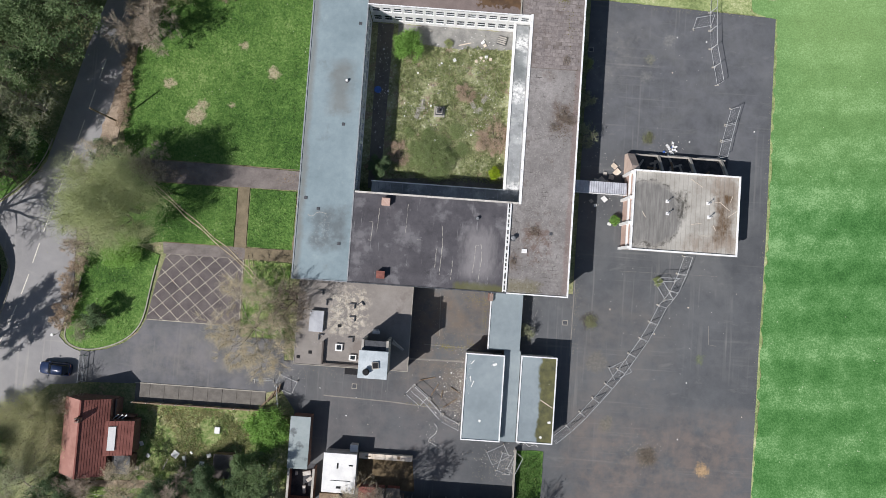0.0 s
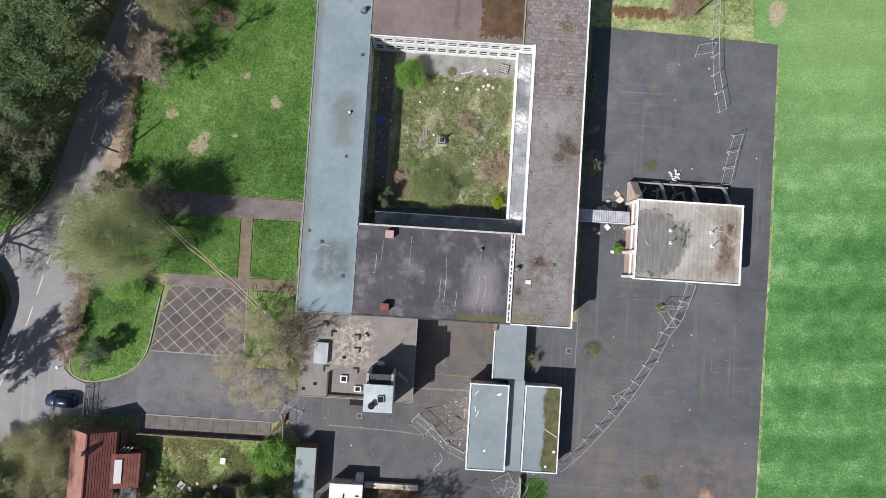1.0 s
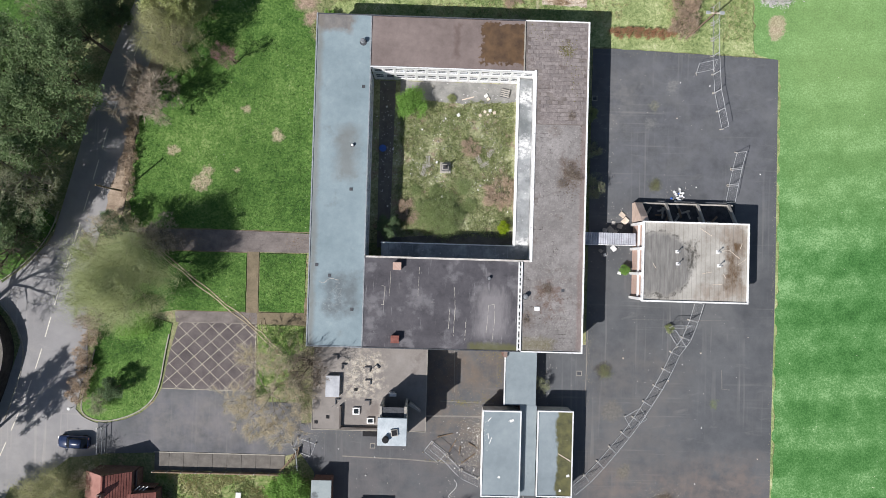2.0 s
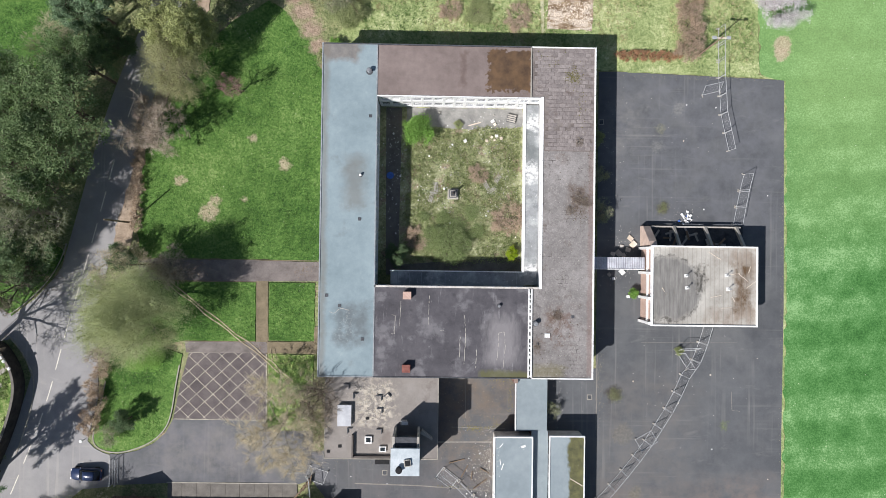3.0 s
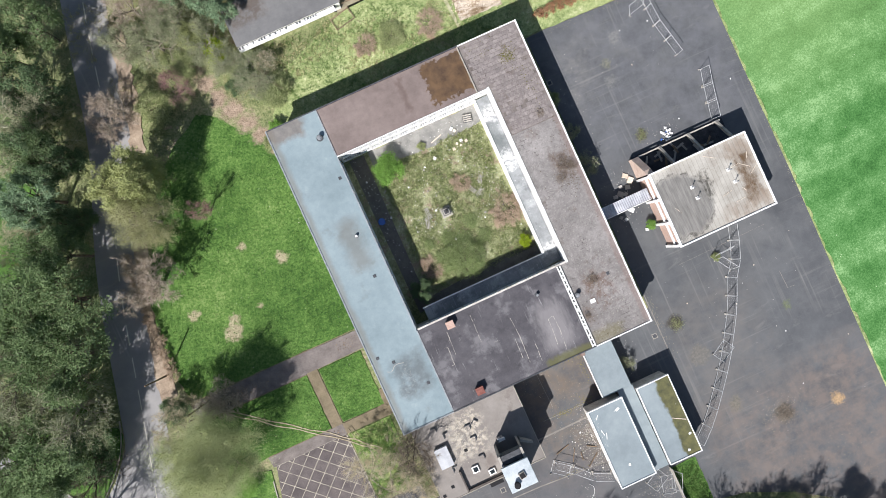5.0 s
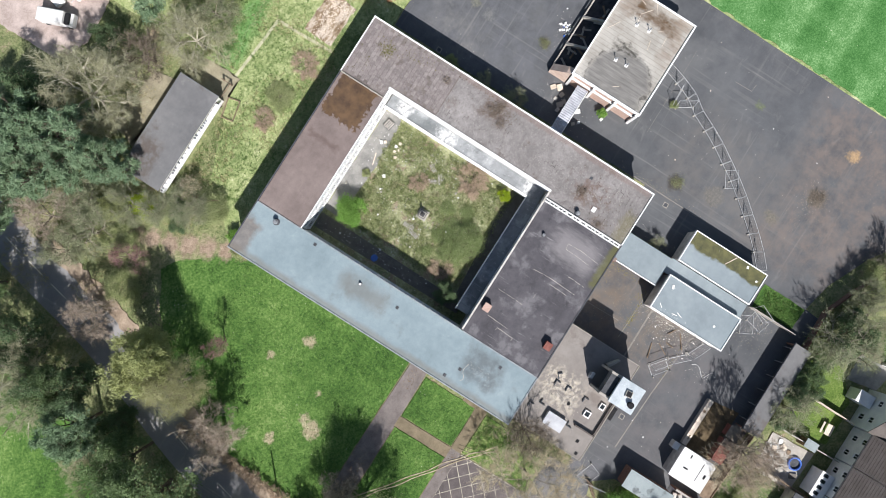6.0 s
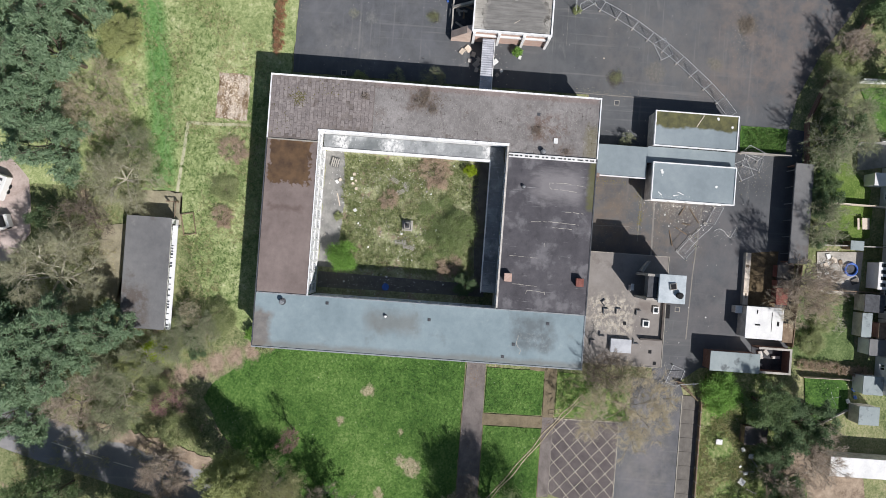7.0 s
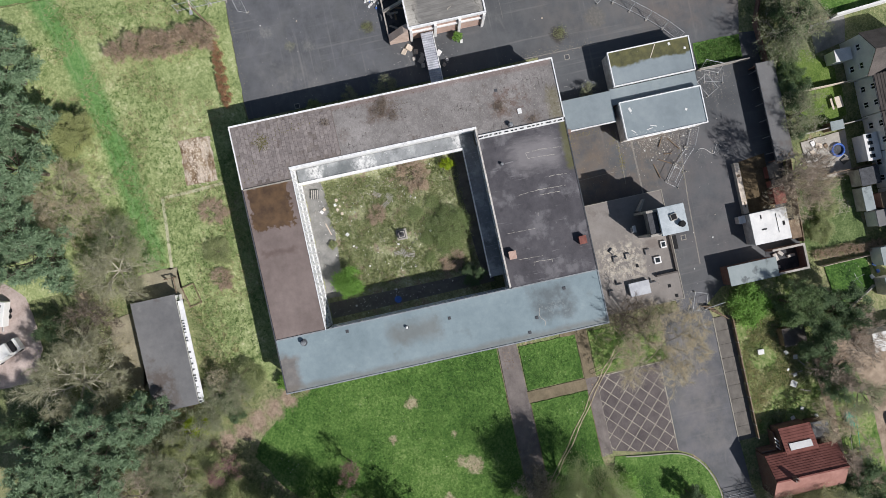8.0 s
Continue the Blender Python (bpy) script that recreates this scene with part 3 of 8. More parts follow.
L_WILLOW = leaf_mat("willow_leaf", (172, 179, 132), (187, 194, 148), (200, 206, 162), 0.55)
L_OLIVE = leaf_mat("olive_bud", (148, 154, 104), (170, 176, 120), (192, 196, 142))
L_BUD = leaf_mat("budding_twig", (144, 144, 104), (174, 174, 130), (202, 200, 158))
L_TWIG = leaf_mat("bare_twig", (158, 143, 129), (192, 177, 162), (216, 202, 188), 0.45)
L_GREYTWIG = leaf_mat("grey_green_twig", (118, 124, 96), (150, 156, 122), (184, 188, 158))
L_PALETWIG = leaf_mat("pale_twig", (188, 177, 152), (210, 199, 174), (228, 218, 196), 0.58)
L_MOSSTWIG = leaf_mat("mossy_pale_twig", (152, 152, 124), (182, 181, 151), (210, 207, 180), 0.5)
L_DARKTWIG = leaf_mat("dark_twig", (116, 105, 93), (146, 134, 120), (174, 162, 146))
L_IVY = leaf_mat("ivy_leaf", (90, 112, 70), (122, 144, 99), (158, 175, 132), 0.44)
L_PINE = leaf_mat("pine_needle", (98, 122, 92), (132, 156, 122), (168, 188, 154))
L_DARK = leaf_mat("dark_evergreen", (70, 90, 60), (100, 122, 86), (134, 152, 116))
L_BRIGHT = leaf_mat("fresh_green_leaf", (98, 138, 62), (130, 170, 82), (166, 202, 116))
L_LIME = leaf_mat("lime_leaf", (132, 156, 36), (184, 202, 64))
L_BLOSSOM = leaf_mat("white_blossom", (186, 178, 180), (222, 216, 218), (240, 236, 238))
L_PURPLE = leaf_mat("purple_bud", (134, 98, 98), (164, 128, 126), (186, 156, 152))
L_HEDGE = leaf_mat("brown_hedge", (158, 138, 118), (192, 172, 150), (216, 198, 176))
L_RUSTY = leaf_mat("rusty_hedge", (150, 114, 86), (184, 144, 112), (208, 172, 140))
L_WEED = leaf_mat("weed_leaf", (110, 124, 78), (156, 166, 114), (204, 205, 164))
L_GRASSBLADE = leaf_mat("grass_blade", (74, 104, 54), (110, 142, 78), (152, 172, 116))
L_COURTGREEN = leaf_mat("courtyard_green", (108, 128, 78), (144, 160, 106), (184, 194, 146))
L_STRAW = leaf_mat("dry_straw", (150, 146, 106), (188, 182, 140), (216, 208, 174))
# ---- building helpers ----
def mesh_of(bm, name, mat):
    me = bpy.data.meshes.new(name)
    bm.normal_update()
    bm.to_mesh(me)
    bm.free()
    for m in (mat if isinstance(mat, (list, tuple)) else [mat]):
        me.materials.append(m)
    return me


def part(name, bm, material, parent=None, label=""):
    """One mesh object, under a thing or a part."""
    ob = new(name, mesh_of(bm, name, material))
    if parent is not None:
        ob.parent = parent
    return tagged(ob, label)


def raw(name, verts, faces, mat, parent=None, label="", smooth=False):
    me = bpy.data.meshes.new(name)
    me.from_pydata(verts, [], faces)
    me.materials.append(mat)
    me.update()
    if smooth:
        me.polygons.foreach_set("use_smooth", [True] * len(me.polygons))
    ob = new(name, me)
    if parent is not None:
        ob.parent = parent
    return tagged(ob, label)


def thing(name, label, category, m=None, group="", kind=""):
    ob = new(name)
    ob.empty_display_size = 0.3
    if m is not None:
        ob.matrix_world = m
    return tagged(ob, label, category, group, kind)


def add_box(bm, x0, x1, y0, y1, z0, z1, m=None, bevel=0.0):
    vs = [bm.verts.new(v) for v in ((x0, y0, z0), (x1, y0, z0), (x1, y1, z0), (x0, y1, z0), (x0, y0, z1), (x1, y0, z1), (x1, y1, z1), (x0, y1, z1))]
    fs = [bm.faces.new([vs[i] for i in f]) for f in ((0, 3, 2, 1), (4, 5, 6, 7), (0, 1, 5, 4), (1, 2, 6, 5), (2, 3, 7, 6), (3, 0, 4, 7))]
    if bevel:
        es = list({e for f in fs for e in f.edges})
        got = bmesh.ops.bevel(bm, geom=es, offset=bevel, segments=1, affect="EDGES")
        vs = list({v for f in got["faces"] for v in f.verts} | {v for v in vs if v.is_valid})
    if m is not None:
        for v in vs:
            v.co = m @ v.co
    return bm


def boxes(*specs, bevel=0.0):
    bm = bmesh.new()
    for s in specs:
        add_box(bm, *s, bevel=bevel)
    return bm


def prism(bm, pts, z0, z1):
    """Upright solid on a ring of plan points (counter-clockwise)."""
    lo = [bm.verts.new((x, y, z0)) for x, y in pts]
    hi = [bm.verts.new((x, y, z1)) for x, y in pts]
    bm.faces.new(hi)
    bm.faces.new(lo[::-1])
    k = len(pts)
    for i in range(k):
        bm.faces.new((lo[i], lo[(i + 1) % k], hi[(i + 1) % k], hi[i]))
    return bm


def ccw(pts):
    a = sum(p[0] * q[1] - q[0] * p[1] for p, q in zip(pts, pts[1:] + pts[:1]))
    return pts if a > 0 else pts[::-1]


def smooth_line(pts, n=3):
    for _ in range(n):
        pts = [pts[0]] + [q for a, b in zip(pts, pts[1:]) for q in ((a[0] * 0.75 + b[0] * 0.25, a[1] * 0.75 + b[1] * 0.25), (a[0] * 0.25 + b[0] * 0.75, a[1] * 0.25 + b[1] * 0.75))] + [pts[-1]]
    return pts


def sheet(name, pts, top, mat, label, category, depth=0.12, kind="structure", rough=0.0):
    """A piece of ground with its own edge."""
    pts = ccw(pts)
    if rough:
        rnd = random.Random(name + str(len(pts)) + str(pts[0]))
        dense = []
        for a, b in zip(pts, pts[1:] + pts[:1]):
            k = max(1, int(math.dist(a, b) / 0.8))
            dense += [(a[0] + (b[0] - a[0]) * i / k + rnd.uniform(-rough, rough), a[1] + (b[1] - a[1]) * i / k + rnd.uniform(-rough, rough)) for i in range(k)]
        pts = dense
    bm = prism(bmesh.new(), pts, top - depth, top)
    return tagged(part(name, bm, mat), label, category, kind=kind)


def ribbon(bm, line, width, z0, z1, side=0.0):
    """A strip that follows a line in the plan; side shifts it to the left."""
    left, right = [], []
    for i, p in enumerate(line):
        a, b = line[max(i - 1, 0)], line[min(i + 1, len(line) - 1)]
        d = Vector((b[0] - a[0], b[1] - a[1])).normalized()
        nrm = Vector((-d.y, d.x))
        left.append((p[0] + nrm.x * (side + width / 2), p[1] + nrm.y * (side + width / 2)))
        right.append((p[0] + nrm.x * (side - width / 2), p[1] + nrm.y * (side - width / 2)))
    rows = [[bm.verts.new((*q, z)) for q, z in ((r, z0), (r, z1), (l, z1), (l, z0))] for l, r in zip(left, right)]
    for a, b in zip(rows, rows[1:]):
        for i in range(3):
            bm.faces.new((a[i], b[i], b[i + 1], a[i + 1]))
    bm.faces.new(rows[0])
    bm.faces.new(rows[-1][::-1])
    return bm


def tube(bm, p, q, r0, r1=None, sides=6):
    p, q = Vector(p), Vector(q)
    r1 = r0 if r1 is None else r1
    d = (q - p).normalized()
    u = d.orthogonal().normalized()
    v = d.cross(u)
    ring = lambda c, r: [bm.verts.new(c + (u * math.cos(a) + v * math.sin(a)) * r) for a in (2 * math.pi * i / sides for i in range(sides))]
    a, b = ring(p, r0), ring(q, r1)
    for i in range(sides):
        bm.faces.new((a[i], a[(i + 1) % sides], b[(i + 1) % sides], b[i]))
    bm.faces.new(a[::-1])
    bm.faces.new(b)
    return bm


def run_matrix(a, b, z=0.0):
    """x along a to b, y to its left, z up."""
    d = Vector((b[0] - a[0], b[1] - a[1], 0)).normalized()
    return Matrix(((d.x, -d.y, 0, a[0]), (d.y, d.x, 0, a[1]), (0, 0, 1, z), (0, 0, 0, 1)))


WINDOW_MESHES = {}


def lattice(xs, zs, y0, y1):
    """One connected frame: every second column and row of cells is solid."""
    bm = bmesh.new()
    grid = [[bm.verts.new((x, y0, z)) for z in zs] for x in xs]
    fs = [bm.faces.new((grid[i][j], grid[i + 1][j], grid[i + 1][j + 1], grid[i][j + 1])) for i in range(len(xs) - 1) for j in range(len(zs) - 1) if i % 2 == 0 or j % 2 == 0]
    got = bmesh.ops.extrude_face_region(bm, geom=fs)
    for v in got["geom"]:
        if isinstance(v, bmesh.types.BMVert):
            v.co.y = y1
    bmesh.ops.recalc_face_normals(bm, faces=bm.faces[:])
    return bm


def window(parent, m, w, h, mull, frame_mat=None, label="", transom=False):
    """A window in an opening w by h: frame, mullions, and the pane as its part."""
    frame_mat = frame_mat or M_WHITEMETAL
    key = (round(w, 3), round(h, 3), mull, frame_mat.name, transom)
    if key not in WINDOW_MESHES:
        f = 0.085
        xs = [0.0, f]
        for i in range(1, mull):
            xs += [w * i / mull - 0.035, w * i / mull + 0.035]
        bm = lattice(xs + [w - f, w], [0.0, f] + [h * 0.5 - 0.06, h * 0.5 + 0.06] * transom + [h - f, h], 0.03, 0.11)
        WINDOW_MESHES[key] = (mesh_of(bm, "window", frame_mat), mesh_of(boxes((f, w - f, 0.065, 0.075, f, h - f)), "pane", M_GLASS), mesh_of(boxes((-0.02, w + 0.02, -0.05, 0.028, -0.03, 0.02)), "sill", frame_mat))
    a, b, c = WINDOW_MESHES[key]
    win = tagged(new("window", a), label)
    win.parent = parent
    win.matrix_local = m
    pane = new("pane", b)
    pane.parent = win
    pane.visible_shadow = False
    sill = new("sill", c)
    sill.parent = win
    return win


def facade(parent, a, b, z0, z1, rows, bay, thick=0.3, mat=None, gap=0.35, mull=2, name="wall", frame_mat=None, ends=0.3, transom=False):
    """A wall from a to b (inside to the left) with rows of windows that go through it; rows: (sill, head) heights."""
    mat = mat or M_WHITE
    length = math.dist(a, b)
    m = run_matrix(a, b)
    count = max(1, int((length - 2 * ends) / bay)) if rows else 0
    pitch = (length - 2 * ends) / count if count else 0
    bm = bmesh.new()
    z = z0
    for s, h in rows:
        add_box(bm, 0, length, 0, thick, z, s, m)
        edge = 0.0
        for i in range(count):
            u0, u1 = ends + pitch * i + gap / 2, ends + pitch * (i + 1) - gap / 2
            add_box(bm, edge, u0, 0, thick, s, h, m)
            edge = u1
            window(parent, m @ pose(u0, 0.0, s), u1 - u0, h - s, mull, frame_mat, "", transom)
        add_box(bm, edge, length, 0, thick, s, h, m)
        z = h
    add_box(bm, 0, length, 0, thick, z, z1, m)
    return part(name, bm, mat, parent)


def coping(parent, ring, width, z0, z1, mat, name="parapet", closed=True, label=""):
    """Edge upstands along axis-parallel runs: each a box, mitred by overlap-free ends."""
    bm = bmesh.new()
    for x0, x1, y0, y1 in ring:
        add_box(bm, x0, x1, y0, y1, z0, z1)
    return part(name, bm, mat, parent, label)
# ---- ground ----
bm = bmesh.new()
size, cells = 3000.0, 24
bmesh.ops.create_grid(bm, x_segments=cells, y_segments=cells, size=size)
for v in bm.verts:
    v.co.z = -0.08
tagged(part("ground", bm, M_WILD), "wide sheet of rough green and brown ground", "ground", kind="structure")

# the school yard and playground, one sheet of old asphalt
YARD = [(46.55, 16.75), (22.9, 17.5), (20.2, 17.4), (20.2, -24.0), (-16.4, -24.0), (-16.6, -35.6), (-18.8, -35.8), (-18.9, -33.0), (-25.0, -33.0), (-25.3, -31.6), (-38.0, -31.5),
        (-39.0, -33.4), (-40.7, -34.9), (-43.0, -35.9), (-45.4, -36.4), (-46.5, -36.3), (-46.5, -40.6), (-38.7, -40.25), (-20.8, -40.3), (-18.9, -39.7), (-16.8, -42.4), (-16.8, -54.6), (17.4, -54.6),
        (17.6, -52.4), (22.0, -53.3), (28.0, -56.0), (33.5, -59.6), (40.0, -63.5), (46.3, -66.0), (46.4, -50.0), (46.5, -30.0), (46.7, -15.0)]
sheet("yard", YARD, 0.0, M_YARD, "worn dark grey asphalt school yard and playground", "asphalt yard")
# the hatched turning box and the paths
BOX = [(-36.0, -22.3), (-25.45, -22.25), (-25.3, -31.55), (-38.0, -31.45), (-37.1, -26.5)]
sheet("turning_box", BOX, 0.012, M_BOXTARMAC, "brown-grey tarmac turning area by the lawn", "pavement", 0.1)
bm = bmesh.new()
poly = [Vector(p) for p in BOX]


def clip_line(p, d):
    """Where the line p + s d runs inside the turning box."""
    hits = []
    for a, b in zip(poly, poly[1:] + poly[:1]):
        e = b - a
        den = d.x * e.y - d.y * e.x
        if abs(den) > 1e-6:
            s = ((a.x - p.x) * e.y - (a.y - p.y) * e.x) / den
            u = ((a.x - p.x) * d.y - (a.y - p.y) * d.x) / den
            if 0 <= u <= 1:
                hits.append(s)
    return (min(hits), max(hits)) if len(hits) >= 2 else None


for slope in (0.93, -0.93):
    d = Vector((1.0, slope)).normalized()
    nrm = Vector((-d.y, d.x))
    for i in range(-9, 10):
        p = Vector((-31.5, -27.0)) + nrm * (i * 1.53)
        got = clip_line(p, d)
        if got and got[1] - got[0] > 0.5:
            a, b = p + d * (got[0] + 0.12), p + d * (got[1] - 0.12)
            ribbon(bm, [tuple(a), tuple(b)], 0.085, 0.010, 0.016 + 0.0006 * (slope > 0))
tagged(part("hatching", bm, M_BOXPAINT), "faded cream diagonal hatch lines painted on tarmac", "road marking", kind="structure")
bm = bmesh.new()
ribbon(bm, [(-36.0, -22.32), (-25.45, -22.28)], 0.12, 0.01, 0.019)
ribbon(bm, [(-25.42, -22.4), (-25.28, -31.5)], 0.14, 0.01, 0.019)
ribbon(bm, [(-25.3, -31.58), (-37.9, -31.48)], 0.11, 0.01, 0.018)
tagged(part("box_border", bm, M_BOXPAINT), "faded cream border lines round the turning area", "road marking", kind="structure")

PATHS = [
    ("path", [(-43.2, -9.6), (-28.3, -9.55), (-17.4, -9.75), (-17.4, -12.35), (-28.2, -12.5), (-43.0, -12.4)], M_PATH, "grey-brown tarmac footpath to the school wing"),
    ("path", [(-26.95, -12.4), (-25.35, -12.4), (-25.25, -20.9), (-26.85, -20.9)], M_MOSSPATH, "narrow mossy brown path through the lawn"),
    ("path", [(-36.6, -20.85), (-25.3, -20.8), (-25.3, -22.3), (-36.4, -22.35)], M_PATH, "tarmac path along the turning area"),
    ("path", [(-25.3, -20.75), (-17.4, -20.7), (-17.4, -22.4), (-25.3, -22.3)], M_MOSSPATH, "mossy brown path along the wing"),
    ("path", [(-19.9, -18.6), (-17.4, -18.6), (-17.4, -20.7), (-19.9, -20.7)], M_MOSSPATH, "mossy brown paving by the doorway"),
]
for i, (nm, pts, mt, lb) in enumerate(PATHS):
    sheet(nm, pts, 0.014 + 0.004 * i, mt, lb, "path", 0.09)

LAWN_TOP = 0.036
LAWNS = [
    # the large west lawn, its south quarter and the small squares between the paths
    ("lawn", [(-17.25, -9.6), (-28.3, -9.4), (-42.6, -9.45), (-43.4, -6.0), (-42.9, 1.0), (-42.4, 6.0), (-40.6, 9.0), (-37.0, 17.0), (-31.0, 23.5), (-26.0, 26.4), (-24.0, 25.6), (-20.8, 21.6), (-18.2, 17.9), (-17.25, 17.0)], M_LAWN, "green mown lawn with bald round patches", 0.12),
    ("lawn", [(-27.05, -12.6), (-27.0, -20.75), (-36.5, -20.7), (-41.5, -21.6), (-45.0, -20.0), (-44.2, -12.6)], M_LAWN, "weedy green lawn beside the footpath", 0.06),
    ("lawn", [(-18.9, -12.6), (-25.2, -12.6), (-25.1, -20.65), (-18.9, -20.6)], M_LAWN, "square of weedy green lawn between paths", 0.05),
    ("lawn", [(-18.9, -22.55), (-25.15, -22.45), (-24.95, -32.9), (-19.0, -32.9)], M_ROUGH, "rough green lawn beside the turning area", 0.08),
]
for nm, pts, mt, lb, rg in LAWNS:
    sheet(nm, pts, LAWN_TOP, mt, lb, "lawn", 0.14, rough=rg)
ISLAND = smooth_line([(-36.9, -22.6), (-37.6, -26.5), (-38.2, -31.3), (-39.2, -33.3), (-40.9, -34.8), (-43.2, -35.8), (-45.5, -36.3), (-47.5, -36.0), (-48.7, -35.2), (-49.0, -33.9), (-48.3, -30.5), (-47.2, -25.8), (-46.4, -21.5)], 2)
sheet("verge", ISLAND + [(-42.0, -20.8)], LAWN_TOP + 0.004, M_LAWN, "bright green verge in the bend of the drive", "lawn", 0.14)
bm = ribbon(bmesh.new(), ISLAND[3:-6], 0.16, -0.05, 0.10, -0.09)
tagged(part("kerb", bm, M_KERB), "pale concrete kerb round the grass verge", "kerb", kind="structure")
bm = bmesh.new()
for ln in ([(-27.02, -12.55), (-44.0, -12.55)], [(-17.3, -9.55), (-43.0, -9.45)], [(-36.5, -20.78), (-27.0, -20.75)]):
    ribbon(bm, ln, 0.10, -0.05, 0.04)
tagged(part("path_edging", bm, M_MOSSPATH), "mossy edging strips along the footpaths", "kerb", kind="structure")

# the mown playing field to the east
sheet("field", [(46.65, 16.8), (46.8, -15.0), (46.6, -30.0), (46.5, -50.0), (46.4, -66.0), (140.0, -120.0), (140.0, 90.0), (44.5, 90.0), (42.5, 40.0), (43.0, 17.3)], 0.05, M_FIELD, "bright green mown playing field with faint stripes", "playing field", 0.12, rough=0.28)
bm = ribbon(bmesh.new(), [(46.55, 16.7), (46.7, -15.0), (46.5, -30.0), (46.4, -50.0), (46.3, -66.0)], 0.4, -0.05, 0.012)
tagged(part("field_edge", bm, M_MEADOW), "strip of dry mossy grass along the playground's edge", "verge", kind="structure")
# the rough meadow to the north
sheet("meadow", [(22.8, 17.6), (46.5, 16.9), (42.8, 17.5), (42.2, 40.0), (44.0, 90.0), (-10.0, 90.0), (2.0, 52.0), (2.5, 39.5), (-2.0, 31.0), (-13.0, 27.0), (-17.2, 20.5), (-17.2, 17.6), (18.3, 17.6)], 0.045, M_MEADOW, "rough pale yellow-green meadow grass", "meadow", 0.12, rough=0.15)
bm = bmesh.new()
ribbon(bm, [(12.0, 31.4), (8.0, 31.7), (2.3, 32.2)], 0.42, -0.03, 0.056)
ribbon(bm, [(12.0, 31.5), (12.1, 27.0), (12.3, 22.7)], 0.42, -0.03, 0.068)
tagged(part("worn_track", bm, M_TRACK), "pale worn foot track in the meadow", "path", kind="structure")
sheet("old_plot", [(12.9, 27.7), (19.3, 27.6), (19.2, 23.2), (12.8, 23.3)], 0.058, M_PLOT, "bare stony rectangle left by a demolished hut", "cleared plot", 0.1, rough=0.12)

sheet("scrub_ground", [(-31.5, 20.0), (-16.0, 16.5), (-12.5, 26.0), (-12.5, 36.0), (-30.0, 42.0)], 0.03, M_WILD, "brown and green scrubby ground at the lawn's corner", "bare ground", 0.1, rough=0.3)

# the road with its verge and centre line
ROAD_MID = smooth_line([(-30.0, 60.0), (-34.6, 43.6), (-38.2, 27.0), (-43.4, 15.0), (-46.4, 5.4), (-48.3, -2.5), (-51.0, -13.0), (-53.2, -21.0), (-55.2, -29.5), (-58.4, -38.5), (-64.0, -52.0), (-72.0, -68.0)], 3)
bm = ribbon(bmesh.new(), ROAD_MID, 6.0, -0.1, -0.008, 0.0)
tagged(part("road", bm, M_ROAD), "grey asphalt lane with a dashed centre line", "road", kind="structure")
sheet("road_junction", [(-48.6, -20.0), (-48.2, -28.5), (-49.6, -34.6), (-48.6, -35.6), (-47.4, -36.2), (-46.4, -36.5), (-46.4, -40.8), (-50.2, -41.2), (-56.0, -46.0), (-62.0, -44.0), (-58.8, -33.5), (-57.3, -26.0), (-58.5, -22.8), (-60.4, -20.8), (-62.2, -21.2), (-64.4, -20.1), (-66.4, -16.8), (-73.0, -7.0), (-70.5, -3.0), (-65.4, -11.0), (-63.5, -13.8), (-61.9, -16.5), (-60.2, -17.6), (-57.2, -15.3), (-54.6, -12.4), (-53.0, -10.0)], -0.004, M_ROAD, "grey asphalt mouth of the side road", "road", 0.1)
bm = bmesh.new()
dist, seg_on, seg_off = 0.0, 2.85, 1.65
acc, state = 0.0, True
cur = [ROAD_MID[0]]
for a, b in zip(ROAD_MID, ROAD_MID[1:]):
    va, vb = Vector(a), Vector(b)
    left = (vb - va).length
    at = 0.0
    while left - at > (seg_on if state else seg_off) - acc:
        at += (seg_on if state else seg_off) - acc
        p = tuple(va.lerp(vb, at / left))
        if state:
            ribbon(bm, cur + [p], 0.14, -0.02, 0.004)
        cur, state, acc = [p], not state, 0.0
    acc += left - at
    if state:
        cur.append(b)
tagged(part("centre_line", bm, M_PAINT), "dashed white centre line on the lane", "road marking", kind="structure")
sheet("litter_verge", [(-44.2, -8.0), (-43.4, -2.0), (-42.6, 4.5), (-41.0, 9.0), (-38.6, 15.0), (-35.6, 21.0), (-33.0, 29.0), (-30.0, 42.0), (-31.8, 43.0), (-35.2, 28.4), (-40.4, 16.2), (-43.4, 6.4), (-45.2, -1.0), (-46.8, -8.0)], 0.03, M_LITTER, "brown leaf-littered verge along the lane", "verge", 0.12, rough=0.25)
sheet("west_garden", smooth_line([(-61.0, -21.6), (-59.9, -22.8), (-58.7, -24.9), (-58.2, -27.5), (-59.2, -31.5), (-61.0, -37.0)], 2) + [(-75.0, -40.0), (-78.0, -12.0), (-66.7, -17.0), (-64.6, -20.3), (-62.3, -21.4)], 0.06, M_ROUGH, "weedy green garden behind a low wall", "garden", 0.14, rough=0.1)
sheet("west_field", [(-48.5, 60.0), (-49.8, 26.0), (-52.0, 20.0), (-56.0, 14.0), (-64.0, 8.0), (-64.0, 6.0), (-140.0, 6.0), (-140.0, 60.0)], 0.02, M_LAWN, "bright green field beyond the trees", "field", 0.12, rough=0.3)
sheet("west_verge", [(-53.2, -9.4), (-55.0, -12.4), (-57.6, -15.2), (-60.2, -17.5), (-61.8, -16.4), (-63.4, -13.7), (-65.2, -11.0), (-70.0, -4.0), (-56.0, -4.0)], 0.05, M_LAWN, "green grass verge at the side road", "verge", 0.12, rough=0.2)

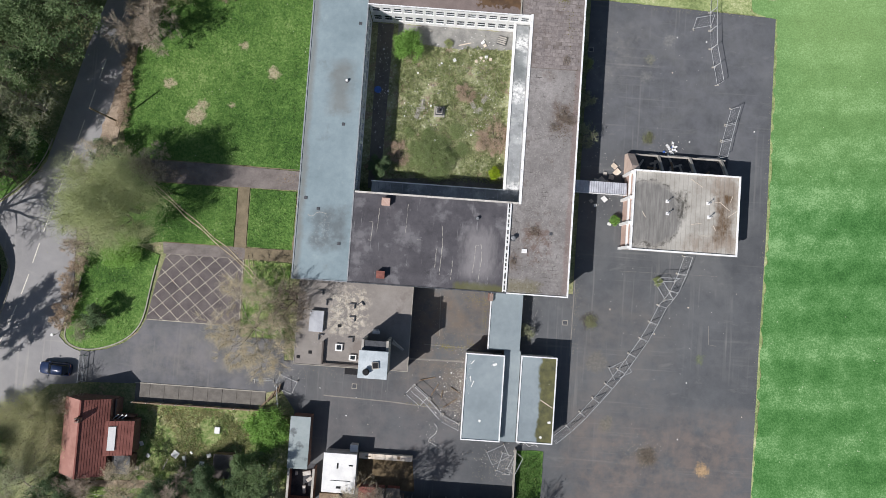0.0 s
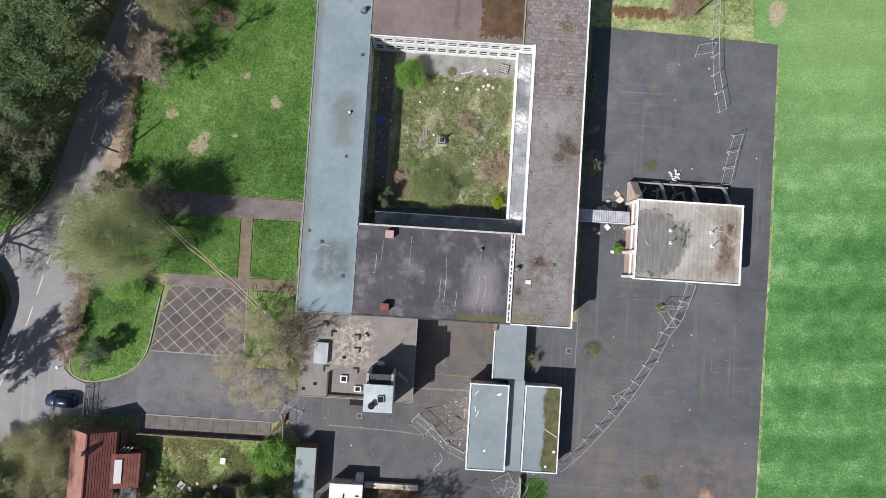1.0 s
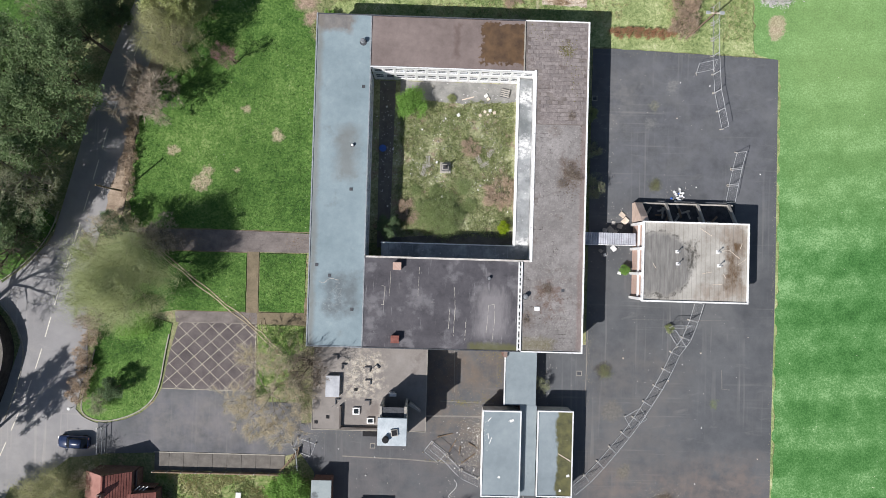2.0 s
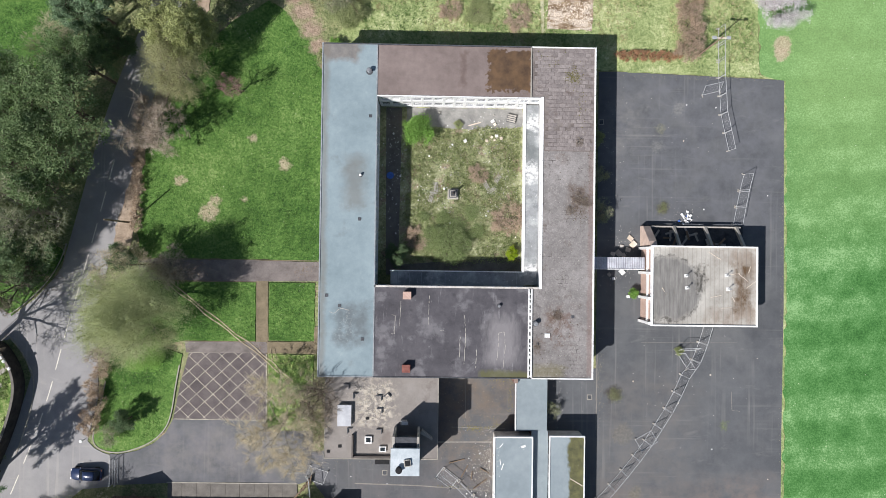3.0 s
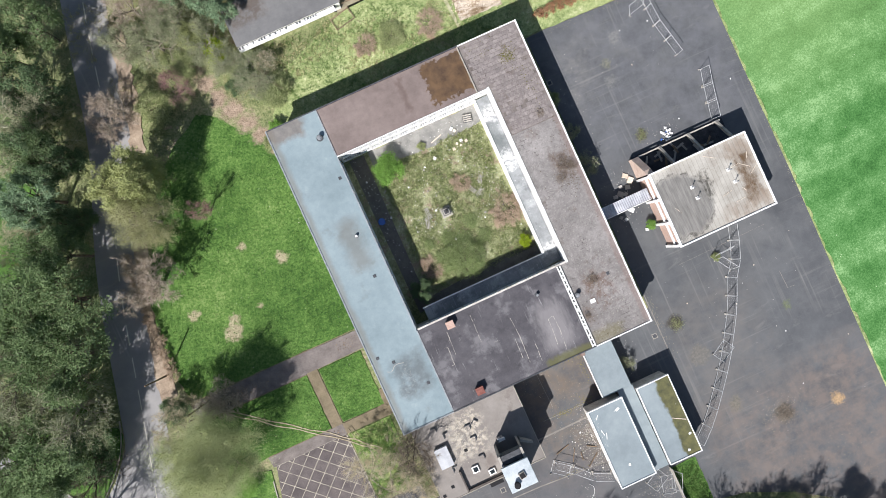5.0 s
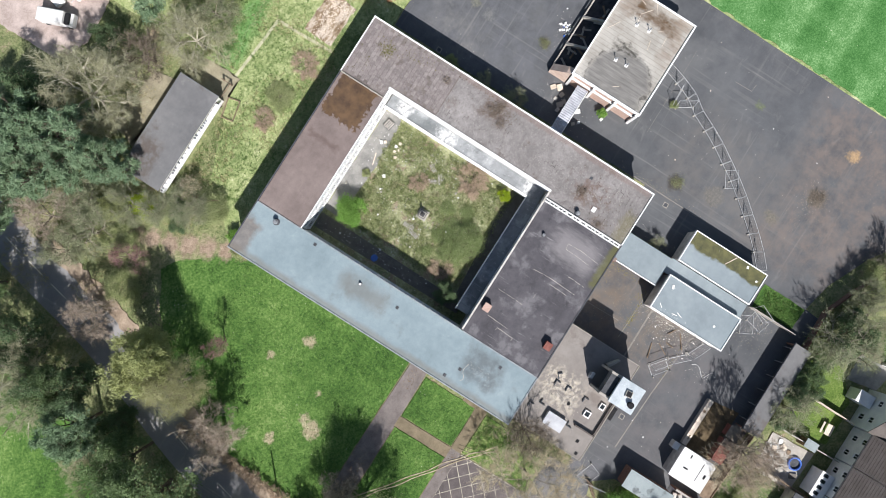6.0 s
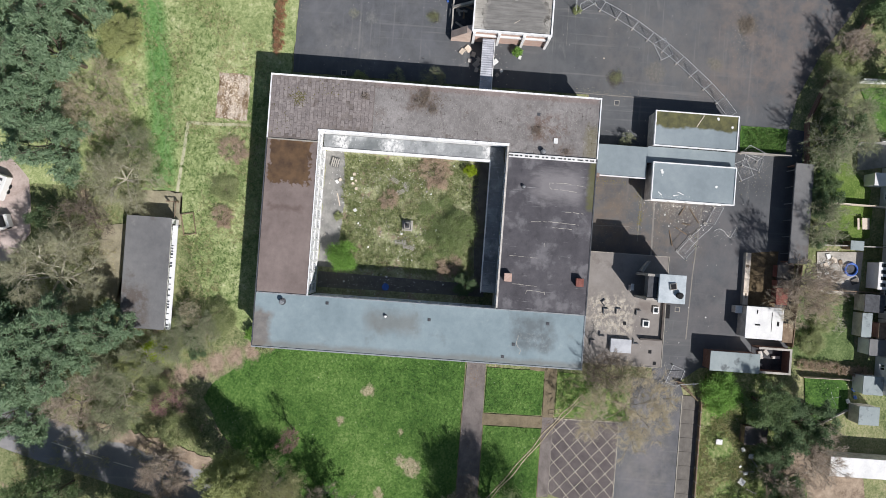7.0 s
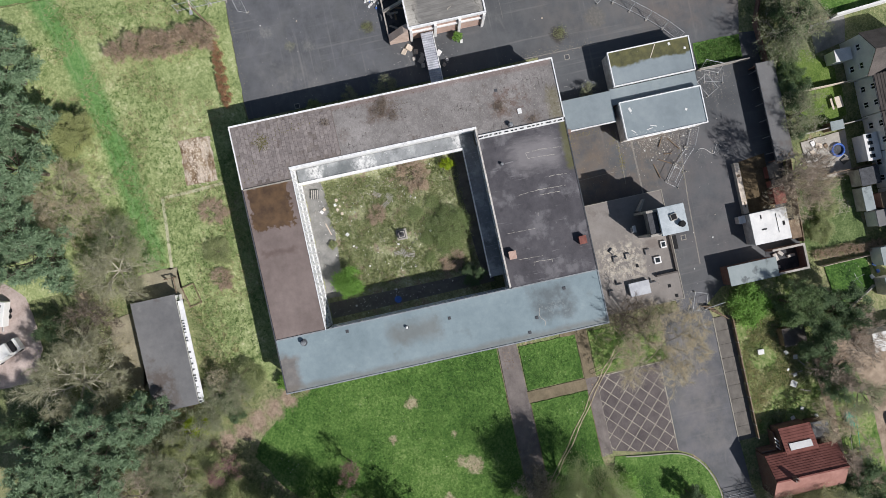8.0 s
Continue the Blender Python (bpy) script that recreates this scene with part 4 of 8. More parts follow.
# courtyard
sheet("courtyard_ground", [(-10.3, 12.1), (9.7, 12.1), (9.7, -10.7), (-10.3, -10.7)], 0.05, M_COURT, "overgrown courtyard ground with weeds and rubble", "courtyard", 0.12)
sheet("courtyard_paving", [(-6.5, 12.05), (9.6, 12.05), (9.6, 9.4), (5.0, 9.2), (0.0, 9.0), (-6.5, 9.4)], 0.062, M_COURTPAVE, "pale dusty paving along the courtyard wall", "paving", 0.1, rough=0.15)
# dark ground strip: its colour stands in for shade below the walls
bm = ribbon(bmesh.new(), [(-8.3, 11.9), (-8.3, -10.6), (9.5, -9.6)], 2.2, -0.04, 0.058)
tagged(part("courtyard_edge", bm, M_SLAB), "dark strip at the courtyard's edges, the walls' shade put into its colour", "paving", kind="structure")

# gardens to the south
sheet("house_garden", [(-38.5, -42.7), (-20.8, -42.75), (-17.0, -43.5), (-17.0, -52.0), (-24.0, -56.0), (-38.0, -53.0)], 0.05, M_HOUSEGARDEN, "overgrown green and straw house garden", "garden", 0.12, rough=0.1)
sheet("weed_patch", [(13.7, -45.7), (17.5, -45.6), (17.5, -52.3), (14.2, -52.2)], 0.05, M_LAWN, "bright green weed bed behind the huts", "weed bed", 0.12, rough=0.08)
sheet("dirt_bed", [(-7.5, -48.1), (-0.3, -47.9), (0.3, -52.2), (-7.5, -52.2)], 0.03, M_DIRTBED, "brown bare earth behind pale boards", "bare ground", 0.1, rough=0.08)
TERR_GARDENS = [
    ([(14.4, -56.6), (13.2, -61.4), (9.8, -64.6), (7.8, -64.4), (7.6, -56.0)], M_BACKLAWN, "bright green back garden lawn"),
    ([(7.4, -57.5), (7.4, -65.0), (3.2, -64.9), (2.2, -62.0), (2.2, -58.0)], M_BACKLAWN, "small green back garden lawn"),
    ([(0.6, -57.6), (1.1, -64.2), (-5.0, -64.0), (-5.3, -58.2)], M_CONC, "pale rubble-strewn patio behind a terraced house"),
    ([(-5.4, -55.3), (-5.3, -63.5), (-14.4, -64.0), (-14.6, -55.0)], M_GARDEN, "rough green back garden behind the terrace"),
    ([(-17.2, -57.2), (-17.1, -63.4), (-21.3, -63.6), (-23.7, -59.2), (-22.4, -57.8)], M_LAWN, "tidy green lawn behind the terrace"),
    ([(17.0, -67.6), (13.3, -66.9), (12.4, -62.4), (16.4, -62.4)], M_COURTPAVE, "grey concrete lane beside the end house"),
    ([(24.0, -62.0), (25.0, -75.0), (18.0, -75.0), (17.4, -65.5)], M_LAWN, "bright green lawn behind a white wall"),
    ([(-31.0, -54.2), (-38.4, -54.3), (-47.0, -54.4), (-47.4, -59.8), (-39.0, -59.7), (-31.4, -58.4)], M_ROUGH, "weedy brown-green strip beside netting"),
    ([(-27.0, -52.5), (-27.5, -66.0), (-52.0, -70.0), (-48.0, -54.0)], M_LITTER, "pinkish gravel back yard"),
]
for i, (pts, mt, lb) in enumerate(TERR_GARDENS):
    sheet("back_garden", pts, 0.084 - 0.003 * i, mt, lb, "garden", 0.13, rough=0.06)
sheet("north_car_park", [(2.6, 52.6), (-4.8, 52.0), (-9.0, 54.0), (-9.5, 75.0), (6.0, 75.0), (6.0, 56.0)], 0.05, M_CARPARK, "pale pinkish gravel car park", "car park", 0.12, rough=0.1)
sheet("hut_apron", [(2.3, 37.0), (2.3, 31.6), (-2.2, 31.4), (-3.0, 42.0), (-12.0, 43.0), (-14.0, 38.0)], 0.05, M_APRON, "worn earth round the shed", "bare ground", 0.12, rough=0.2)

# pale joints and drains in the asphalt
bm = bmesh.new()
for ln, wd in (([(-13.0, -40.1), (-4.0, -40.35), (5.6, -41.0)], 0.16), ([(20.35, -22.0), (20.3, -32.5)], 0.12), ([(0.2, -32.25), (7.6, -32.4)], 0.09), ([(-1.9, -34.35), (6.0, -34.25)], 0.24), ([(2.0, -25.0), (2.2, -31.0)], 0.07), ([(26.5, -20.3), (40.0, -20.1)], 0.025), ([(39.2, -27.0), (39.3, -29.6), (40.4, -29.7)], 0.07)):
    ribbon(bm, ln, wd, -0.04, 0.006)
tagged(part("yard_joints", bm, plain("worn_joint", (122, 118, 112), (150, 145, 137), 1.0, 8, 0.9)), "pale mortar joints and drains in the asphalt", "joint", kind="structure")
# ---- the school ----
ROOF = 5.72
school = thing("school_building", "two-storey flat-roofed derelict school round a courtyard", "school building")
# outer walls, inside to the left
rows2 = [(0.9, 2.5), (3.8, 5.3)]
facade(school, (-17.0, -24.1), (18.0, -24.1), 0, ROOF, rows2, 3.2, mull=3)
facade(school, (18.0, -23.8), (18.0, 18.25), 0, ROOF, rows2, 3.0, mull=3)
facade(school, (18.0, 18.55), (-17.0, 18.55), 0, ROOF, rows2, 3.2, mull=3)
facade(school, (-17.0, 18.25), (-17.0, -23.8), 0, ROOF, rows2, 3.0, mull=3)
# courtyard walls
facade(school, (-10.15, 12.05), (11.45, 12.05), 0, ROOF, [(0.95, 2.45), (3.7, 4.95)], 1.38, gap=0.26, mull=1, ends=0.15, transom=True)
facade(school, (-10.25, -12.6), (-10.25, 12.05), 0, ROOF, [(0.95, 2.45), (3.7, 4.95)], 1.38, gap=0.26, mull=1, ends=0.15, transom=True)
facade(school, (11.45, 12.05), (11.45, -12.6), 0, ROOF, [(4.1, 5.0)], 1.7, gap=0.6, mull=2, ends=0.3)
facade(school, (11.45, -12.6), (-10.25, -12.6), 0, ROOF, [(3.6, 5.0)], 1.6, gap=0.3, mull=2, ends=0.3, mat=M_DIRTYWHITE)
part("floor", boxes((-16.7, -10.5, -23.7, 18.2, 2.7, 2.9), (11.8, 17.7, -23.7, 18.2, 2.7, 2.9), (-10.4, 11.7, -23.7, -13.0, 2.7, 2.9), (-10.4, 11.7, 12.4, 18.2, 2.7, 2.9)), M_INSIDE, school)
# flat roofs, each wing with its own covering
part("roof", boxes((-17.2, -10.2, -24.25, 18.7, ROOF, ROOF + 0.12)), M_TEAL, school, "blue-grey felt roof with brown ponding stains")
part("roof", boxes((-10.19, 9.85, 12.0, 18.66, ROOF, ROOF + 0.10)), M_BROWNFELT, school, "brown felt roof, wet and rusty at one end")
part("roof", boxes((-10.19, 9.75, -24.25, -12.65, ROOF, ROOF + 0.16)), M_DARKFELT, school, "dark grey patched felt roof")
bm = boxes((11.42, 18.1, -24.25, 18.66, ROOF, ROOF + 0.13))
add_box(bm, 9.86, 11.419, 12.05, 18.66, ROOF, ROOF + 0.13)
add_box(bm, 10.3, 11.419, -24.25, -12.65, ROOF, ROOF + 0.13)
gravel_roof = part("roof", bm, M_GRAVEL, school, "gravelled grey roof with slabs and moss")
# edge trims
Z = ROOF + 0.005
for run in ((18.1, 18.3, -24.4, 18.8, Z - 0.25, Z + 0.27), (9.9, 18.099, 18.66, 18.8, Z - 0.25, Z + 0.26), (10.3, 18.099, -24.4, -24.25, Z - 0.25, Z + 0.26)):
    part("parapet", boxes(run), M_WHITEMETAL, school, "white metal roof edge")
for run in ((11.18, 11.5, -12.75, 12.25, Z - 0.25, Z + 0.24), (-10.2, 11.179, 12.0, 12.14, Z - 0.25, Z + 0.2), ):
    part("parapet", boxes(run), M_WHITEMETAL, school, "white metal courtyard roof edge")
# greyer coat: stains, and the shade on this face put into the colour
part("parapet", boxes((-10.0, 11.179, -12.75, -12.52, Z - 0.25, Z + 0.25)), M_DIRTYWHITE, school, "stained white courtyard roof edge, greyed for its shaded face")
for i in range(11):
    part("roof_joint", boxes((-7.4 + i * 1.6, -7.33 + i * 1.6, -12.5, -10.76, 2.9, 2.912)), M_GREYTRIM, school)
for run in ((-17.36, -17.2, -24.4, 18.84, Z - 0.25, Z + 0.2), (-17.199, -10.2, -24.4, -24.25, Z - 0.25, Z + 0.2), (-10.25, -10.12, -12.5, 11.98, Z - 0.2, Z + 0.2)):
    part("parapet", boxes(run), M_GREYTRIM, school, "grey metal roof edge")
for run in ((-10.19, 10.299, -24.4, -24.25, Z - 0.25, Z + 0.22), (-17.199, 9.89, 18.7, 18.84, Z - 0.25, Z + 0.2)):
    part("parapet", boxes(run), M_DARKTRIM, school, "dark weathered roof edge")
for run in ((-10.25, -10.1, -24.2, -12.76, ROOF + 0.1, ROOF + 0.22), (-10.3, -10.15, 12.2, 18.6, ROOF + 0.08, ROOF + 0.2)):
    part("ridge_strip", boxes(run), M_GREYTRIM, school, "raised felt joint between two roofs")
part("ridge_strip", boxes((9.75, 9.9, 12.15, 18.65, ROOF + 0.05, ROOF + 0.3)), M_KERB, school, "concrete joint between two roofs")
rnd = random.Random(4)
for run in ((9.76, 9.92, -24.2, -12.76, ROOF + 0.05, ROOF + 0.36), (10.12, 10.29, -24.2, -12.76, ROOF + 0.05, ROOF + 0.36)):
    part("upstand", boxes(run), M_WHITE, school, "white upstand beside a dark gutter")
part("gutter", boxes((9.921, 10.119, -24.2, -12.76, ROOF + 0.02, ROOF + 0.1)), M_DARKTRIM, school)
for i in range(16):
    y = -24.0 + i * 0.7 + rnd.uniform(-0.2, 0.2)
    part("gutter_cover", boxes((9.90, 10.14, y, y + rnd.uniform(0.15, 0.45), ROOF + 0.3, ROOF + 0.365)), M_WHITE, school)
# single-storey corridors on two sides of the courtyard
part("corridor_roof", boxes((9.6, 11.4, -12.4, 11.9, 2.75, 2.95)), M_CORRROOF, school, "grey felt corridor roof")
part("corridor_roof", boxes((-8.3, 9.59, -12.55, -10.7, 2.70, 2.9)), M_CORRROOF, school, "dark grey felt corridor roof")
for run in ((9.28, 9.62, -10.57, 12.0, 2.7, 3.1), (-8.4, 9.62, -10.72, -10.58, 2.6, 3.02)):
    part("corridor_edge", boxes(run), M_WHITEMETAL, school, "white corridor roof edge")
facade(school, (9.6, 11.9), (9.6, -10.6), 0.0, 2.72, [(0.8, 2.3)], 1.7, thick=0.2, gap=0.25, mull=2)
facade(school, (9.59, -10.75), (-8.3, -10.75), 0.0, 2.68, [(0.8, 2.3)], 1.7, thick=0.2, gap=0.25, mull=2, mat=M_DIRTYWHITE)
part("corridor_end", boxes((-8.3, -8.1, -12.5, -10.96, 0.0, 2.68)), M_WHITE, school)

# things on the roofs
def chimney_stack(x, y, mat, label):
    t = thing("roof_stack", label, "chimney", pose(x, y, ROOF + 0.15))
    part("stack", boxes((-0.5, 0.5, -0.45, 0.45, 0, 0.8), bevel=0.03), mat, t)
    part("cap", boxes((-0.54, 0.54, -0.49, 0.49, 0.8, 0.87), bevel=0.02), mat, t)
    return t


chimney_stack(-5.9, -13.75, M_BRICK, "short pink brick roof stack on dark felt")
chimney_stack(-5.9, -23.1, M_RUST, "short red-painted roof stack on dark felt")


def cylinder(bm, x, y, z0, z1, r0, r1=None, sides=14):
    return tube(bm, (x, y, z0), (x, y, z1), r0, r1, sides)


def roof_vent(x, y, z, s, label, mat=None):
    t = thing("roof_vent", label, "roof vent", pose(x, y, z))
    part("pipe", cylinder(bmesh.new(), 0, 0, 0, 0.45 * s, 0.13 * s), mat or M_STEEL, t)
    part("cowl", cylinder(bmesh.new(), 0, 0, 0.45 * s, 0.62 * s, 0.27 * s, 0.16 * s), mat or M_STEEL, t)
    part("flashing", cylinder(bmesh.new(), 0, 0, 0.0, 0.03, 0.36 * s), M_DARKTRIM, t)
    return t


roof_vent(-12.15, 1.7, ROOF + 0.12, 0.7, "small steel roof vent in a brown stain", M_WHITE)
roof_vent(-11.2, 15.2, ROOF + 0.12, 1.3, "round white steel roof cowl")
roof_vent(10.75, -17.2, ROOF + 0.13, 1.2, "round steel roof cowl on gravel")
roof_vent(6.0, -15.0, ROOF + 0.16, 0.8, "small pipe vent on dark felt")
for x, y in ((-11.0, 9.4), (-16.3, -13.9), (-14.6, -15.2), (-12.2, -4.0), (-11.6, -19.5), (15.6, -16.3)):
    t = thing("roof_outlet", "small dark square rainwater outlet in the felt", "roof outlet", pose(x, y, ROOF + 0.11))
    part("grate", boxes((-0.2, 0.2, -0.2, 0.2, 0.0, 0.07), bevel=0.02), M_DARKTRIM, t)
t = thing("roof_hatch", "white square hatch cover lying on gravel", "roof hatch", pose(12.3, -18.75, ROOF + 0.13))
part("cover", boxes((-0.35, 0.35, -0.27, 0.27, 0, 0.12), bevel=0.02), M_WHITE, t)

# chalky scratches and old lines on the dark felt
for k, line in enumerate(([(1.55, -16.3), (1.7, -18.9), (1.55, -22.6)], [(6.0, -18.5), (6.75, -18.35), (6.85, -20.4), (6.6, -23.0)], [(6.0, -18.5), (5.95, -20.3), (5.75, -22.3)], [(-3.05, -13.8), (-3.15, -17.5)], [(-7.9, -16.3), (-7.4, -16.4), (-7.55, -18.8), (-7.85, -18.75)], [(-1.1, -18.3), (-1.85, -18.25)], [(1.0, -19.1), (0.92, -21.7)], [(-6.7, -14.5), (-6.85, -17.7)], [(3.15, -20.7), (3.05, -23.1)])):
    rnd = random.Random(70 + k)
    for a, b in zip(line, line[1:]):
        a, b = Vector(a), Vector(b)
        at, total = 0.0, (b - a).length
        while at < total - 0.1:
            step = min(rnd.uniform(0.25, 0.9), total - at)
            p, q = a.lerp(b, at / total), a.lerp(b, (at + step) / total)
            jit = rnd.uniform(-0.04, 0.04)
            bm = ribbon(bmesh.new(), [(p.x + jit, p.y), (q.x - jit, q.y)], rnd.uniform(0.03, 0.075), ROOF + 0.12, ROOF + 0.166)
            part("felt_scratch", bm, M_CONC, school, "broken chalky line on the felt")
            at += step + rnd.choice((0.0, 0.05, 0.25))

bm = bmesh.new()
ribbon(bm, smooth_line([(-13.4, -15.8), (-14.6, -15.5), (-15.3, -16.3), (-15.9, -16.0)], 2), 0.06, ROOF + 0.08, ROOF + 0.126)
part("felt_scratch", bm, M_CONC, school, "pale squiggly tide line on the felt")

# kitchen block with its roof clutter and water-tank tower
kitchen = thing("kitchen_block", "single-storey brown-grey kitchen block with a tank tower", "school annexe")
facade(kitchen, (-16.5, -35.4), (-1.85, -35.4), 0, 3.5, [(1.1, 2.3)], 2.4, mat=M_REDBRICK)
facade(kitchen, (-1.85, -35.1), (-1.85, -24.45), 0, 3.5, [(1.1, 2.3)], 2.6, mat=M_REDBRICK)
facade(kitchen, (-16.5, -24.45), (-16.5, -35.1), 0, 3.5, [(1.1, 2.3)], 2.6, mat=M_REDBRICK)
part("roof", boxes((-16.6, -1.75, -35.5, -24.42, 3.5, 3.68)), M_KITCHEN, kitchen, "worn pale-brown roof with broken screed")
part("edge", boxes((-16.7, -1.65, -35.6, -35.5, 3.35, 3.74), (-16.7, -16.6, -35.499, -24.42, 3.35, 3.74), (-1.75, -1.65, -35.499, -24.42, 3.35, 3.74)), M_KERB, kitchen)
K = 3.68
tower = part("tower", boxes((-7.4, -7.1, -35.7, -31.2, K - 0.3, 8.7), (-4.35, -4.05, -35.7, -31.2, K - 0.3, 8.7), (-7.1, -4.35, -35.7, -35.4, K - 0.3, 9.0), (-7.1, -4.35, -32.7, -32.5, K - 0.3, 5.0)), M_CONC, kitchen, "pale rendered tank tower")
part("tower_apron", boxes((-7.1, -4.35, -32.44, -31.3, 8.4, 8.6)), M_DARKTRIM, tower, "dark lower roof of the tower")
part("tower_roof", boxes((-7.55, -3.95, -35.85, -32.45, 9.0, 9.35), bevel=0.03), plain("pale_tower_felt", (166, 176, 180), (204, 211, 214), 0.7, 8, 0.8), tower, "pale stained tower roof")
part("tower_glazing", boxes((-7.1, -4.35, -32.62, -32.56, 5.0, 9.0)), M_GLASS, tower, "dark north glazing")
part("glazing_bar", boxes(*[(x - 0.03, x + 0.03, -32.66, -32.5, 5.0, 9.0) for x in (-6.4, -5.7, -5.0)], (-7.1, -4.35, -32.65, -32.5, 6.9, 7.0)), M_DARKTRIM, tower)
t = thing("tank_vent", "black round vent on the tower roof", "roof vent", pose(-6.5, -35.0, 9.35))
part("drum", cylinder(bmesh.new(), 0, 0, 0, 0.55, 0.36, 0.36, 18), M_BLACK, t)
part("lid", cylinder(bmesh.new(), 0, 0, 0.55, 0.62, 0.42, 0.3, 18), M_BLACK, t)
t = thing("tank_hatch", "dark square hatch in a pale kerb on the tower roof", "roof hatch", pose(-5.45, -34.2, 9.35, 0, 0, 8))
part("kerb", boxes((-0.42, 0.42, -0.42, 0.42, 0, 0.25), bevel=0.02), M_CONC, t)
part("lid", boxes((-0.32, 0.32, -0.32, 0.32, 0.25, 0.30)), M_BLACK, t)


def rooflight(x, y, w, d, h, label, glass=True):
    t = thing("rooflight", label, "rooflight", pose(x, y, K))
    part("kerb", boxes((-w / 2, w / 2, -d / 2, d / 2, 0, h), bevel=0.03), M_WHITE, t)
    if glass:
        part("dome", boxes((-w * 0.3, w * 0.3, -d * 0.3, d * 0.3, h, h + 0.05)), M_GLASS, t)
    else:
        part("cover", boxes((-w * 0.5 - 0.04, w * 0.5 + 0.04, -d * 0.5 - 0.04, d * 0.5 + 0.04, h, h + 0.06), bevel=0.02), M_SILVER, t)
    return t


rooflight(-14.0, -29.75, 1.75, 2.7, 0.55, "large white raised plant box with a silver cover", False)
rooflight(-10.85, -33.0, 0.95, 0.95, 0.3, "square white rooflight on the kitchen roof")
rooflight(-8.95, -34.2, 0.95, 0.75, 0.3, "square white rooflight near the tower")
low = part("low_wall", boxes((-13.0, -12.8, -35.3, -32.3, K, K + 0.55), (-12.8, -7.5, -35.3, -35.1, K, K + 0.4)), M_SLATE, kitchen, "low dark brick upstand on the roof")
for x, y, a in ((-14.2, -25.7, 0), (-12.9, -27.6, 90), (-9.9, -27.2, 0), (-9.8, -28.9, 0), (-9.8, -31.6, 0), (-13.6, -32.2, 90), (-8.9, -27.3, 40)):
    t = thing("upstand", "small L-shaped dark metal upstand on the roof", "roof upstand", pose(x, y, K, 0, 0, a))
    part("plate", boxes((0, 0.75, -0.06, 0.06, 0, 0.22), (0.63, 0.75, -0.6, -0.061, 0, 0.22)), M_DARKTRIM, t)
for x, y in ((-16.1, -34.6), (-14.6, -33.9), (-11.0, -30.2)):
    t = thing("roof_outlet", "small dark square outlet on the kitchen roof", "roof outlet", pose(x, y, K))
    part("grate", boxes((-0.22, 0.22, -0.2, 0.2, 0, 0.06), bevel=0.02), M_BLACK, t)
t = thing("bulkhead", "pale slanting bulkhead at the tower's foot", "roof bulkhead", pose(-4.1, -31.9, K))
bm = bmesh.new()
tri = [(0.1, 0.0), (1.7, -0.9), (1.7, -0.7), (0.3, 0.4)]
prism(bm, ccw(tri), 0, 1.0)
part("panel", bm, M_CONC, t)
t = thing("roof_duct", "small grey metal duct box beside the tower", "duct", pose(-6.2, -30.6, K))
part("body", boxes((-0.4, 0.4, -0.3, 0.3, 0, 0.8), bevel=0.03), M_STEEL, t)
part("cowl", boxes((-0.25, 0.6, -0.2, 0.2, 0.8, 1.05), bevel=0.03), M_WHITE, t)

# link and twin huts
link = thing("link_corridor", "low link corridor with a blue-grey felt roof", "corridor")
part("wall", boxes((8.95, 9.15, -32.0, -24.5, 0, 2.1), (12.75, 12.95, -32.0, -24.5, 0, 2.1), (11.0, 11.1, -44.0, -32.1, 0, 2.1), (13.1, 13.2, -44.0, -32.1, 0, 2.1)), M_REDBRICK, link)
part("roof", boxes((8.85, 13.05, -32.05, -24.42, 2.1, 2.25), (10.98, 13.22, -44.1, -32.06, 2.1, 2.25)), M_HUT, link, "blue-grey felt roof")
part("edge", boxes((8.72, 8.85, -32.05, -24.42, 1.9, 2.36)), M_WHITEMETAL, link)
part("end_pier", boxes((8.5, 9.0, -25.6, -24.6, 0, 2.7)), M_REDBRICK, link, "red brick pier")


def hut(x0, x1, y0, y1, label, rim):
    t = thing("classroom_hut", label, "classroom hut", group="twin huts beside the link")
    h = 3.1
    facade(t, (x0, y0), (x1, y0), 0, h, [(1.0, 2.4)], 1.6, thick=0.2, mat=M_DIRTYWHITE)
    facade(t, (x1, y0 + 0.2), (x1, y1 - 0.2), 0, h, [(1.0, 2.4)], 2.2, thick=0.2, mat=M_DIRTYWHITE)
    facade(t, (x1, y1), (x0, y1), 0, h, [], 1.6, thick=0.2, mat=M_DIRTYWHITE)
    facade(t, (x0, y1 - 0.2), (x0, y0 + 0.2), 0, h, [(1.0, 2.4)], 2.2, thick=0.2, mat=M_DIRTYWHITE)
    part("roof", boxes((x0, x1, y0, y1, h, h + 0.1)), M_HUT, t)
    e = 0.14
    part("fascia", boxes((x0 - e, x0, y0 - e, y1 + e, h - 0.2, h + 0.22), (x1, x1 + e, y0 - e, y1 + e, h - 0.2, h + 0.22), (x0, x1, y0 - e, y0, h - 0.2, h + 0.22), (x0, x1, y1, y1 + e, h - 0.2, h + 0.22)), rim, t)
    return t


hut(6.0, 10.9, -43.85, -32.75, "flat-roofed classroom hut with blue-grey felt", M_WHITEMETAL)
hut(13.35, 17.85, -43.7, -32.6, "flat-roofed classroom hut, half its felt mossy green", M_WHITEMETAL)

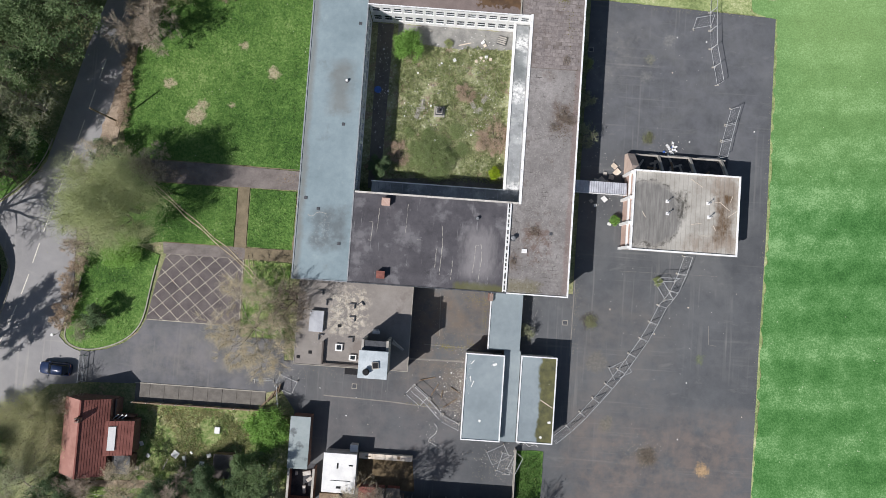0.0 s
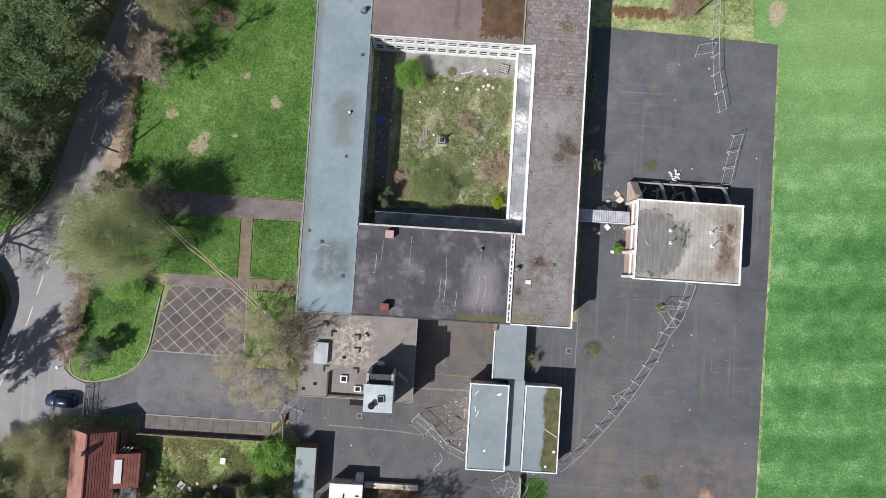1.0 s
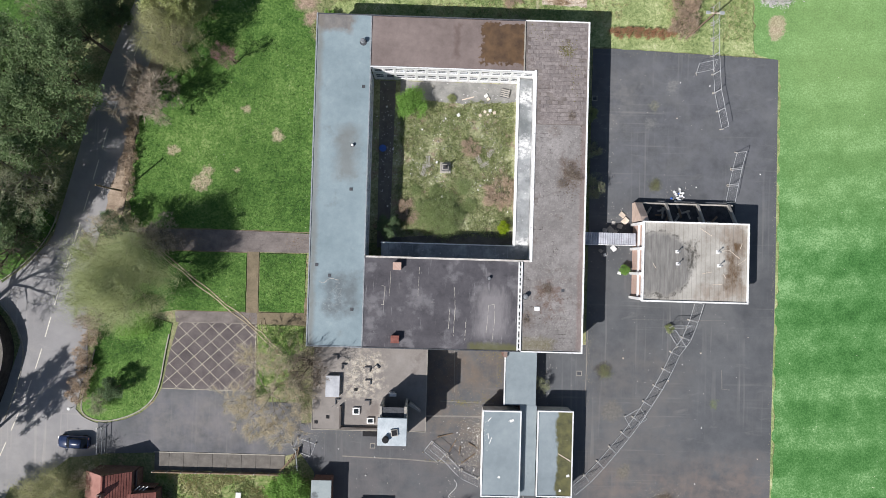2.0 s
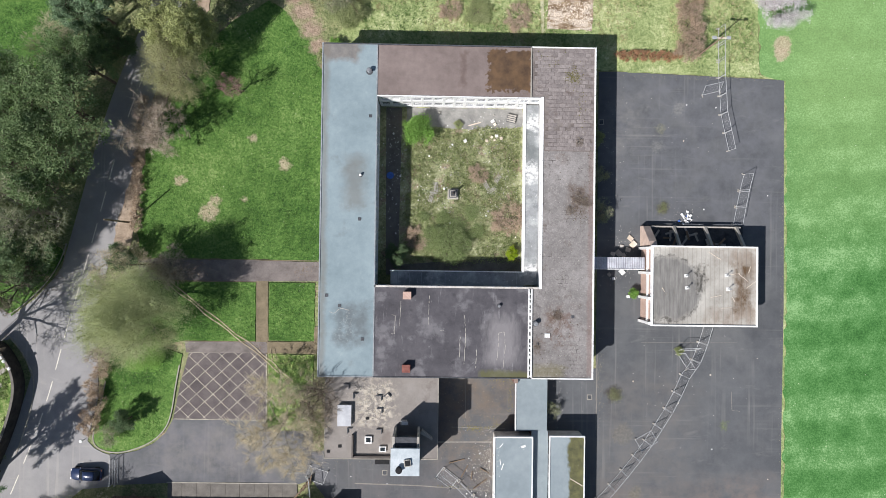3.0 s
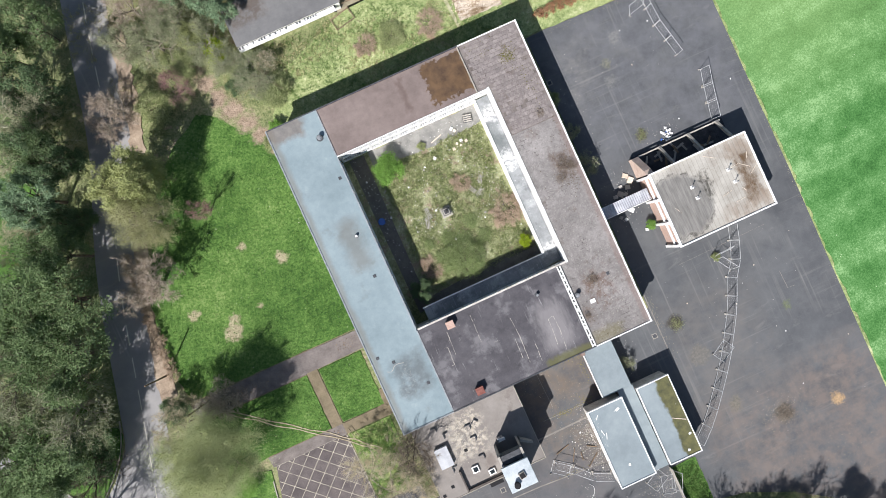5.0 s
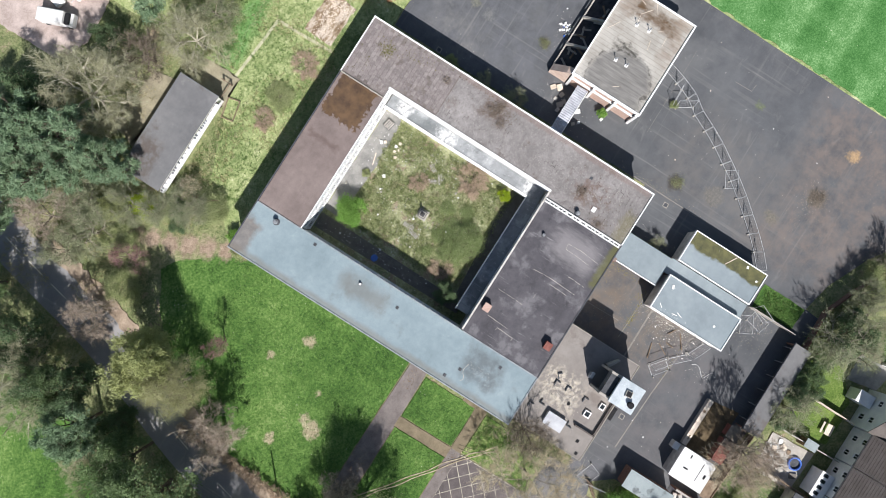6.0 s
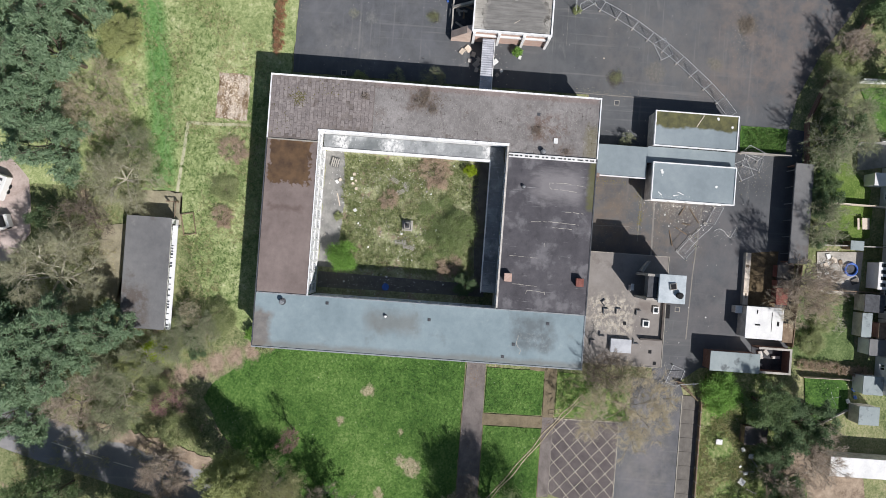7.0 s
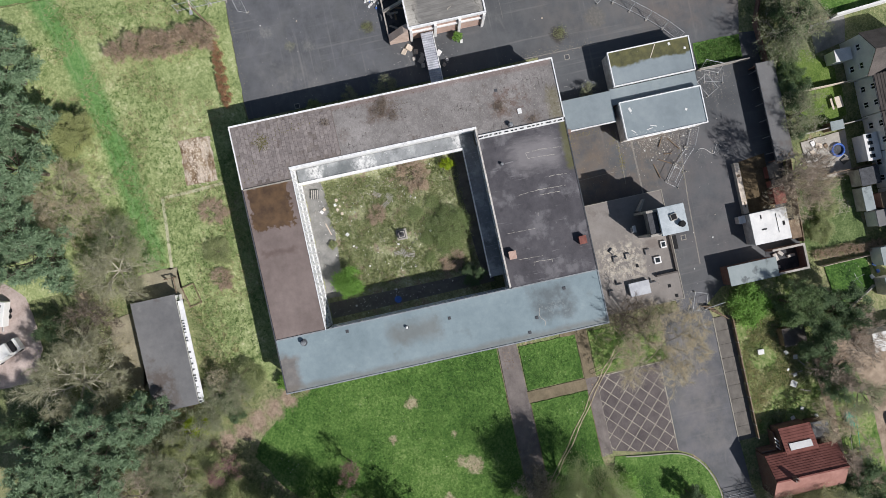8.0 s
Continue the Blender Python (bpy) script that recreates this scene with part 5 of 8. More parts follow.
# the hall with brick end wall and broken north bays
hall = thing("hall", "flat-roofed brick and concrete hall with a stained roof", "hall")
H = 4.35
part("wall", boxes((40.0, 40.2, -17.2, -7.2, 0, H), (26.6, 40.2, -17.3, -17.2, 0, H)), M_CONC, hall)
part("wall", boxes((26.7, 40.0, -7.3, -7.1, 2.6, H), *[(x - 0.2, x + 0.2, -7.3, -7.1, 0, 2.6) for x in (27.0, 31.4, 35.8, 39.8)]), M_CONC, hall, "open concrete north bays")
bm = boxes((26.35, 26.55, -17.2, -7.1, 0, H))
part("end_wall", bm, M_BRICK, hall, "pinkish brick end wall")
cols = [(-17.35, -17.0), (-14.05, -13.7), (-10.7, -10.35), (-7.35, -7.0)]
for a, b in cols:
    part("column", boxes((25.98, 26.35, a, b, 0, H)), M_WHITE, hall, "white concrete column")
for a, b in ((-17.0, -14.05), (-13.7, -10.7), (-10.35, -7.35)):
    part("beam", boxes((26.12, 26.35, a + 0.01, b - 0.01, 2.9, 3.2)), M_WHITE, hall, "white concrete beam")
part("roof", boxes((26.5, 40.25, -17.3, -7.05, H, H + 0.12)), M_HALL, hall, "pale sheet roof with brown and black stains")
e = 0.2
part("fascia", boxes((26.3, 26.5, -17.5, -6.85, H - 0.3, H + 0.3), (40.25, 40.45, -17.5, -6.85, H - 0.3, H + 0.3), (26.5, 40.25, -17.5, -17.3, H - 0.3, H + 0.3), (26.5, 40.25, -7.05, -6.85, H - 0.3, H + 0.3)), M_WHITEMETAL, hall, "white roof edge")
part("floor", boxes((26.8, 40.6, -7.0, -3.9, 0.0, 0.06)), M_DARKFLOOR, hall, "dark grey floor of the broken bays")


def buttress(x, w, mat, label):
    bm = bmesh.new()
    prof = [(-6.84, 0), (-6.84, 4.1), (-6.2, 3.7), (-4.1, 1.2), (-4.1, 0)] if w > 0.5 else [(-6.84, 2.9), (-6.84, 3.5), (-6.2, 2.95), (-4.0, 1.05), (-4.0, 0), (-4.35, 0), (-4.35, 0.7), (-6.3, 2.4)]
    a = [bm.verts.new((x, y, z)) for y, z in prof]
    b = [bm.verts.new((x + w, y, z)) for y, z in prof]
    bm.faces.new(a[::-1])
    bm.faces.new(b)
    for i in range(len(prof)):
        j = (i + 1) % len(prof)
        bm.faces.new((a[i], a[j], b[j], b[i]))
    bmesh.ops.recalc_face_normals(bm, faces=bm.faces[:])
    part("buttress", bm, mat, hall, label)


buttress(26.2, 1.0, plain("pinkish_render", (192, 168, 152), (222, 202, 188), 0.9, 9, 0.85), "pinkish rendered sloping buttress")
for x in (30.4, 34.75, 39.1):
    buttress(x, 0.32, M_CONC, "thin sloping concrete fin")
part("eaves_beam", boxes((27.3, 39.8, -4.25, -4.05, 0.9, 1.1)), M_CONC, hall, "low concrete beam")
rnd = random.Random(11)
for i in range(16):
    x, y = rnd.uniform(27.6, 39.2), rnd.uniform(-6.5, -4.4)
    t = thing("fallen_board", "grey fallen board lying in the broken bays", "board", pose(x, y, 0.06 + 0.09 * rnd.random(), rnd.uniform(-6, 6), rnd.uniform(-4, 4), rnd.uniform(0, 180)), "fallen boards in the hall bays")
    part("board", boxes((-rnd.uniform(0.5, 1.2), 0.7, -0.14, 0.14, 0, 0.04)), M_CONC if i % 3 else M_WOOD, t)
for x, y in ((30.9, -10.8), (31.0, -12.4), (36.3, -10.7), (36.5, -12.5)):
    t = thing("roof_vent", "thin vent post on a white pad on the hall roof", "roof vent", pose(x, y, H + 0.12))
    part("pad", boxes((-0.22, 0.22, -0.22, 0.22, 0, 0.08)), M_WHITE, t)
    part("pipe", cylinder(bmesh.new(), 0, 0, 0.08, 0.95, 0.05), M_STEEL, t)
    part("cap", cylinder(bmesh.new(), 0, 0, 0.95, 1.05, 0.12, 0.05), M_STEEL, t)
for x, y, ln, a in ((34.9, -13.5, 1.4, 12), (38.6, -11.0, 1.6, -38), (37.4, -10.5, 1.3, 8), (39.6, -11.9, 1.5, 36), (39.4, -9.9, 0.9, 70), (34.7, -8.1, 1.9, -32), (37.3, -13.9, 0.7, -60), (27.9, -12.7, 0.8, -58), (36.3, -15.0, 1.3, 4)):
    t = thing("roof_batten", "loose pale batten lying on the hall roof", "batten", pose(x, y, H + 0.12, 0, 0, a), "loose battens on the hall roof")
    part("batten", boxes((-ln / 2, ln / 2, -0.022, 0.022, 0, 0.045)), M_PALEWOOD, t)

# covered walkway to the hall
t = thing("covered_walkway", "grey-white corrugated roof of a covered walkway", "walkway")
bm = bmesh.new()
wave = [(18.35 + 7.75 * i / 120, 2.30 + 0.03 * math.sin(i * 1.3)) for i in range(121)]
rowa = [[bm.verts.new((x, y, z + dz)) for x, z in wave] for y, dz in ((-10.05, 0.02), (-8.45, 0.02), (-8.45, -0.02), (-10.05, -0.02))]
for r0, r1 in zip(rowa, rowa[1:] + rowa[:1]):
    for i in range(120):
        bm.faces.new((r0[i], r0[i + 1], r1[i + 1], r1[i]))
bmesh.ops.recalc_face_normals(bm, faces=bm.faces[:])
part("roof", bm, plain("dirty_corrugated_sheet", (140, 142, 150), (206, 208, 214), 0.6, 8, 0.7), t)
for x in (19.5, 22.0, 24.5, 26.0):
    for y in (-9.95, -8.6):
        part("post", boxes((x - 0.05, x + 0.05, y - 0.05, y + 0.05, 0, 2.25)), M_STEEL, t)
part("rail", boxes((18.35, 26.1, -10.15, -10.05, 2.2, 2.42)), M_WHITE, t)
# ---- trees and shrubs ----
def grow(seed, height, radius, levels, kids, lift, trunk, wander=0.75):
    """Limbs and the ends of the finest branches, fitted to a height and a crown radius."""
    rnd = random.Random(seed)
    segs, tips = [], []

    def unit():
        return Vector((rnd.gauss(0, 1), rnd.gauss(0, 1), rnd.gauss(0, 1))).normalized()

    def branch(p, d, length, r, lev):
        mid = p + d * length * 0.55
        d2 = (d + unit() * 0.25).normalized()
        q = mid + d2 * length * 0.45
        if lev == 0:
            segs.append((p, q, r, r * 0.5))
            tips.append((mid, q, d2))
            return
        segs.append((p, mid, r, r * 0.75))
        segs.append((mid, q, r * 0.75, r * 0.5))
        for k in range(kids + (rnd.random() < 0.4)):
            s = p.lerp(mid, rnd.uniform(0.7, 1)) if k == 0 else mid.lerp(q, rnd.random())
            nd = (d2 * 0.65 + unit() * wander + Vector((0, 0, lift))).normalized()
            branch(s, nd, length * rnd.uniform(0.55, 0.8), r * 0.5, lev - 1)

    top = Vector((rnd.uniform(-0.04, 0.04), rnd.uniform(-0.04, 0.04), trunk)) * height
    segs.append((Vector((0, 0, 0)), top, 0.032 * height, 0.024 * height))
    for k in range(kids + 2):
        a = 2 * math.pi * (k + rnd.random() * 0.6) / (kids + 2)
        d = Vector((math.cos(a), math.sin(a), rnd.uniform(0.35, 1.1))).normalized()
        branch(top * rnd.uniform(0.75, 1.0), d, height * 0.3, 0.014 * height, levels - 1)
    ends = np.array([t[1] for t in tips])
    rr = np.percentile(np.hypot(ends[:, 0], ends[:, 1]), 92)
    zz = np.percentile(ends[:, 2], 96)
    sx, sz = radius / rr, height / zz
    fit = lambda v: Vector((v.x * sx, v.y * sx, v.z * sz))
    segs = [(fit(p), fit(q), a, b) for p, q, a, b in segs]
    tips = [(fit(p), fit(q), d) for p, q, d in tips]
    return segs, tips, rnd


def limb_mesh(name, segs, mat, parent, thin=0.012):
    verts, faces = [], []
    for p, q, a, b in segs:
        a, b = max(a, thin), max(b, thin)
        sides = 7 if a > 0.12 else (4 if a > 0.04 else 3)
        d = q - p
        if d.length < 1e-5:
            continue
        u = d.orthogonal().normalized()
        v = d.normalized().cross(u)
        k = len(verts)
        for c, r in ((p, a), (q, b)):
            verts += [c + (u * math.cos(2 * math.pi * i / sides) + v * math.sin(2 * math.pi * i / sides)) * r for i in range(sides)]
        faces += [(k + i, k + (i + 1) % sides, k + sides + (i + 1) % sides, k + sides + i) for i in range(sides)]
    return raw(name, verts, faces, mat, parent)


def blades(name, base, ways, length, width, mat, parent=None, label="", flat=False, rng=None):
    """Many small leaves or twigs: base points, directions, sizes; a slim triangle each."""
    rng = rng or np.random.default_rng(1)
    n = len(base)
    ways = ways / np.maximum(np.linalg.norm(ways, axis=1, keepdims=True), 1e-6)
    side = np.cross(ways, rng.normal(size=(n, 3)))
    if flat:
        side = np.cross(ways, np.array([0, 0, 1.0]) + rng.normal(size=(n, 3)) * 0.45)
    side /= np.maximum(np.linalg.norm(side, axis=1, keepdims=True), 1e-6)
    length, width = length[:, None], width[:, None]
    v = np.stack([base - side * width / 2, base + side * width / 2, base + ways * length], 1).reshape(-1, 3)
    me = bpy.data.meshes.new(name)
    me.vertices.add(3 * n)
    me.vertices.foreach_set("co", v.ravel())
    me.loops.add(3 * n)
    me.loops.foreach_set("vertex_index", np.arange(3 * n, dtype=np.int32))
    me.polygons.add(n)
    me.polygons.foreach_set("loop_start", np.arange(0, 3 * n, 3, dtype=np.int32))
    me.materials.append(mat)
    me.update(calc_edges=True)
    ob = new(name, me)
    if parent is not None:
        ob.parent = parent
    return tagged(ob, label)


# kind: levels, kids, lift, trunk share, bark, leaf material, leaves an end, leaf length, leaf width, spread, twigs an end, share of ends in leaf
KINDS = {
    "willow": (4, 4, 0.32, 0.25, M_PALEBARK, L_WILLOW, 200, 0.17, 0.042, 0.95, 34, 1.0),
    "olive": (4, 4, 0.12, 0.28, M_BARK, L_OLIVE, 64, 0.32, 0.15, 0.34, 8, 0.66),
    "budding": (4, 4, 0.08, 0.25, M_PALEBARK, L_BUD, 60, 0.2, 0.06, 0.8, 16, 0.9),
    "bare": (4, 4, 0.05, 0.25, M_PALEBARK, L_TWIG, 4, 0.2, 0.04, 0.5, 20, 1.0),
    "pale_bare": (4, 4, 0.05, 0.22, M_PALEBARK, L_PALETWIG, 0, 0.2, 0.04, 0.9, 46, 1.0),
}
KINDS.update({
    "white_limbed": (4, 4, 0.05, 0.25, M_WHITEBARK, L_MOSSTWIG, 8, 0.24, 0.07, 0.6, 24, 0.7),
    "dark_bare": (4, 4, 0.05, 0.25, M_BARK, L_DARKTWIG, 0, 0.2, 0.04, 0.7, 9, 1.0),
    "greens": (3, 5, 0.15, 0.1, M_BARK, L_COURTGREEN, 34, 0.34, 0.11, 0.9, 0, 0.7),
    "grey_bare": (4, 4, 0.10, 0.3, M_PALEBARK, L_GREYTWIG, 12, 0.32, 0.1, 0.4, 10, 0.55),
    "ivy": (4, 4, 0.15, 0.3, M_BARK, L_IVY, 40, 0.33, 0.17, 0.36, 7, 0.55),
    "pine": (4, 4, -0.05, 0.45, M_BARK, L_PINE, 56, 0.56, 0.16, 0.26, 0, 0.42),
})
KINDS.update({
    "evergreen": (4, 4, 0.1, 0.2, M_BARK, L_DARK, 46, 0.36, 0.19, 0.36, 0, 0.5),
    "fresh": (3, 5, 0.2, 0.12, M_BARK, L_BRIGHT, 80, 0.34, 0.14, 0.5, 0, 0.6),
    "lime": (3, 4, 0.2, 0.12, M_BARK, L_LIME, 50, 0.3, 0.2, 0.6, 0, 1.0),
    "blossom": (4, 4, 0.05, 0.25, M_BARK, L_BLOSSOM, 24, 0.26, 0.2, 0.4, 4, 0.6),
    "purple": (4, 3, 0.15, 0.2, M_BARK, L_PURPLE, 22, 0.3, 0.08, 0.5, 8, 0.8),
    "hedge": (3, 4, 0.1, 0.15, M_BARK, L_HEDGE, 16, 0.42, 0.06, 0.5, 30, 1.0),
})
KINDS.update({
    "rusty": (3, 4, 0.1, 0.15, M_BARK, L_RUSTY, 20, 0.42, 0.07, 0.5, 24, 1.0),
    "weedbush": (3, 5, 0.15, 0.1, M_BARK, L_WEED, 70, 0.32, 0.11, 0.5, 4, 0.6),
})
KINDS.update({
    "sparse_weed": (3, 5, 0.1, 0.1, M_BARK, L_WEED, 9, 0.3, 0.08, 1.2, 2, 0.7),
    "court_bush": (3, 5, 0.15, 0.1, M_BARK, L_COURTGREEN, 34, 0.3, 0.09, 0.8, 12, 0.6),
    "dead_weed": (3, 4, 0.1, 0.15, M_BARK, L_DARKTWIG, 5, 0.3, 0.05, 1.0, 9, 1.0),
})
PROTO = {}


def tree(kind, x, y, height, radius, label, category="tree", name="tree", variant=0, group="", turn=None, z=0.0):
    rnd = random.Random(int(x * 131 + y * 77) & 0xffff)
    turn = rnd.uniform(0, 360) if turn is None else turn
    m = pose(x, y, z, 0, 0, turn)
    if (kind, variant) not in PROTO:
        levels, kids, lift, trunk, bark, leaf, count, ll, lw, spread, twigs, share = KINDS[kind]
        h0, r0 = (10.0, 5.0) if levels == 4 else (3.0, 2.0)
        segs, tips, rr = grow(hash((len(kind) * 31 + variant * 7 + ord(kind[0]) + ord(kind[-1]))) & 0xffff, h0, r0, levels, kids, lift, trunk)
        if kind == "pale_bare":
            segs = [(p, q, a * 0.45, b * 0.45) for p, q, a, b in segs]
        t = thing(name, label, category, group=group)
        limb_mesh("trunk", segs, bark, t, {"pale_bare": 0.009, "white_limbed": 0.018}.get(kind, 0.016) if levels == 4 else 0.008)
        rng = np.random.default_rng(variant + 5)
        a = np.array([p for p, q, d in tips])
        b = np.array([q for p, q, d in tips])
        w = np.array([d for p, q, d in tips])
        s = h0 / 10.0 if levels == 4 else 0.5
        base, ways, ln, wd = [], [], [], []
        if count:
            k = np.repeat(rng.permutation(len(tips))[:max(4, int(share * len(tips)))], count)
            base.append(a[k] + (b[k] - a[k]) * rng.random((len(k), 1)) * 1.15 + rng.normal(size=(len(k), 3)) * spread * s * np.array([1, 1, 0.6]))
            ways.append(w[k] * 0.3 + rng.normal(size=(len(k), 3)) * np.array([1, 1, 0.45]))
            ln.append(ll * (1 if levels == 4 else 0.62) * rng.uniform(0.6, 1.3, len(k)))
            wd.append(lw * (1 if levels == 4 else 0.62) * rng.uniform(0.6, 1.3, len(k)))
        if twigs:
            k = np.repeat(np.arange(len(tips)), twigs)
            base.append(a[k] + (b[k] - a[k]) * rng.random((len(k), 1)))
            ways.append(w[k] + rng.normal(size=(len(k), 3)) * 0.55)
            ln.append(rng.uniform(0.5, 1.25, len(k)) * s)
            wd.append(rng.uniform(0.018, 0.042, len(k)) * (0.36 if kind == "pale_bare" else 1) * (1 if levels == 4 else 0.8))
        blades("crown", np.concatenate(base), np.concatenate(ways), np.concatenate(ln), np.concatenate(wd), leaf, t, flat=True, rng=rng)
        PROTO[kind, variant] = (t, h0, r0)
        ob = t
    else:
        t, h0, r0 = PROTO[kind, variant]
        ob = copy_thing(t, m)
        ob.name = name
        tagged(ob, label, category, group or " ")
        if not group and "group" in ob:
            del ob["group"]
    ob.matrix_basis = m @ Matrix.Diagonal((radius / r0, radius / r0, height / h0, 1))
    return ob


def plant(group, labels, first, *rows):
    """Trees and shrubs of one stretch: kind, place, height and crown radius."""
    for i, (k, x, y, h, r) in enumerate(rows):
        tree(k, x, y, h, r, labels[k], "bush" if h < 3.7 else "tree", group=group, variant=(first + i) % 2)


WOOD = "wooded belt along the lane"
# beside the drive and on the lawn
tree("willow", -40.3, -16.9, 12.6, 5.2, "broad pale-green budding tree beside the drive", variant=0)
tree("bare", -39.5, 7.2, 8.2, 4.0, "leafless pinkish-brown tree on the verge")
tree("olive", -35.8, 20.0, 12.5, 4.1, "tall yellow-olive budding tree by the lane")
tree("budding", -36.4, 15.0, 11.0, 3.5, "pale beige-olive budding tree by the lane")
tree("pale_bare", -43.6, -11.6, 6.5, 3.6, "thin pale leafless tree beside the footpath", variant=1)
tree("bare", -35.2, 30.0, 7.0, 3.2, "leafless pinkish tree leaning over the lane", variant=1)
tree("purple", -29.5, 13.6, 5.8, 1.7, "small purple-budded ornamental tree on the lawn")
tree("pale_bare", -22.4, -31.0, 7.5, 6.4, "wide leafless beige tree beside the turning area")
tree("dark_bare", -17.1, -27.0, 9.5, 3.1, "leafless brown tree against the wing's corner", variant=1)
tree("bare", -38.0, -10.8, 5.2, 2.6, "leafless twiggy tree over the footpath", variant=0)
tree("evergreen", -44.3, -9.2, 3.4, 2.0, "dark green bush beside the footpath", "bush", "bush")
tree("bare", -46.2, -21.5, 4.5, 2.4, "brown leafless bush at the drive's bend", "bush", "bush", variant=1)
tree("fresh", -41.8, -22.4, 2.4, 2.6, "green shrub under the tree", "bush", "bush")
tree("evergreen", -43.6, -31.2, 3.6, 1.6, "dark green shrub on the verge", "bush", "bush")
tree("grey_bare", -46.0, -33.4, 2.6, 1.5, "leafless grey shrub on the verge", "bush", "bush")
tree("pine", -61.4, -38.8, 15.5, 3.2, "tall pine beyond the lane")
for i, (x, y) in enumerate(((-48.4, -27.0), (-48.0, -29.0), (-48.6, -31.0), (-48.8, -32.6), (-47.2, -24.8))):
    tree("hedge", x, y, 1.9, 1.3, "brown leafless hedge at the drive mouth", "hedge", "hedge", group="hedge along the drive")
for i in range(11):
    f = i / 10
    tree("hedge", -43.5 + 0.9 * f, -5.0 + 17 * f, 1.2, 0.9, "low brown hedge between lane and lawn", "hedge", "hedge", group="hedge along the lawn")
# the woods west and north-west
WOOD_LABELS = {"ivy": "ivy-clad grey-green tree in the wooded belt", "grey_bare": "leafless grey-green tree in the wooded belt", "evergreen": "dark evergreen tree in the wooded belt", "pine": "blue-green pine in the wooded belt", "bare": "leafless brown tree at the woods' edge", "pale_bare": "pale leafless tree at the woods' edge", "white_limbed": "leafless tree with pale limbs by the field", "dark_bare": "dark leafless tree beside the side road"}
plant(WOOD, WOOD_LABELS, 0,
      ("ivy", -49.8, 9.6, 13.5, 5.4), ("ivy", -56.5, 10.5, 13.0, 5.2), ("ivy", -52.5, 2.6, 13.5, 5.2), ("grey_bare", -58.5, 3.0, 14.0, 6.0), ("grey_bare", -54.4, -3.6, 13.0, 5.6), ("ivy", -60.5, -5.5, 13.0, 6.0),
      ("evergreen", -56.0, -8.6, 9.0, 4.4), ("pine", -47.0, 22.8, 11.5, 3.6), ("ivy", -46.8, 14.6, 12.5, 3.5), ("evergreen", -43.6, 26.0, 12.0, 3.2), ("ivy", -61.0, -10.5, 11.0, 4.6), ("dark_bare", -57.6, -13.4, 9.0, 4.2))
plant(WOOD, WOOD_LABELS, 12,
      ("ivy", -55.6, -9.4, 9.0, 3.4), ("grey_bare", -66.0, -3.0, 13.0, 6.0), ("white_limbed", -46.0, 32.6, 11.0, 6.2), ("evergreen", -45.6, 18.2, 8.5, 2.8), ("ivy", -43.5, 41.5, 12.0, 4.0), ("evergreen", -42.4, 35.4, 12.0, 3.6),
      ("ivy", -44.0, 29.4, 11.0, 3.2), ("ivy", -38.8, 43.5, 11.0, 3.6), ("dark_bare", -62.6, -21.6, 15.0, 5.4), ("pale_bare", -51.4, 17.8, 8.0, 3.8))
NORTH = "trees north of the school"
NORTH_LABELS = {"pine": "blue-green pine north of the school", "evergreen": "dark evergreen north of the school", "pale_bare": "pale leafless tree with a wide crown", "bare": "brown leafless tree north of the school", "olive": "yellow-green budding bush in the meadow", "grey_bare": "grey leafless scrub tree north of the school", "purple": "reddish-purple budding shrub north of the school", "white_limbed": "leafless tree with pale spreading limbs", "dark_bare": "thin dark leafless tree by the shed", "weedbush": "rough green scrub behind the school", "budding": "pale budding bush in the meadow", "lime": "small yellow-flowering bush behind the shed"}
plant(NORTH, NORTH_LABELS, 0,
      ("pine", 24.6, 46.4, 12.0, 5.0), ("pine", 18.6, 46.0, 12.0, 4.6), ("pine", 31.6, 46.4, 12.0, 5.2), ("pine", 12.0, 48.8, 11.0, 4.6), ("pine", 6.6, 46.4, 11.0, 4.4), ("pine", 19.0, 55.0, 12.0, 5.5),
      ("pine", 11.0, 56.5, 12.0, 5.5), ("pine", 28.0, 54.5, 12.0, 5.0), ("pale_bare", 13.6, 43.0, 6.5, 5.2), ("olive", 22.6, 40.2, 4.6, 2.8), ("grey_bare", 8.0, 38.4, 5.0, 3.0), ("white_limbed", 3.2, 37.8, 6.5, 4.4))
plant(NORTH, NORTH_LABELS, 12,
      ("evergreen", -2.8, 48.6, 4.5, 2.0), ("dark_bare", -2.0, 42.6, 6.5, 3.4), ("white_limbed", -10.4, 45.6, 8.5, 6.6), ("weedbush", -9.0, 47.4, 3.0, 4.0), ("pine", -16.6, 43.0, 10.5, 4.2), ("pine", -19.4, 49.4, 11.0, 4.6),
      ("pine", -16.4, 37.6, 9.0, 3.0), ("pine", -23.6, 51.0, 11.0, 4.6), ("pine", -22.0, 44.0, 10.0, 3.8), ("evergreen", -15.4, 51.4, 8.0, 3.4), ("lime", -19.6, 33.0, 2.6, 1.5), ("grey_bare", -22.6, 38.6, 5.5, 3.8))
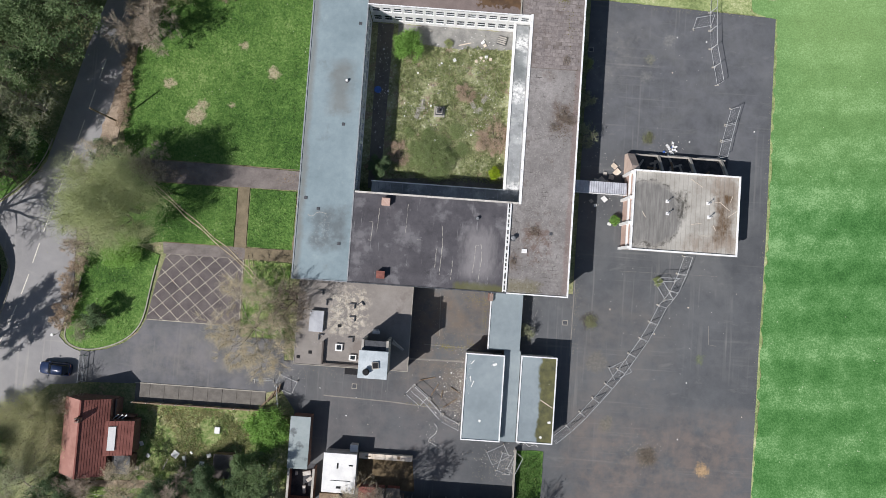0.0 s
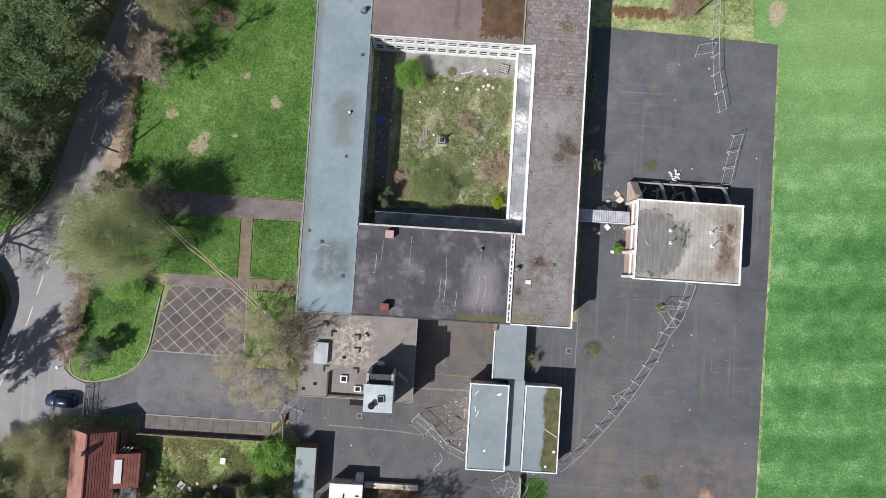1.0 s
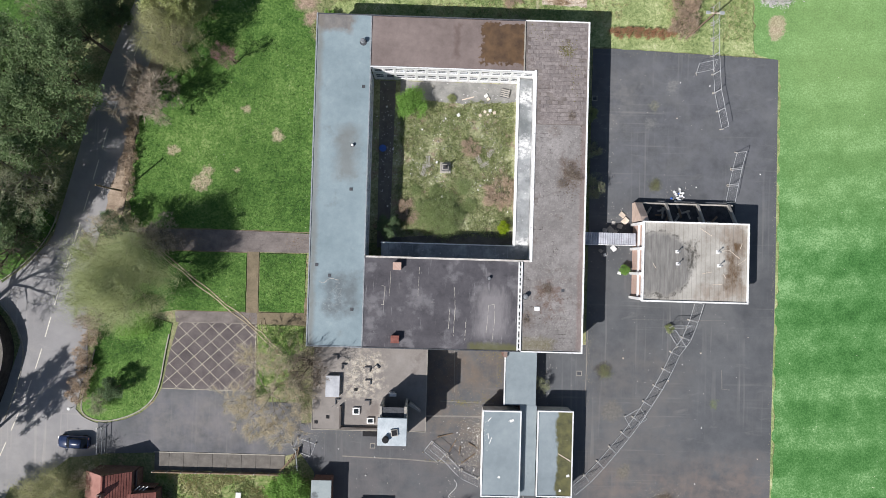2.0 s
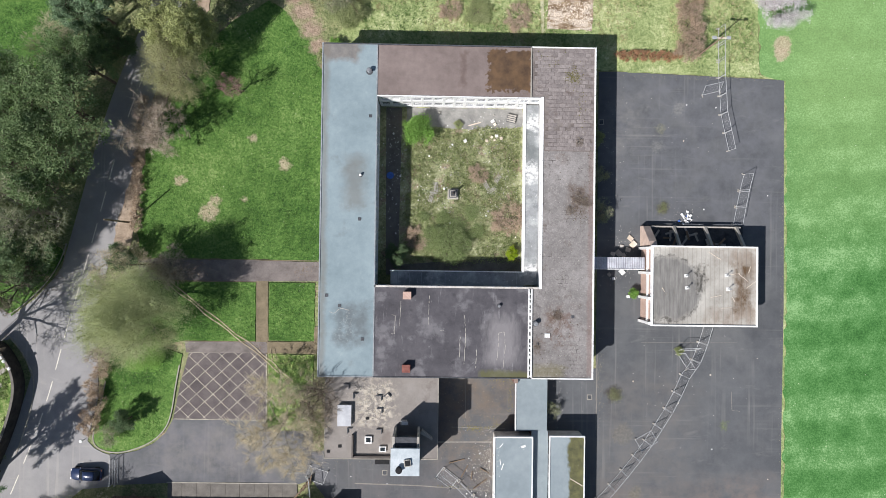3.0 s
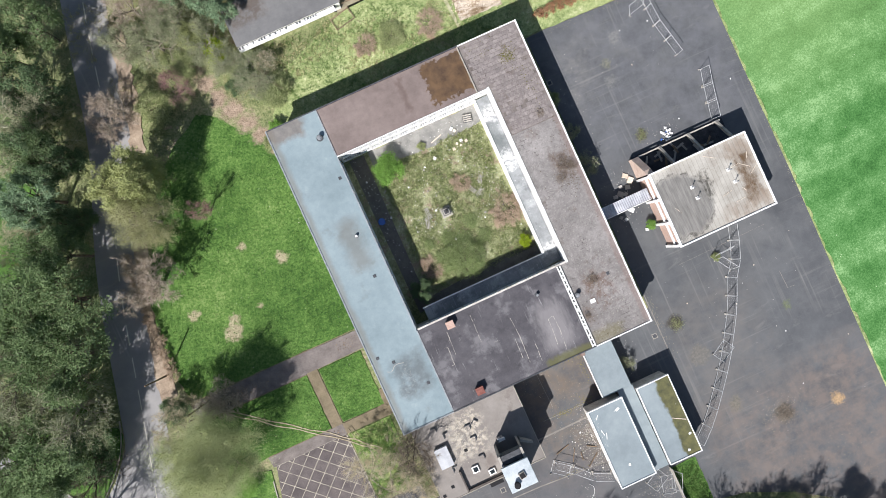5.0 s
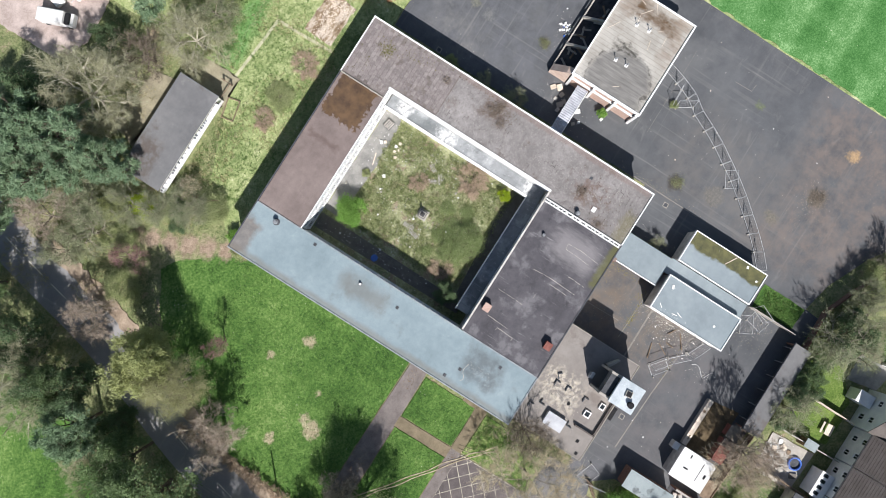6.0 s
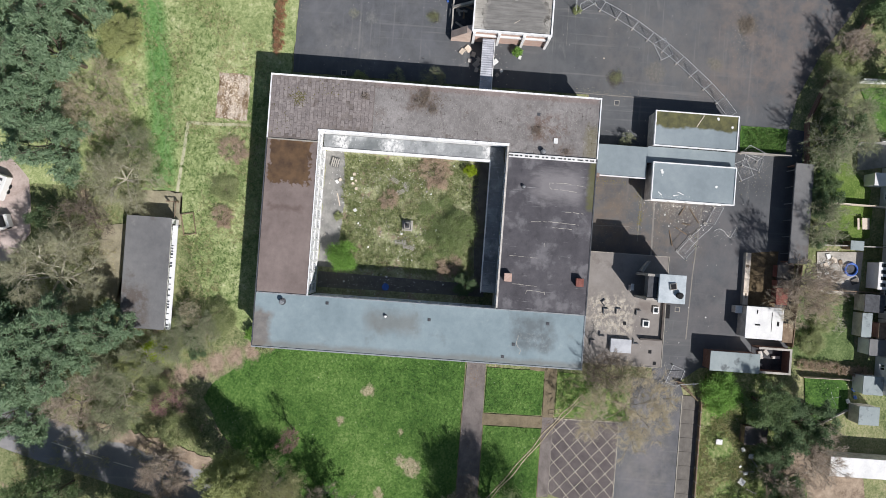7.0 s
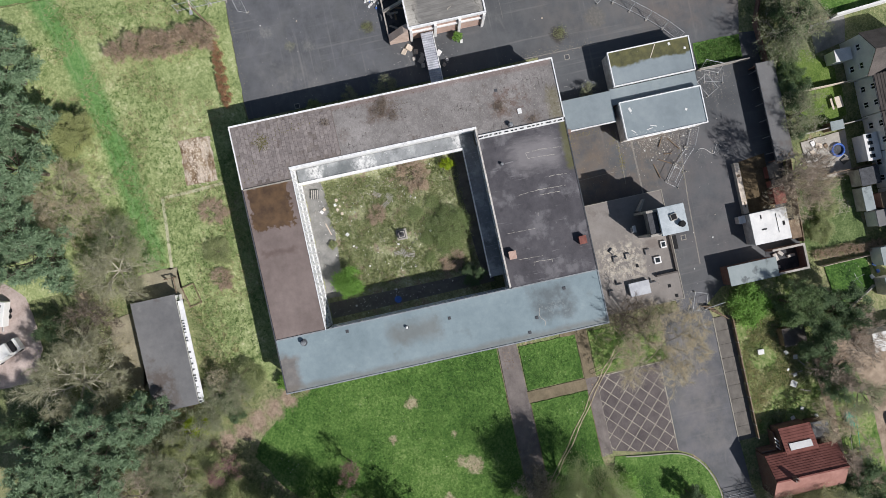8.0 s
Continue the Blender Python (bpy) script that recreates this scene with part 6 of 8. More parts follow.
plant(NORTH, NORTH_LABELS, 24,
      ("purple", -26.2, 30.2, 5.0, 2.3), ("grey_bare", -16.2, 27.8, 3.0, 3.0), ("pale_bare", -14.0, 28.6, 2.8, 1.6), ("weedbush", -14.2, 25.2, 1.6, 2.0), ("grey_bare", -20.0, 34.2, 5.0, 3.0), ("olive", -21.6, 35.6, 4.0, 1.8),
      ("grey_bare", -26.0, 36.0, 6.0, 3.6), ("bare", -27.0, 42.0, 6.0, 3.6), ("weedbush", -17.6, 29.8, 1.8, 2.0), ("grey_bare", -30.0, 37.5, 6.0, 3.0), ("weedbush", -30.4, 29.0, 2.6, 2.4))
plant(NORTH, NORTH_LABELS, 36,
      ("grey_bare", -16.8, 26.6, 2.6, 2.4), ("weedbush", -15.0, 24.2, 2.0, 1.9), ("evergreen", -17.4, 28.4, 2.2, 1.5), ("grey_bare", -18.8, 30.6, 3.4, 2.6), ("weedbush", -16.6, 29.6, 2.0, 2.0), ("evergreen", -19.0, 27.4, 1.8, 1.3), ("pine", -28.0, 48.4, 10.0, 4.2), ("weedbush", -25.0, 33.0, 2.2, 2.4), ("pine", 3.0, 62.0, 11.0, 5.0))
tree("blossom", 44.6, 26.6, 5.5, 3.4, "cherry tree in full white blossom")
tree("weedbush", 3.0, 25.4, 0.7, 1.9, "low brownish bramble in the meadow", "bush", "bush")
tree("hedge", 9.0, 24.8, 0.6, 2.0, "low brown bramble in the meadow", "bush", "bush")
tree("hedge", -0.5, 25.4, 0.7, 1.6, "dry brown bramble in the meadow", "bush", "bush")
for i in range(9):
    tree("rusty", 23.0 + i * 1.0, 19.7, 0.9, 0.75, "low rusty-brown hedge beside the playground", "hedge", "hedge", group="rusty hedge by the playground")
for i in range(7):
    tree("hedge", 32.6 + 0.2 * (i % 2), 20.2 + i * 2.0, 2.0, 1.9, "tall brown leafless hedge in the meadow", "hedge", "hedge", group="tall brown hedge")
# the courtyard
tree("fresh", -5.0, 8.4, 3.0, 1.9, "vivid green leafy shrub in the courtyard", "bush", "bush", variant=1)
tree("lime", 8.2, -8.2, 1.6, 0.8, "small lime-yellow round shrub in the courtyard", "bush", "bush")
tree("court_bush", -0.2, -7.4, 2.0, 2.4, "large grey-green bush spilling over the courtyard", "bush", "bush", variant=1)
tree("court_bush", -2.2, -6.0, 1.2, 1.8, "green leafy growth beside the courtyard bush", "bush", "bush")
tree("evergreen", -7.4, -8.6, 3.0, 1.6, "dark shrub in the courtyard's shade", "bush", "bush")
tree("hedge", 8.0, -3.6, 0.9, 2.4, "tangle of brown brambles in the courtyard", "bush", "bush")
tree("hedge", -5.2, -6.4, 0.7, 1.7, "low brown brambles in the courtyard", "bush", "bush")
tree("hedge", 3.4, 2.6, 0.6, 1.4, "low reddish brambles in the courtyard", "bush", "bush")
for x, y, r in ((2.6, -2.6, 1.0), (0.6, -4.4, 1.1), (3.4, -5.0, 0.9), (-1.4, -3.4, 0.9), (1.8, -6.2, 0.9), (-4.0, -3.2, 0.7)):
    tree("greens", x, y, 0.5, r, "green weedy clump in the courtyard", "bush", "bush", group="weedy clumps in the courtyard")
tree("weedbush", 0.6, 9.6, 0.6, 0.6, "weed growing out of the paving", "bush", "bush")
# yard weeds
tree("sparse_weed", 22.8, -27.7, 0.3, 0.9, "round olive weed growing through the asphalt", "weed", "weed")
tree("dead_weed", 31.6, -45.4, 0.3, 1.2, "dead brown plants growing through the asphalt", "weed", "weed")
tree("sparse_weed", 29.4, -1.5, 0.25, 0.8, "olive weed growing through the asphalt", "weed", "weed")
tree("weedbush", 31.7, -21.4, 0.6, 0.6, "olive weed at the fence's foot", "weed", "weed")
tree("fresh", 25.2, -13.4, 1.3, 0.65, "bright green bush against the hall's wall", "bush", "bush")
tree("grey_bare", 20.4, -2.0, 3.0, 1.6, "leafless shrub beside the school wall", "bush", "bush")
tree("grey_bare", 20.2, 2.6, 2.4, 1.2, "leafless shrub beside the school wall", "bush", "bush", variant=1)
tree("weedbush", 19.8, 8.0, 1.4, 1.0, "weedy bush beside the school wall", "bush", "bush")
tree("grey_bare", 14.0, -29.5, 1.8, 1.1, "grey leafless shrub beside the link", "bush", "bush")
tree("fresh", -16.6, 20.0, 1.6, 1.0, "green bush at the school's corner", "bush", "bush")
tree("weedbush", -18.0, 18.6, 2.0, 1.0, "green scrub at the school's corner", "bush", "bush")
for x, y, r in ((16.2, -0.9, 1.0), (15.2, -2.4, 0.7), (17.2, -1.5, 0.8), (16.2, 6.5, 0.6), (13.4, -16.2, 0.8), (10.9, -20.2, 0.5)):
    tree("dead_weed", x, y, 0.35, r, "dead brown plants rooted in the roof gravel", "weed", "weed", group="dead plants on the gravelled roof", z=ROOF + 0.12)
tree("pale_bare", -46.3, -43.0, 4.2, 1.6, "pale dry climber on the house's corner", "bush", "bush")
# the south side and gardens
SOUTH = "trees along the south boundary"
SOUTH_LABELS = {"grey_bare": "grey leafless tree on the south boundary", "olive": "yellow-green tree on the south boundary", "budding": "olive budding tree beside the house", "ivy": "ivy-covered tree on the south boundary", "evergreen": "dark evergreen over the gardens", "pale_bare": "pale leafless tree by the long shed", "bare": "brown leafless tree by the gardens", "fresh": "bright green bush by the gate", "weedbush": "rough green scrub by the gardens"}
plant(SOUTH, SOUTH_LABELS, 0,
      ("grey_bare", 15.8, -57.4, 7.0, 4.6), ("ivy", 13.0, -56.6, 4.0, 1.8), ("grey_bare", 20.2, -58.6, 6.0, 3.4), ("ivy", 9.8, -56.5, 4.0, 1.5), ("grey_bare", 4.5, -57.0, 5.5, 3.3), ("evergreen", 7.4, -56.8, 4.0, 1.8),
      ("pale_bare", -6.4, -54.0, 8.0, 3.6), ("bare", -3.9, -53.6, 10.0, 3.6), ("fresh", -19.8, -45.0, 3.6, 2.6), ("evergreen", -22.6, -53.4, 6.5, 3.2), ("evergreen", -27.0, -52.2, 5.0, 2.6), ("evergreen", -32.0, -54.0, 5.0, 2.5))
plant(SOUTH, SOUTH_LABELS, 12,
      ("ivy", -20.4, -50.0, 6.5, 3.0), ("evergreen", -22.2, -57.4, 6.0, 2.8), ("bare", -31.0, -54.2, 6.0, 3.0), ("pale_bare", -37.6, -52.6, 5.0, 3.0), ("weedbush", -12.0, -57.0, 2.0, 1.8), ("grey_bare", 23.6, -57.2, 5.0, 2.2),
      ("weedbush", 26.6, -58.2, 3.0, 2.4), ("bare", 28.8, -59.0, 5.0, 2.6), ("ivy", 33.0, -63.0, 6.0, 3.0), ("bare", 37.5, -65.5, 6.0, 3.0), ("ivy", 25.0, -65.5, 6.0, 3.2), ("budding", -50.4, -46.4, 6.0, 4.4))
plant(SOUTH, SOUTH_LABELS, 24,
      ("grey_bare", -51.5, -53.0, 7.0, 4.6), ("evergreen", -46.5, -55.5, 5.5, 3.2), ("bare", -43.5, -54.0, 5.0, 3.0), ("ivy", -57.0, -50.0, 8.0, 4.6), ("bare", -27.0, -57.5, 7.0, 3.6), ("grey_bare", -34.5, -57.0, 5.5, 3.0),
      ("weedbush", -9.0, -58.6, 1.6, 1.8), ("evergreen", 16.6, -57.6, 5.4, 2.6), ("evergreen", 11.4, -56.0, 3.2, 1.3), ("evergreen", 8.8, -56.3, 4.0, 1.7), ("evergreen", 6.0, -56.3, 3.4, 1.7), ("evergreen", 2.4, -56.2, 3.4, 1.5), ("evergreen", 19.4, -57.0, 4.0, 1.8))


# ---- ground cover ----
def tufts(name, label, region, count, h, mat, seed, z=0.05, keep=None, lean=0.5, w=0.05):
    rng = np.random.default_rng(seed)
    x0, x1, y0, y1 = region
    p = np.stack([rng.uniform(x0, x1, count), rng.uniform(y0, y1, count), np.full(count, z)], 1)
    if keep:
        p = p[[keep(a, b) for a, b, _ in p]]
    k = np.repeat(np.arange(len(p)), 6)
    base = p[k] + rng.normal(size=(len(k), 3)) * np.array([0.12, 0.12, 0])
    ways = np.stack([rng.normal(size=len(k)) * lean, rng.normal(size=len(k)) * lean, np.full(len(k), 0.8)], 1)
    clump = 0.6 + 0.8 * rng.random(len(p))
    ob = blades(name, base, ways, h * clump[k] * rng.uniform(0.6, 1.3, len(k)), np.full(len(k), w) * rng.uniform(0.6, 1.4, len(k)), mat, None, rng=rng)
    return tagged(ob, label, "plants", kind="stuff")


def patchy(scale, cut, seed):
    return lambda x, y: noise.noise(Vector((x * scale, y * scale, seed * 3.1))) > cut


tufts("courtyard_weeds", "tangled pale green courtyard weeds", (-6.6, 9.3, -9.4, 9.4), 5200, 0.42, L_WEED, 1, keep=patchy(0.35, -0.25, 1), lean=0.8, w=0.06)
tufts("courtyard_greens", "green weeds in the courtyard", (-6.4, 9.2, -9.4, 8.4), 1900, 0.36, L_COURTGREEN, 2, keep=patchy(0.5, 0.05, 2), lean=0.8, w=0.07)
in_meadow = lambda x, y: y > 19.0 and x > -13 and not (12.8 < x < 19.3 and 23.2 < y < 27.8) and not (y > 31 and x < 2.5)
tufts("meadow_tufts", "pale tufts of rough meadow grass", (-13, 42, 19, 45), 9000, 0.34, L_STRAW, 3, keep=lambda x, y: in_meadow(x, y) and patchy(0.22, -0.05, 3)(x, y), lean=0.8, w=0.06)
tufts("meadow_greens", "green tufts of meadow grass", (-13, 42, 19, 45), 8000, 0.30, L_GRASSBLADE, 4, keep=lambda x, y: in_meadow(x, y) and patchy(0.16, -0.1, 7)(x, y), lean=0.8, w=0.06)
tufts("garden_growth", "straw-coloured growth in the house garden", (-37, -21.2, -50.5, -43.2), 2600, 0.35, L_STRAW, 5, keep=patchy(0.25, -0.1, 5), lean=0.8, w=0.06)
tufts("garden_greens", "tall green weeds in the house garden", (-37.6, -19.5, -51.5, -43.0), 1900, 0.32, L_WEED, 15, keep=patchy(0.45, -0.05, 15), lean=0.9, w=0.12)
tufts("corner_greens", "rough green growth in the corner garden", (-70, -60.6, -38, -23.0), 1500, 0.4, L_COURTGREEN, 16, z=0.06, keep=patchy(0.4, -0.1, 16), lean=0.9, w=0.11)
in_lawn = lambda x, y: (-42 < x < -17.6 and -9 < y < 17 and not (x < -38 and y > 7)) or (-36 < x < -27.2 and -20.5 < y < -12.8) or (-25 < x < -19 and -20.4 < y < -12.8) or (-24.8 < x < -19.1 and -32.5 < y < -22.8) or (-47.5 < x < -39 and -34 < y < -24 and x + 36 < (y + 22) * 0.35)
tufts("lawn_grass", "short tufts of lawn grass", (-48, -17.6, -35, 17), 16000, 0.11, L_GRASSBLADE, 7, z=0.035, keep=in_lawn, lean=1.0, w=0.06)
tufts("weed_bed_growth", "lush green weeds in the bed", (13.9, 17.3, -52, -46), 500, 0.25, L_GRASSBLADE, 8, lean=0.8, w=0.08)
tufts("verge_growth", "dry scrubby growth on the waste ground", (-40, 0, 19, 52), 7000, 0.5, L_STRAW, 9, z=-0.05, keep=lambda x, y: (x < -14 and y > 24 + (x + 14) * -0.2 or y > 40) and not (x < -36.5 and y < 40) and patchy(0.2, 0.0, 11)(x, y), lean=0.9, w=0.06)
# ---- outbuildings, houses and walls ----
def flat_shed(x0, x1, y0, y1, h, label, roof, wall, category="shed", over=0.12, name="shed"):
    t = thing(name, label, category)
    part("wall", boxes((x0, x1, y0, y0 + 0.15, 0, h), (x0, x1, y1 - 0.15, y1, 0, h), (x0, x0 + 0.15, y0 + 0.15, y1 - 0.15, 0, h), (x1 - 0.15, x1, y0 + 0.15, y1 - 0.15, 0, h)), wall, t)
    part("roof", boxes((x0 - over, x1 + over, y0 - over, y1 + over, h, h + 0.12), bevel=0.02), roof, t)
    return t


# the long shed north of the school
shed = thing("long_hut", "long grey felt-roofed hut with a white glazed side", "hut")
facade(shed, (-1.55, 31.7), (-1.55, 37.4), 0, 2.6, [], 1, thick=0.15, mat=M_WHITE)
facade(shed, (-16.4, 31.7), (-1.7, 31.7), 0, 2.45, [(0.9, 2.1)], 1.2, thick=0.15, gap=0.2, mull=2, mat=M_WHITE)
facade(shed, (-1.7, 37.4), (-16.4, 37.4), 0, 2.6, [(1.2, 2.1)], 2.4, thick=0.15, mat=M_WHITE)
facade(shed, (-16.4, 37.25), (-16.4, 31.85), 0, 2.6, [], 1, thick=0.15, mat=M_WHITE)
part("roof", boxes((-16.55, -1.4, 31.55, 37.6, 2.62, 2.76), bevel=0.02), M_SHEDFELT, shed)
part("canopy", boxes((-16.5, -2.4, 30.85, 31.54, 2.2, 2.28)), M_WHITEMETAL, shed, "white slatted canopy")
rnd = random.Random(3)
for i in range(34):
    if rnd.random() < 0.55:
        part("slat", boxes((-16.4 + i * 0.4, -16.4 + i * 0.4 + rnd.uniform(0.1, 0.26), 31.24, 31.5, 2.281, 2.33)), M_DARKTRIM, shed)
t = thing("fallen_pergola", "collapsed brown timber pergola beside the hut", "pergola", pose(-0.6, 30.6, 0.05, 0, 0, 12))
part("frame", boxes((-0.06, 0.06, -0.9, 0.9, 0.1, 0.2), (-2.9, 0.06, -0.9, -0.78, 0, 0.1), (-2.9, 0.06, 0.78, 0.9, 0, 0.1), (-2.96, -2.84, -0.9, 0.9, 0.1, 0.2)), M_WOOD, t)
t = thing("timber_porch", "brown timber porch posts at the hut's end", "porch", pose(0, 0, 0))
part("rail", boxes((-1.3, 0.9, 31.9, 32.0, 0.9, 1.0), (0.85, 0.95, 31.9, 33.2, 0.9, 1.0)), M_WOOD, t)
part("post", boxes((0.82, 0.98, 31.85, 32.05, 0, 1.0)), M_WOOD, t)
part("post", boxes((0.82, 0.98, 33.1, 33.3, 0, 1.0)), M_WOOD, t)

# long open bicycle shed on the south boundary
t = thing("bicycle_shed", "long lean-to shed with a grey felt roof", "shed")
part("roof", boxes((-1.3, 12.4, -54.9, -52.4, 2.45, 2.57)), M_SHEDFELT, t)
part("wall", boxes((-1.2, 12.3, -54.85, -54.7, 0, 2.45), (-1.2, -1.05, -54.7, -52.6, 0, 2.45), (12.15, 12.3, -54.7, -52.6, 0, 2.45)), M_REDBRICK, t)
for i in range(6):
    part("post", boxes((0.0 + i * 2.3, 0.1 + i * 2.3, -52.6, -52.5, 0, 2.45)), M_STEEL, t)
part("fascia", boxes((-1.35, 12.45, -52.4, -52.3, 2.35, 2.62)), M_DARKTRIM, t)
for i, (x, w) in enumerate(((-2.5, 1.6), (-5.95, 2.1), (-4.2, 0.9))):
    flat_shed(x - w / 2, x + w / 2, -53.0, -51.6, 1.4 + 0.1 * i, "small rust-brown lean-to store", (M_SLAB, M_RUST, M_SLATE)[i], M_RUST, "store", name="store")
flat_shed(-11.8, -7.65, -52.05, -47.15, 2.55, "square hut with a bright white roof", M_WHITE, M_DIRTYWHITE, "hut", name="white_roofed_hut")
t = thing("roof_scraps", "dark scraps and a fallen branch on the white roof", "debris", pose(0, 0, 2.67))
for b in ((-10.1, -9.9, -49.0, -48.3, 0.0, 0.05), (-8.5, -8.0, -48.6, -48.45, 0, 0.05), (-10.8, -8.2, -50.6, -50.55, 0.0, 0.05), (-10.0, -9.4, -51.6, -51.3, 0, 0.05)):
    part("strip", boxes(b), M_BLACK, t)
flat_shed(-8.65, -7.7, -47.05, -46.2, 1.2, "small white meter box with a white lid", M_WHITE, M_DIRTYWHITE, "cabinet", 0.05, "meter_box")
flat_shed(-12.1, -9.7, -53.9, -52.7, 1.8, "narrow brown timber store beside the hut", M_WOOD, M_WOOD, "store", name="store")
t = thing("boarded_wall", "row of pale boards on a low wall", "low wall")
part("wall", boxes((-7.5, -0.25, -47.95, -47.35, 0, 0.8)), M_CONC, t)
for i in range(4):
    part("board", boxes((-7.48 + i * 1.81, -7.48 + i * 1.81 + 1.78, -48.0, -47.3, 0.8, 0.86 + 0.006 * i)), M_PALEWOOD, t)
part("strap", boxes((-6.6, -5.9, -47.75, -47.6, 0.87, 0.9), (-2.3, -1.9, -47.8, -47.4, 0.88, 0.91)), M_WOOD, t)
flat_shed(-10.0, -8.2, -36.6, -35.66, 2.4, "low black-roofed bunker against the kitchen", M_BLACK, M_REDBRICK, "bunker", 0.04, "bunker")
# grey hut and roofless enclosure
flat_shed(-16.55, -14.1, -49.3, -42.7, 2.5, "narrow hut with a patchy pale grey roof", M_GREYHUT, M_REDBRICK, "hut", name="grey_hut")
t = thing("roofless_store", "roofless brick store full of rubbish", "ruined store")
part("wall", boxes((-16.6, -16.4, -54.0, -49.45, 0, 2.0), (-13.3, -13.1, -54.0, -49.45, 0, 2.0), (-16.4, -13.3, -54.0, -53.8, 0, 2.0)), M_REDBRICK, t)
part("coping", boxes((-16.65, -16.35, -54.05, -49.45, 2.0, 2.08), (-13.35, -13.05, -54.05, -49.45, 2.0, 2.08), (-16.35, -13.35, -54.05, -53.75, 2.0, 2.08)), M_CONC, t)
part("floor", boxes((-16.4, -13.3, -53.8, -49.45, 0, 0.05)), M_DARKFLOOR, t)
for x, y, w, d, a in ((-14.4, -50.6, 1.1, 0.6, 12), (-15.8, -50.7, 0.35, 0.5, 0), (-14.6, -52.8, 0.4, 1.1, 4), (-14.0, -51.4, 0.8, 0.5, 40)):
    u = thing("rubbish", "white sheet of rubbish in the roofless store", "rubbish", pose(x, y, 0.05, 4, 5, a))
    part("sheet", boxes((-w / 2, w / 2, -d / 2, d / 2, 0, 0.35), bevel=0.04), M_DIRTYWHITE, u)

# brick house with a red tiled roof
house = thing("house", "brick house with a red tiled gable roof", "house", pose(-0.85, -0.6, 0))
EA, RI = 3.0, 5.0
x0, x1, y0, y1, xr = -45.35, -39.35, -51.3, -41.3, -42.25
part("wall", boxes((x0 + 0.25, x1 - 0.25, y0 + 0.2, y0 + 0.45, 0, EA), (x0 + 0.25, x1 - 0.25, y1 - 0.45, y1 - 0.2, 0, EA), (x0 + 0.25, x0 + 0.5, y0 + 0.45, y1 - 0.45, 0, EA), (x1 - 0.5, x1 - 0.25, y0 + 0.45, y1 - 0.45, 0, EA)), M_REDBRICK, house)
for yy in (y0 + 0.2, y1 - 0.45):
    bm = bmesh.new()
    a = [bm.verts.new(v) for v in ((x0 + 0.25, yy, EA), (x1 - 0.25, yy, EA), (xr, yy, RI - 0.1))]
    b = [bm.verts.new((v.co.x, yy + 0.25, v.co.z)) for v in a]
    bm.faces.new(a)
    bm.faces.new(b[::-1])
    for i in range(3):
        bm.faces.new((a[i], b[i], b[(i + 1) % 3], a[(i + 1) % 3]))
    bmesh.ops.recalc_face_normals(bm, faces=bm.faces[:])
    part("gable", bm, M_REDBRICK, house)


def slope(parent, xa, za, xb, zb, ya, yb, mat, label="", courses=22, thick=0.1, name="roof", relief=0.05):
    """A tiled roof plane from the eaves (xa, za) to the ridge (xb, zb): a slab, and lapped courses on it as pieces."""
    def strip(f0, f1, lo, hi0, hi1):
        bm = bmesh.new()
        p, q = [(xa + (xb - xa) * f, za + (zb - za) * f) for f in (f0, f1)]
        vs = [[bm.verts.new((p[0], y, p[1] + lo)), bm.verts.new((p[0], y, p[1] + hi0)), bm.verts.new((q[0], y, q[1] + hi1)), bm.verts.new((q[0], y, q[1] + lo))] for y in (ya, yb)]
        bm.faces.new(vs[0])
        bm.faces.new(vs[1][::-1])
        for j in range(4):
            bm.faces.new((vs[0][j], vs[1][j], vs[1][(j + 1) % 4], vs[0][(j + 1) % 4]))
        bmesh.ops.recalc_face_normals(bm, faces=bm.faces[:])
        return bm

    slab = part(name, strip(0, 1, -thick, -0.004, -0.004), mat, parent, label)
    for i in range(courses):
        part("tile_course", strip(i / courses, (i + 1) / courses, 0.0, relief, 0.01), mat, slab)
    return slab


slope(house, x0, EA, xr, RI, y0, y1, M_TILEPALE, "sun-bleached red tiles", 20, relief=0.02)
slope(house, x1, EA, xr, RI, y0, y1, M_TILE, "dark red tiles with a ribbed texture", 11, relief=0.045)
part("ridge", boxes((xr - 0.12, xr + 0.12, y0, y1, RI - 0.02, RI + 0.1), bevel=0.03), M_TILE, house)
part("chimney", boxes((-42.55, -41.95, -44.0, -43.45, 4.6, 5.7), bevel=0.02), M_REDBRICK, house)
part("chimney_pot", cylinder(bmesh.new(), -42.25, -43.72, 5.7, 6.0, 0.14, 0.11, 10), M_RUST, house)
part("extension_wall", boxes((-39.74, -36.5, -48.4, -48.2, 0, 2.5), (-39.74, -36.5, -44.4, -44.2, 0, 2.5), (-36.7, -36.5, -48.2, -44.4, 0, 2.4)), M_REDBRICK, house)
slope(house, -36.3, 2.5, -39.6, 3.5, -48.6, -44.1, M_TILE, "dark red tiles of the extension", 9, relief=0.04)
t = part("skylight", boxes((-0.45, 0.45, -1.55, 1.55, 0, 0.06)), M_WHITE, house, "long white skylight")
t.matrix_local = pose(-38.75, -46.35, 3.34, 0, 17, 0)
for i in range(3):
    part("lattice_bar", boxes((-0.06, 0.06, -0.5, 0.5, 0, 0.05)), M_WHITE, house, "white lattice bar").matrix_local = pose(-38.9 + 0.55 * i, -43.7, 2.3, 12, 0, -50)
part("yard_wall", boxes((-39.3, -37.0, -43.9, -43.75, 0, 1.6), (-39.4, -39.2, -43.7, -41.6, 0, 1.8)), M_REDBRICK, house)
part("outhouse_roof", boxes((-39.0, -36.6, -51.2, -48.8, 2.1, 2.2)), M_SHEDFELT, house)
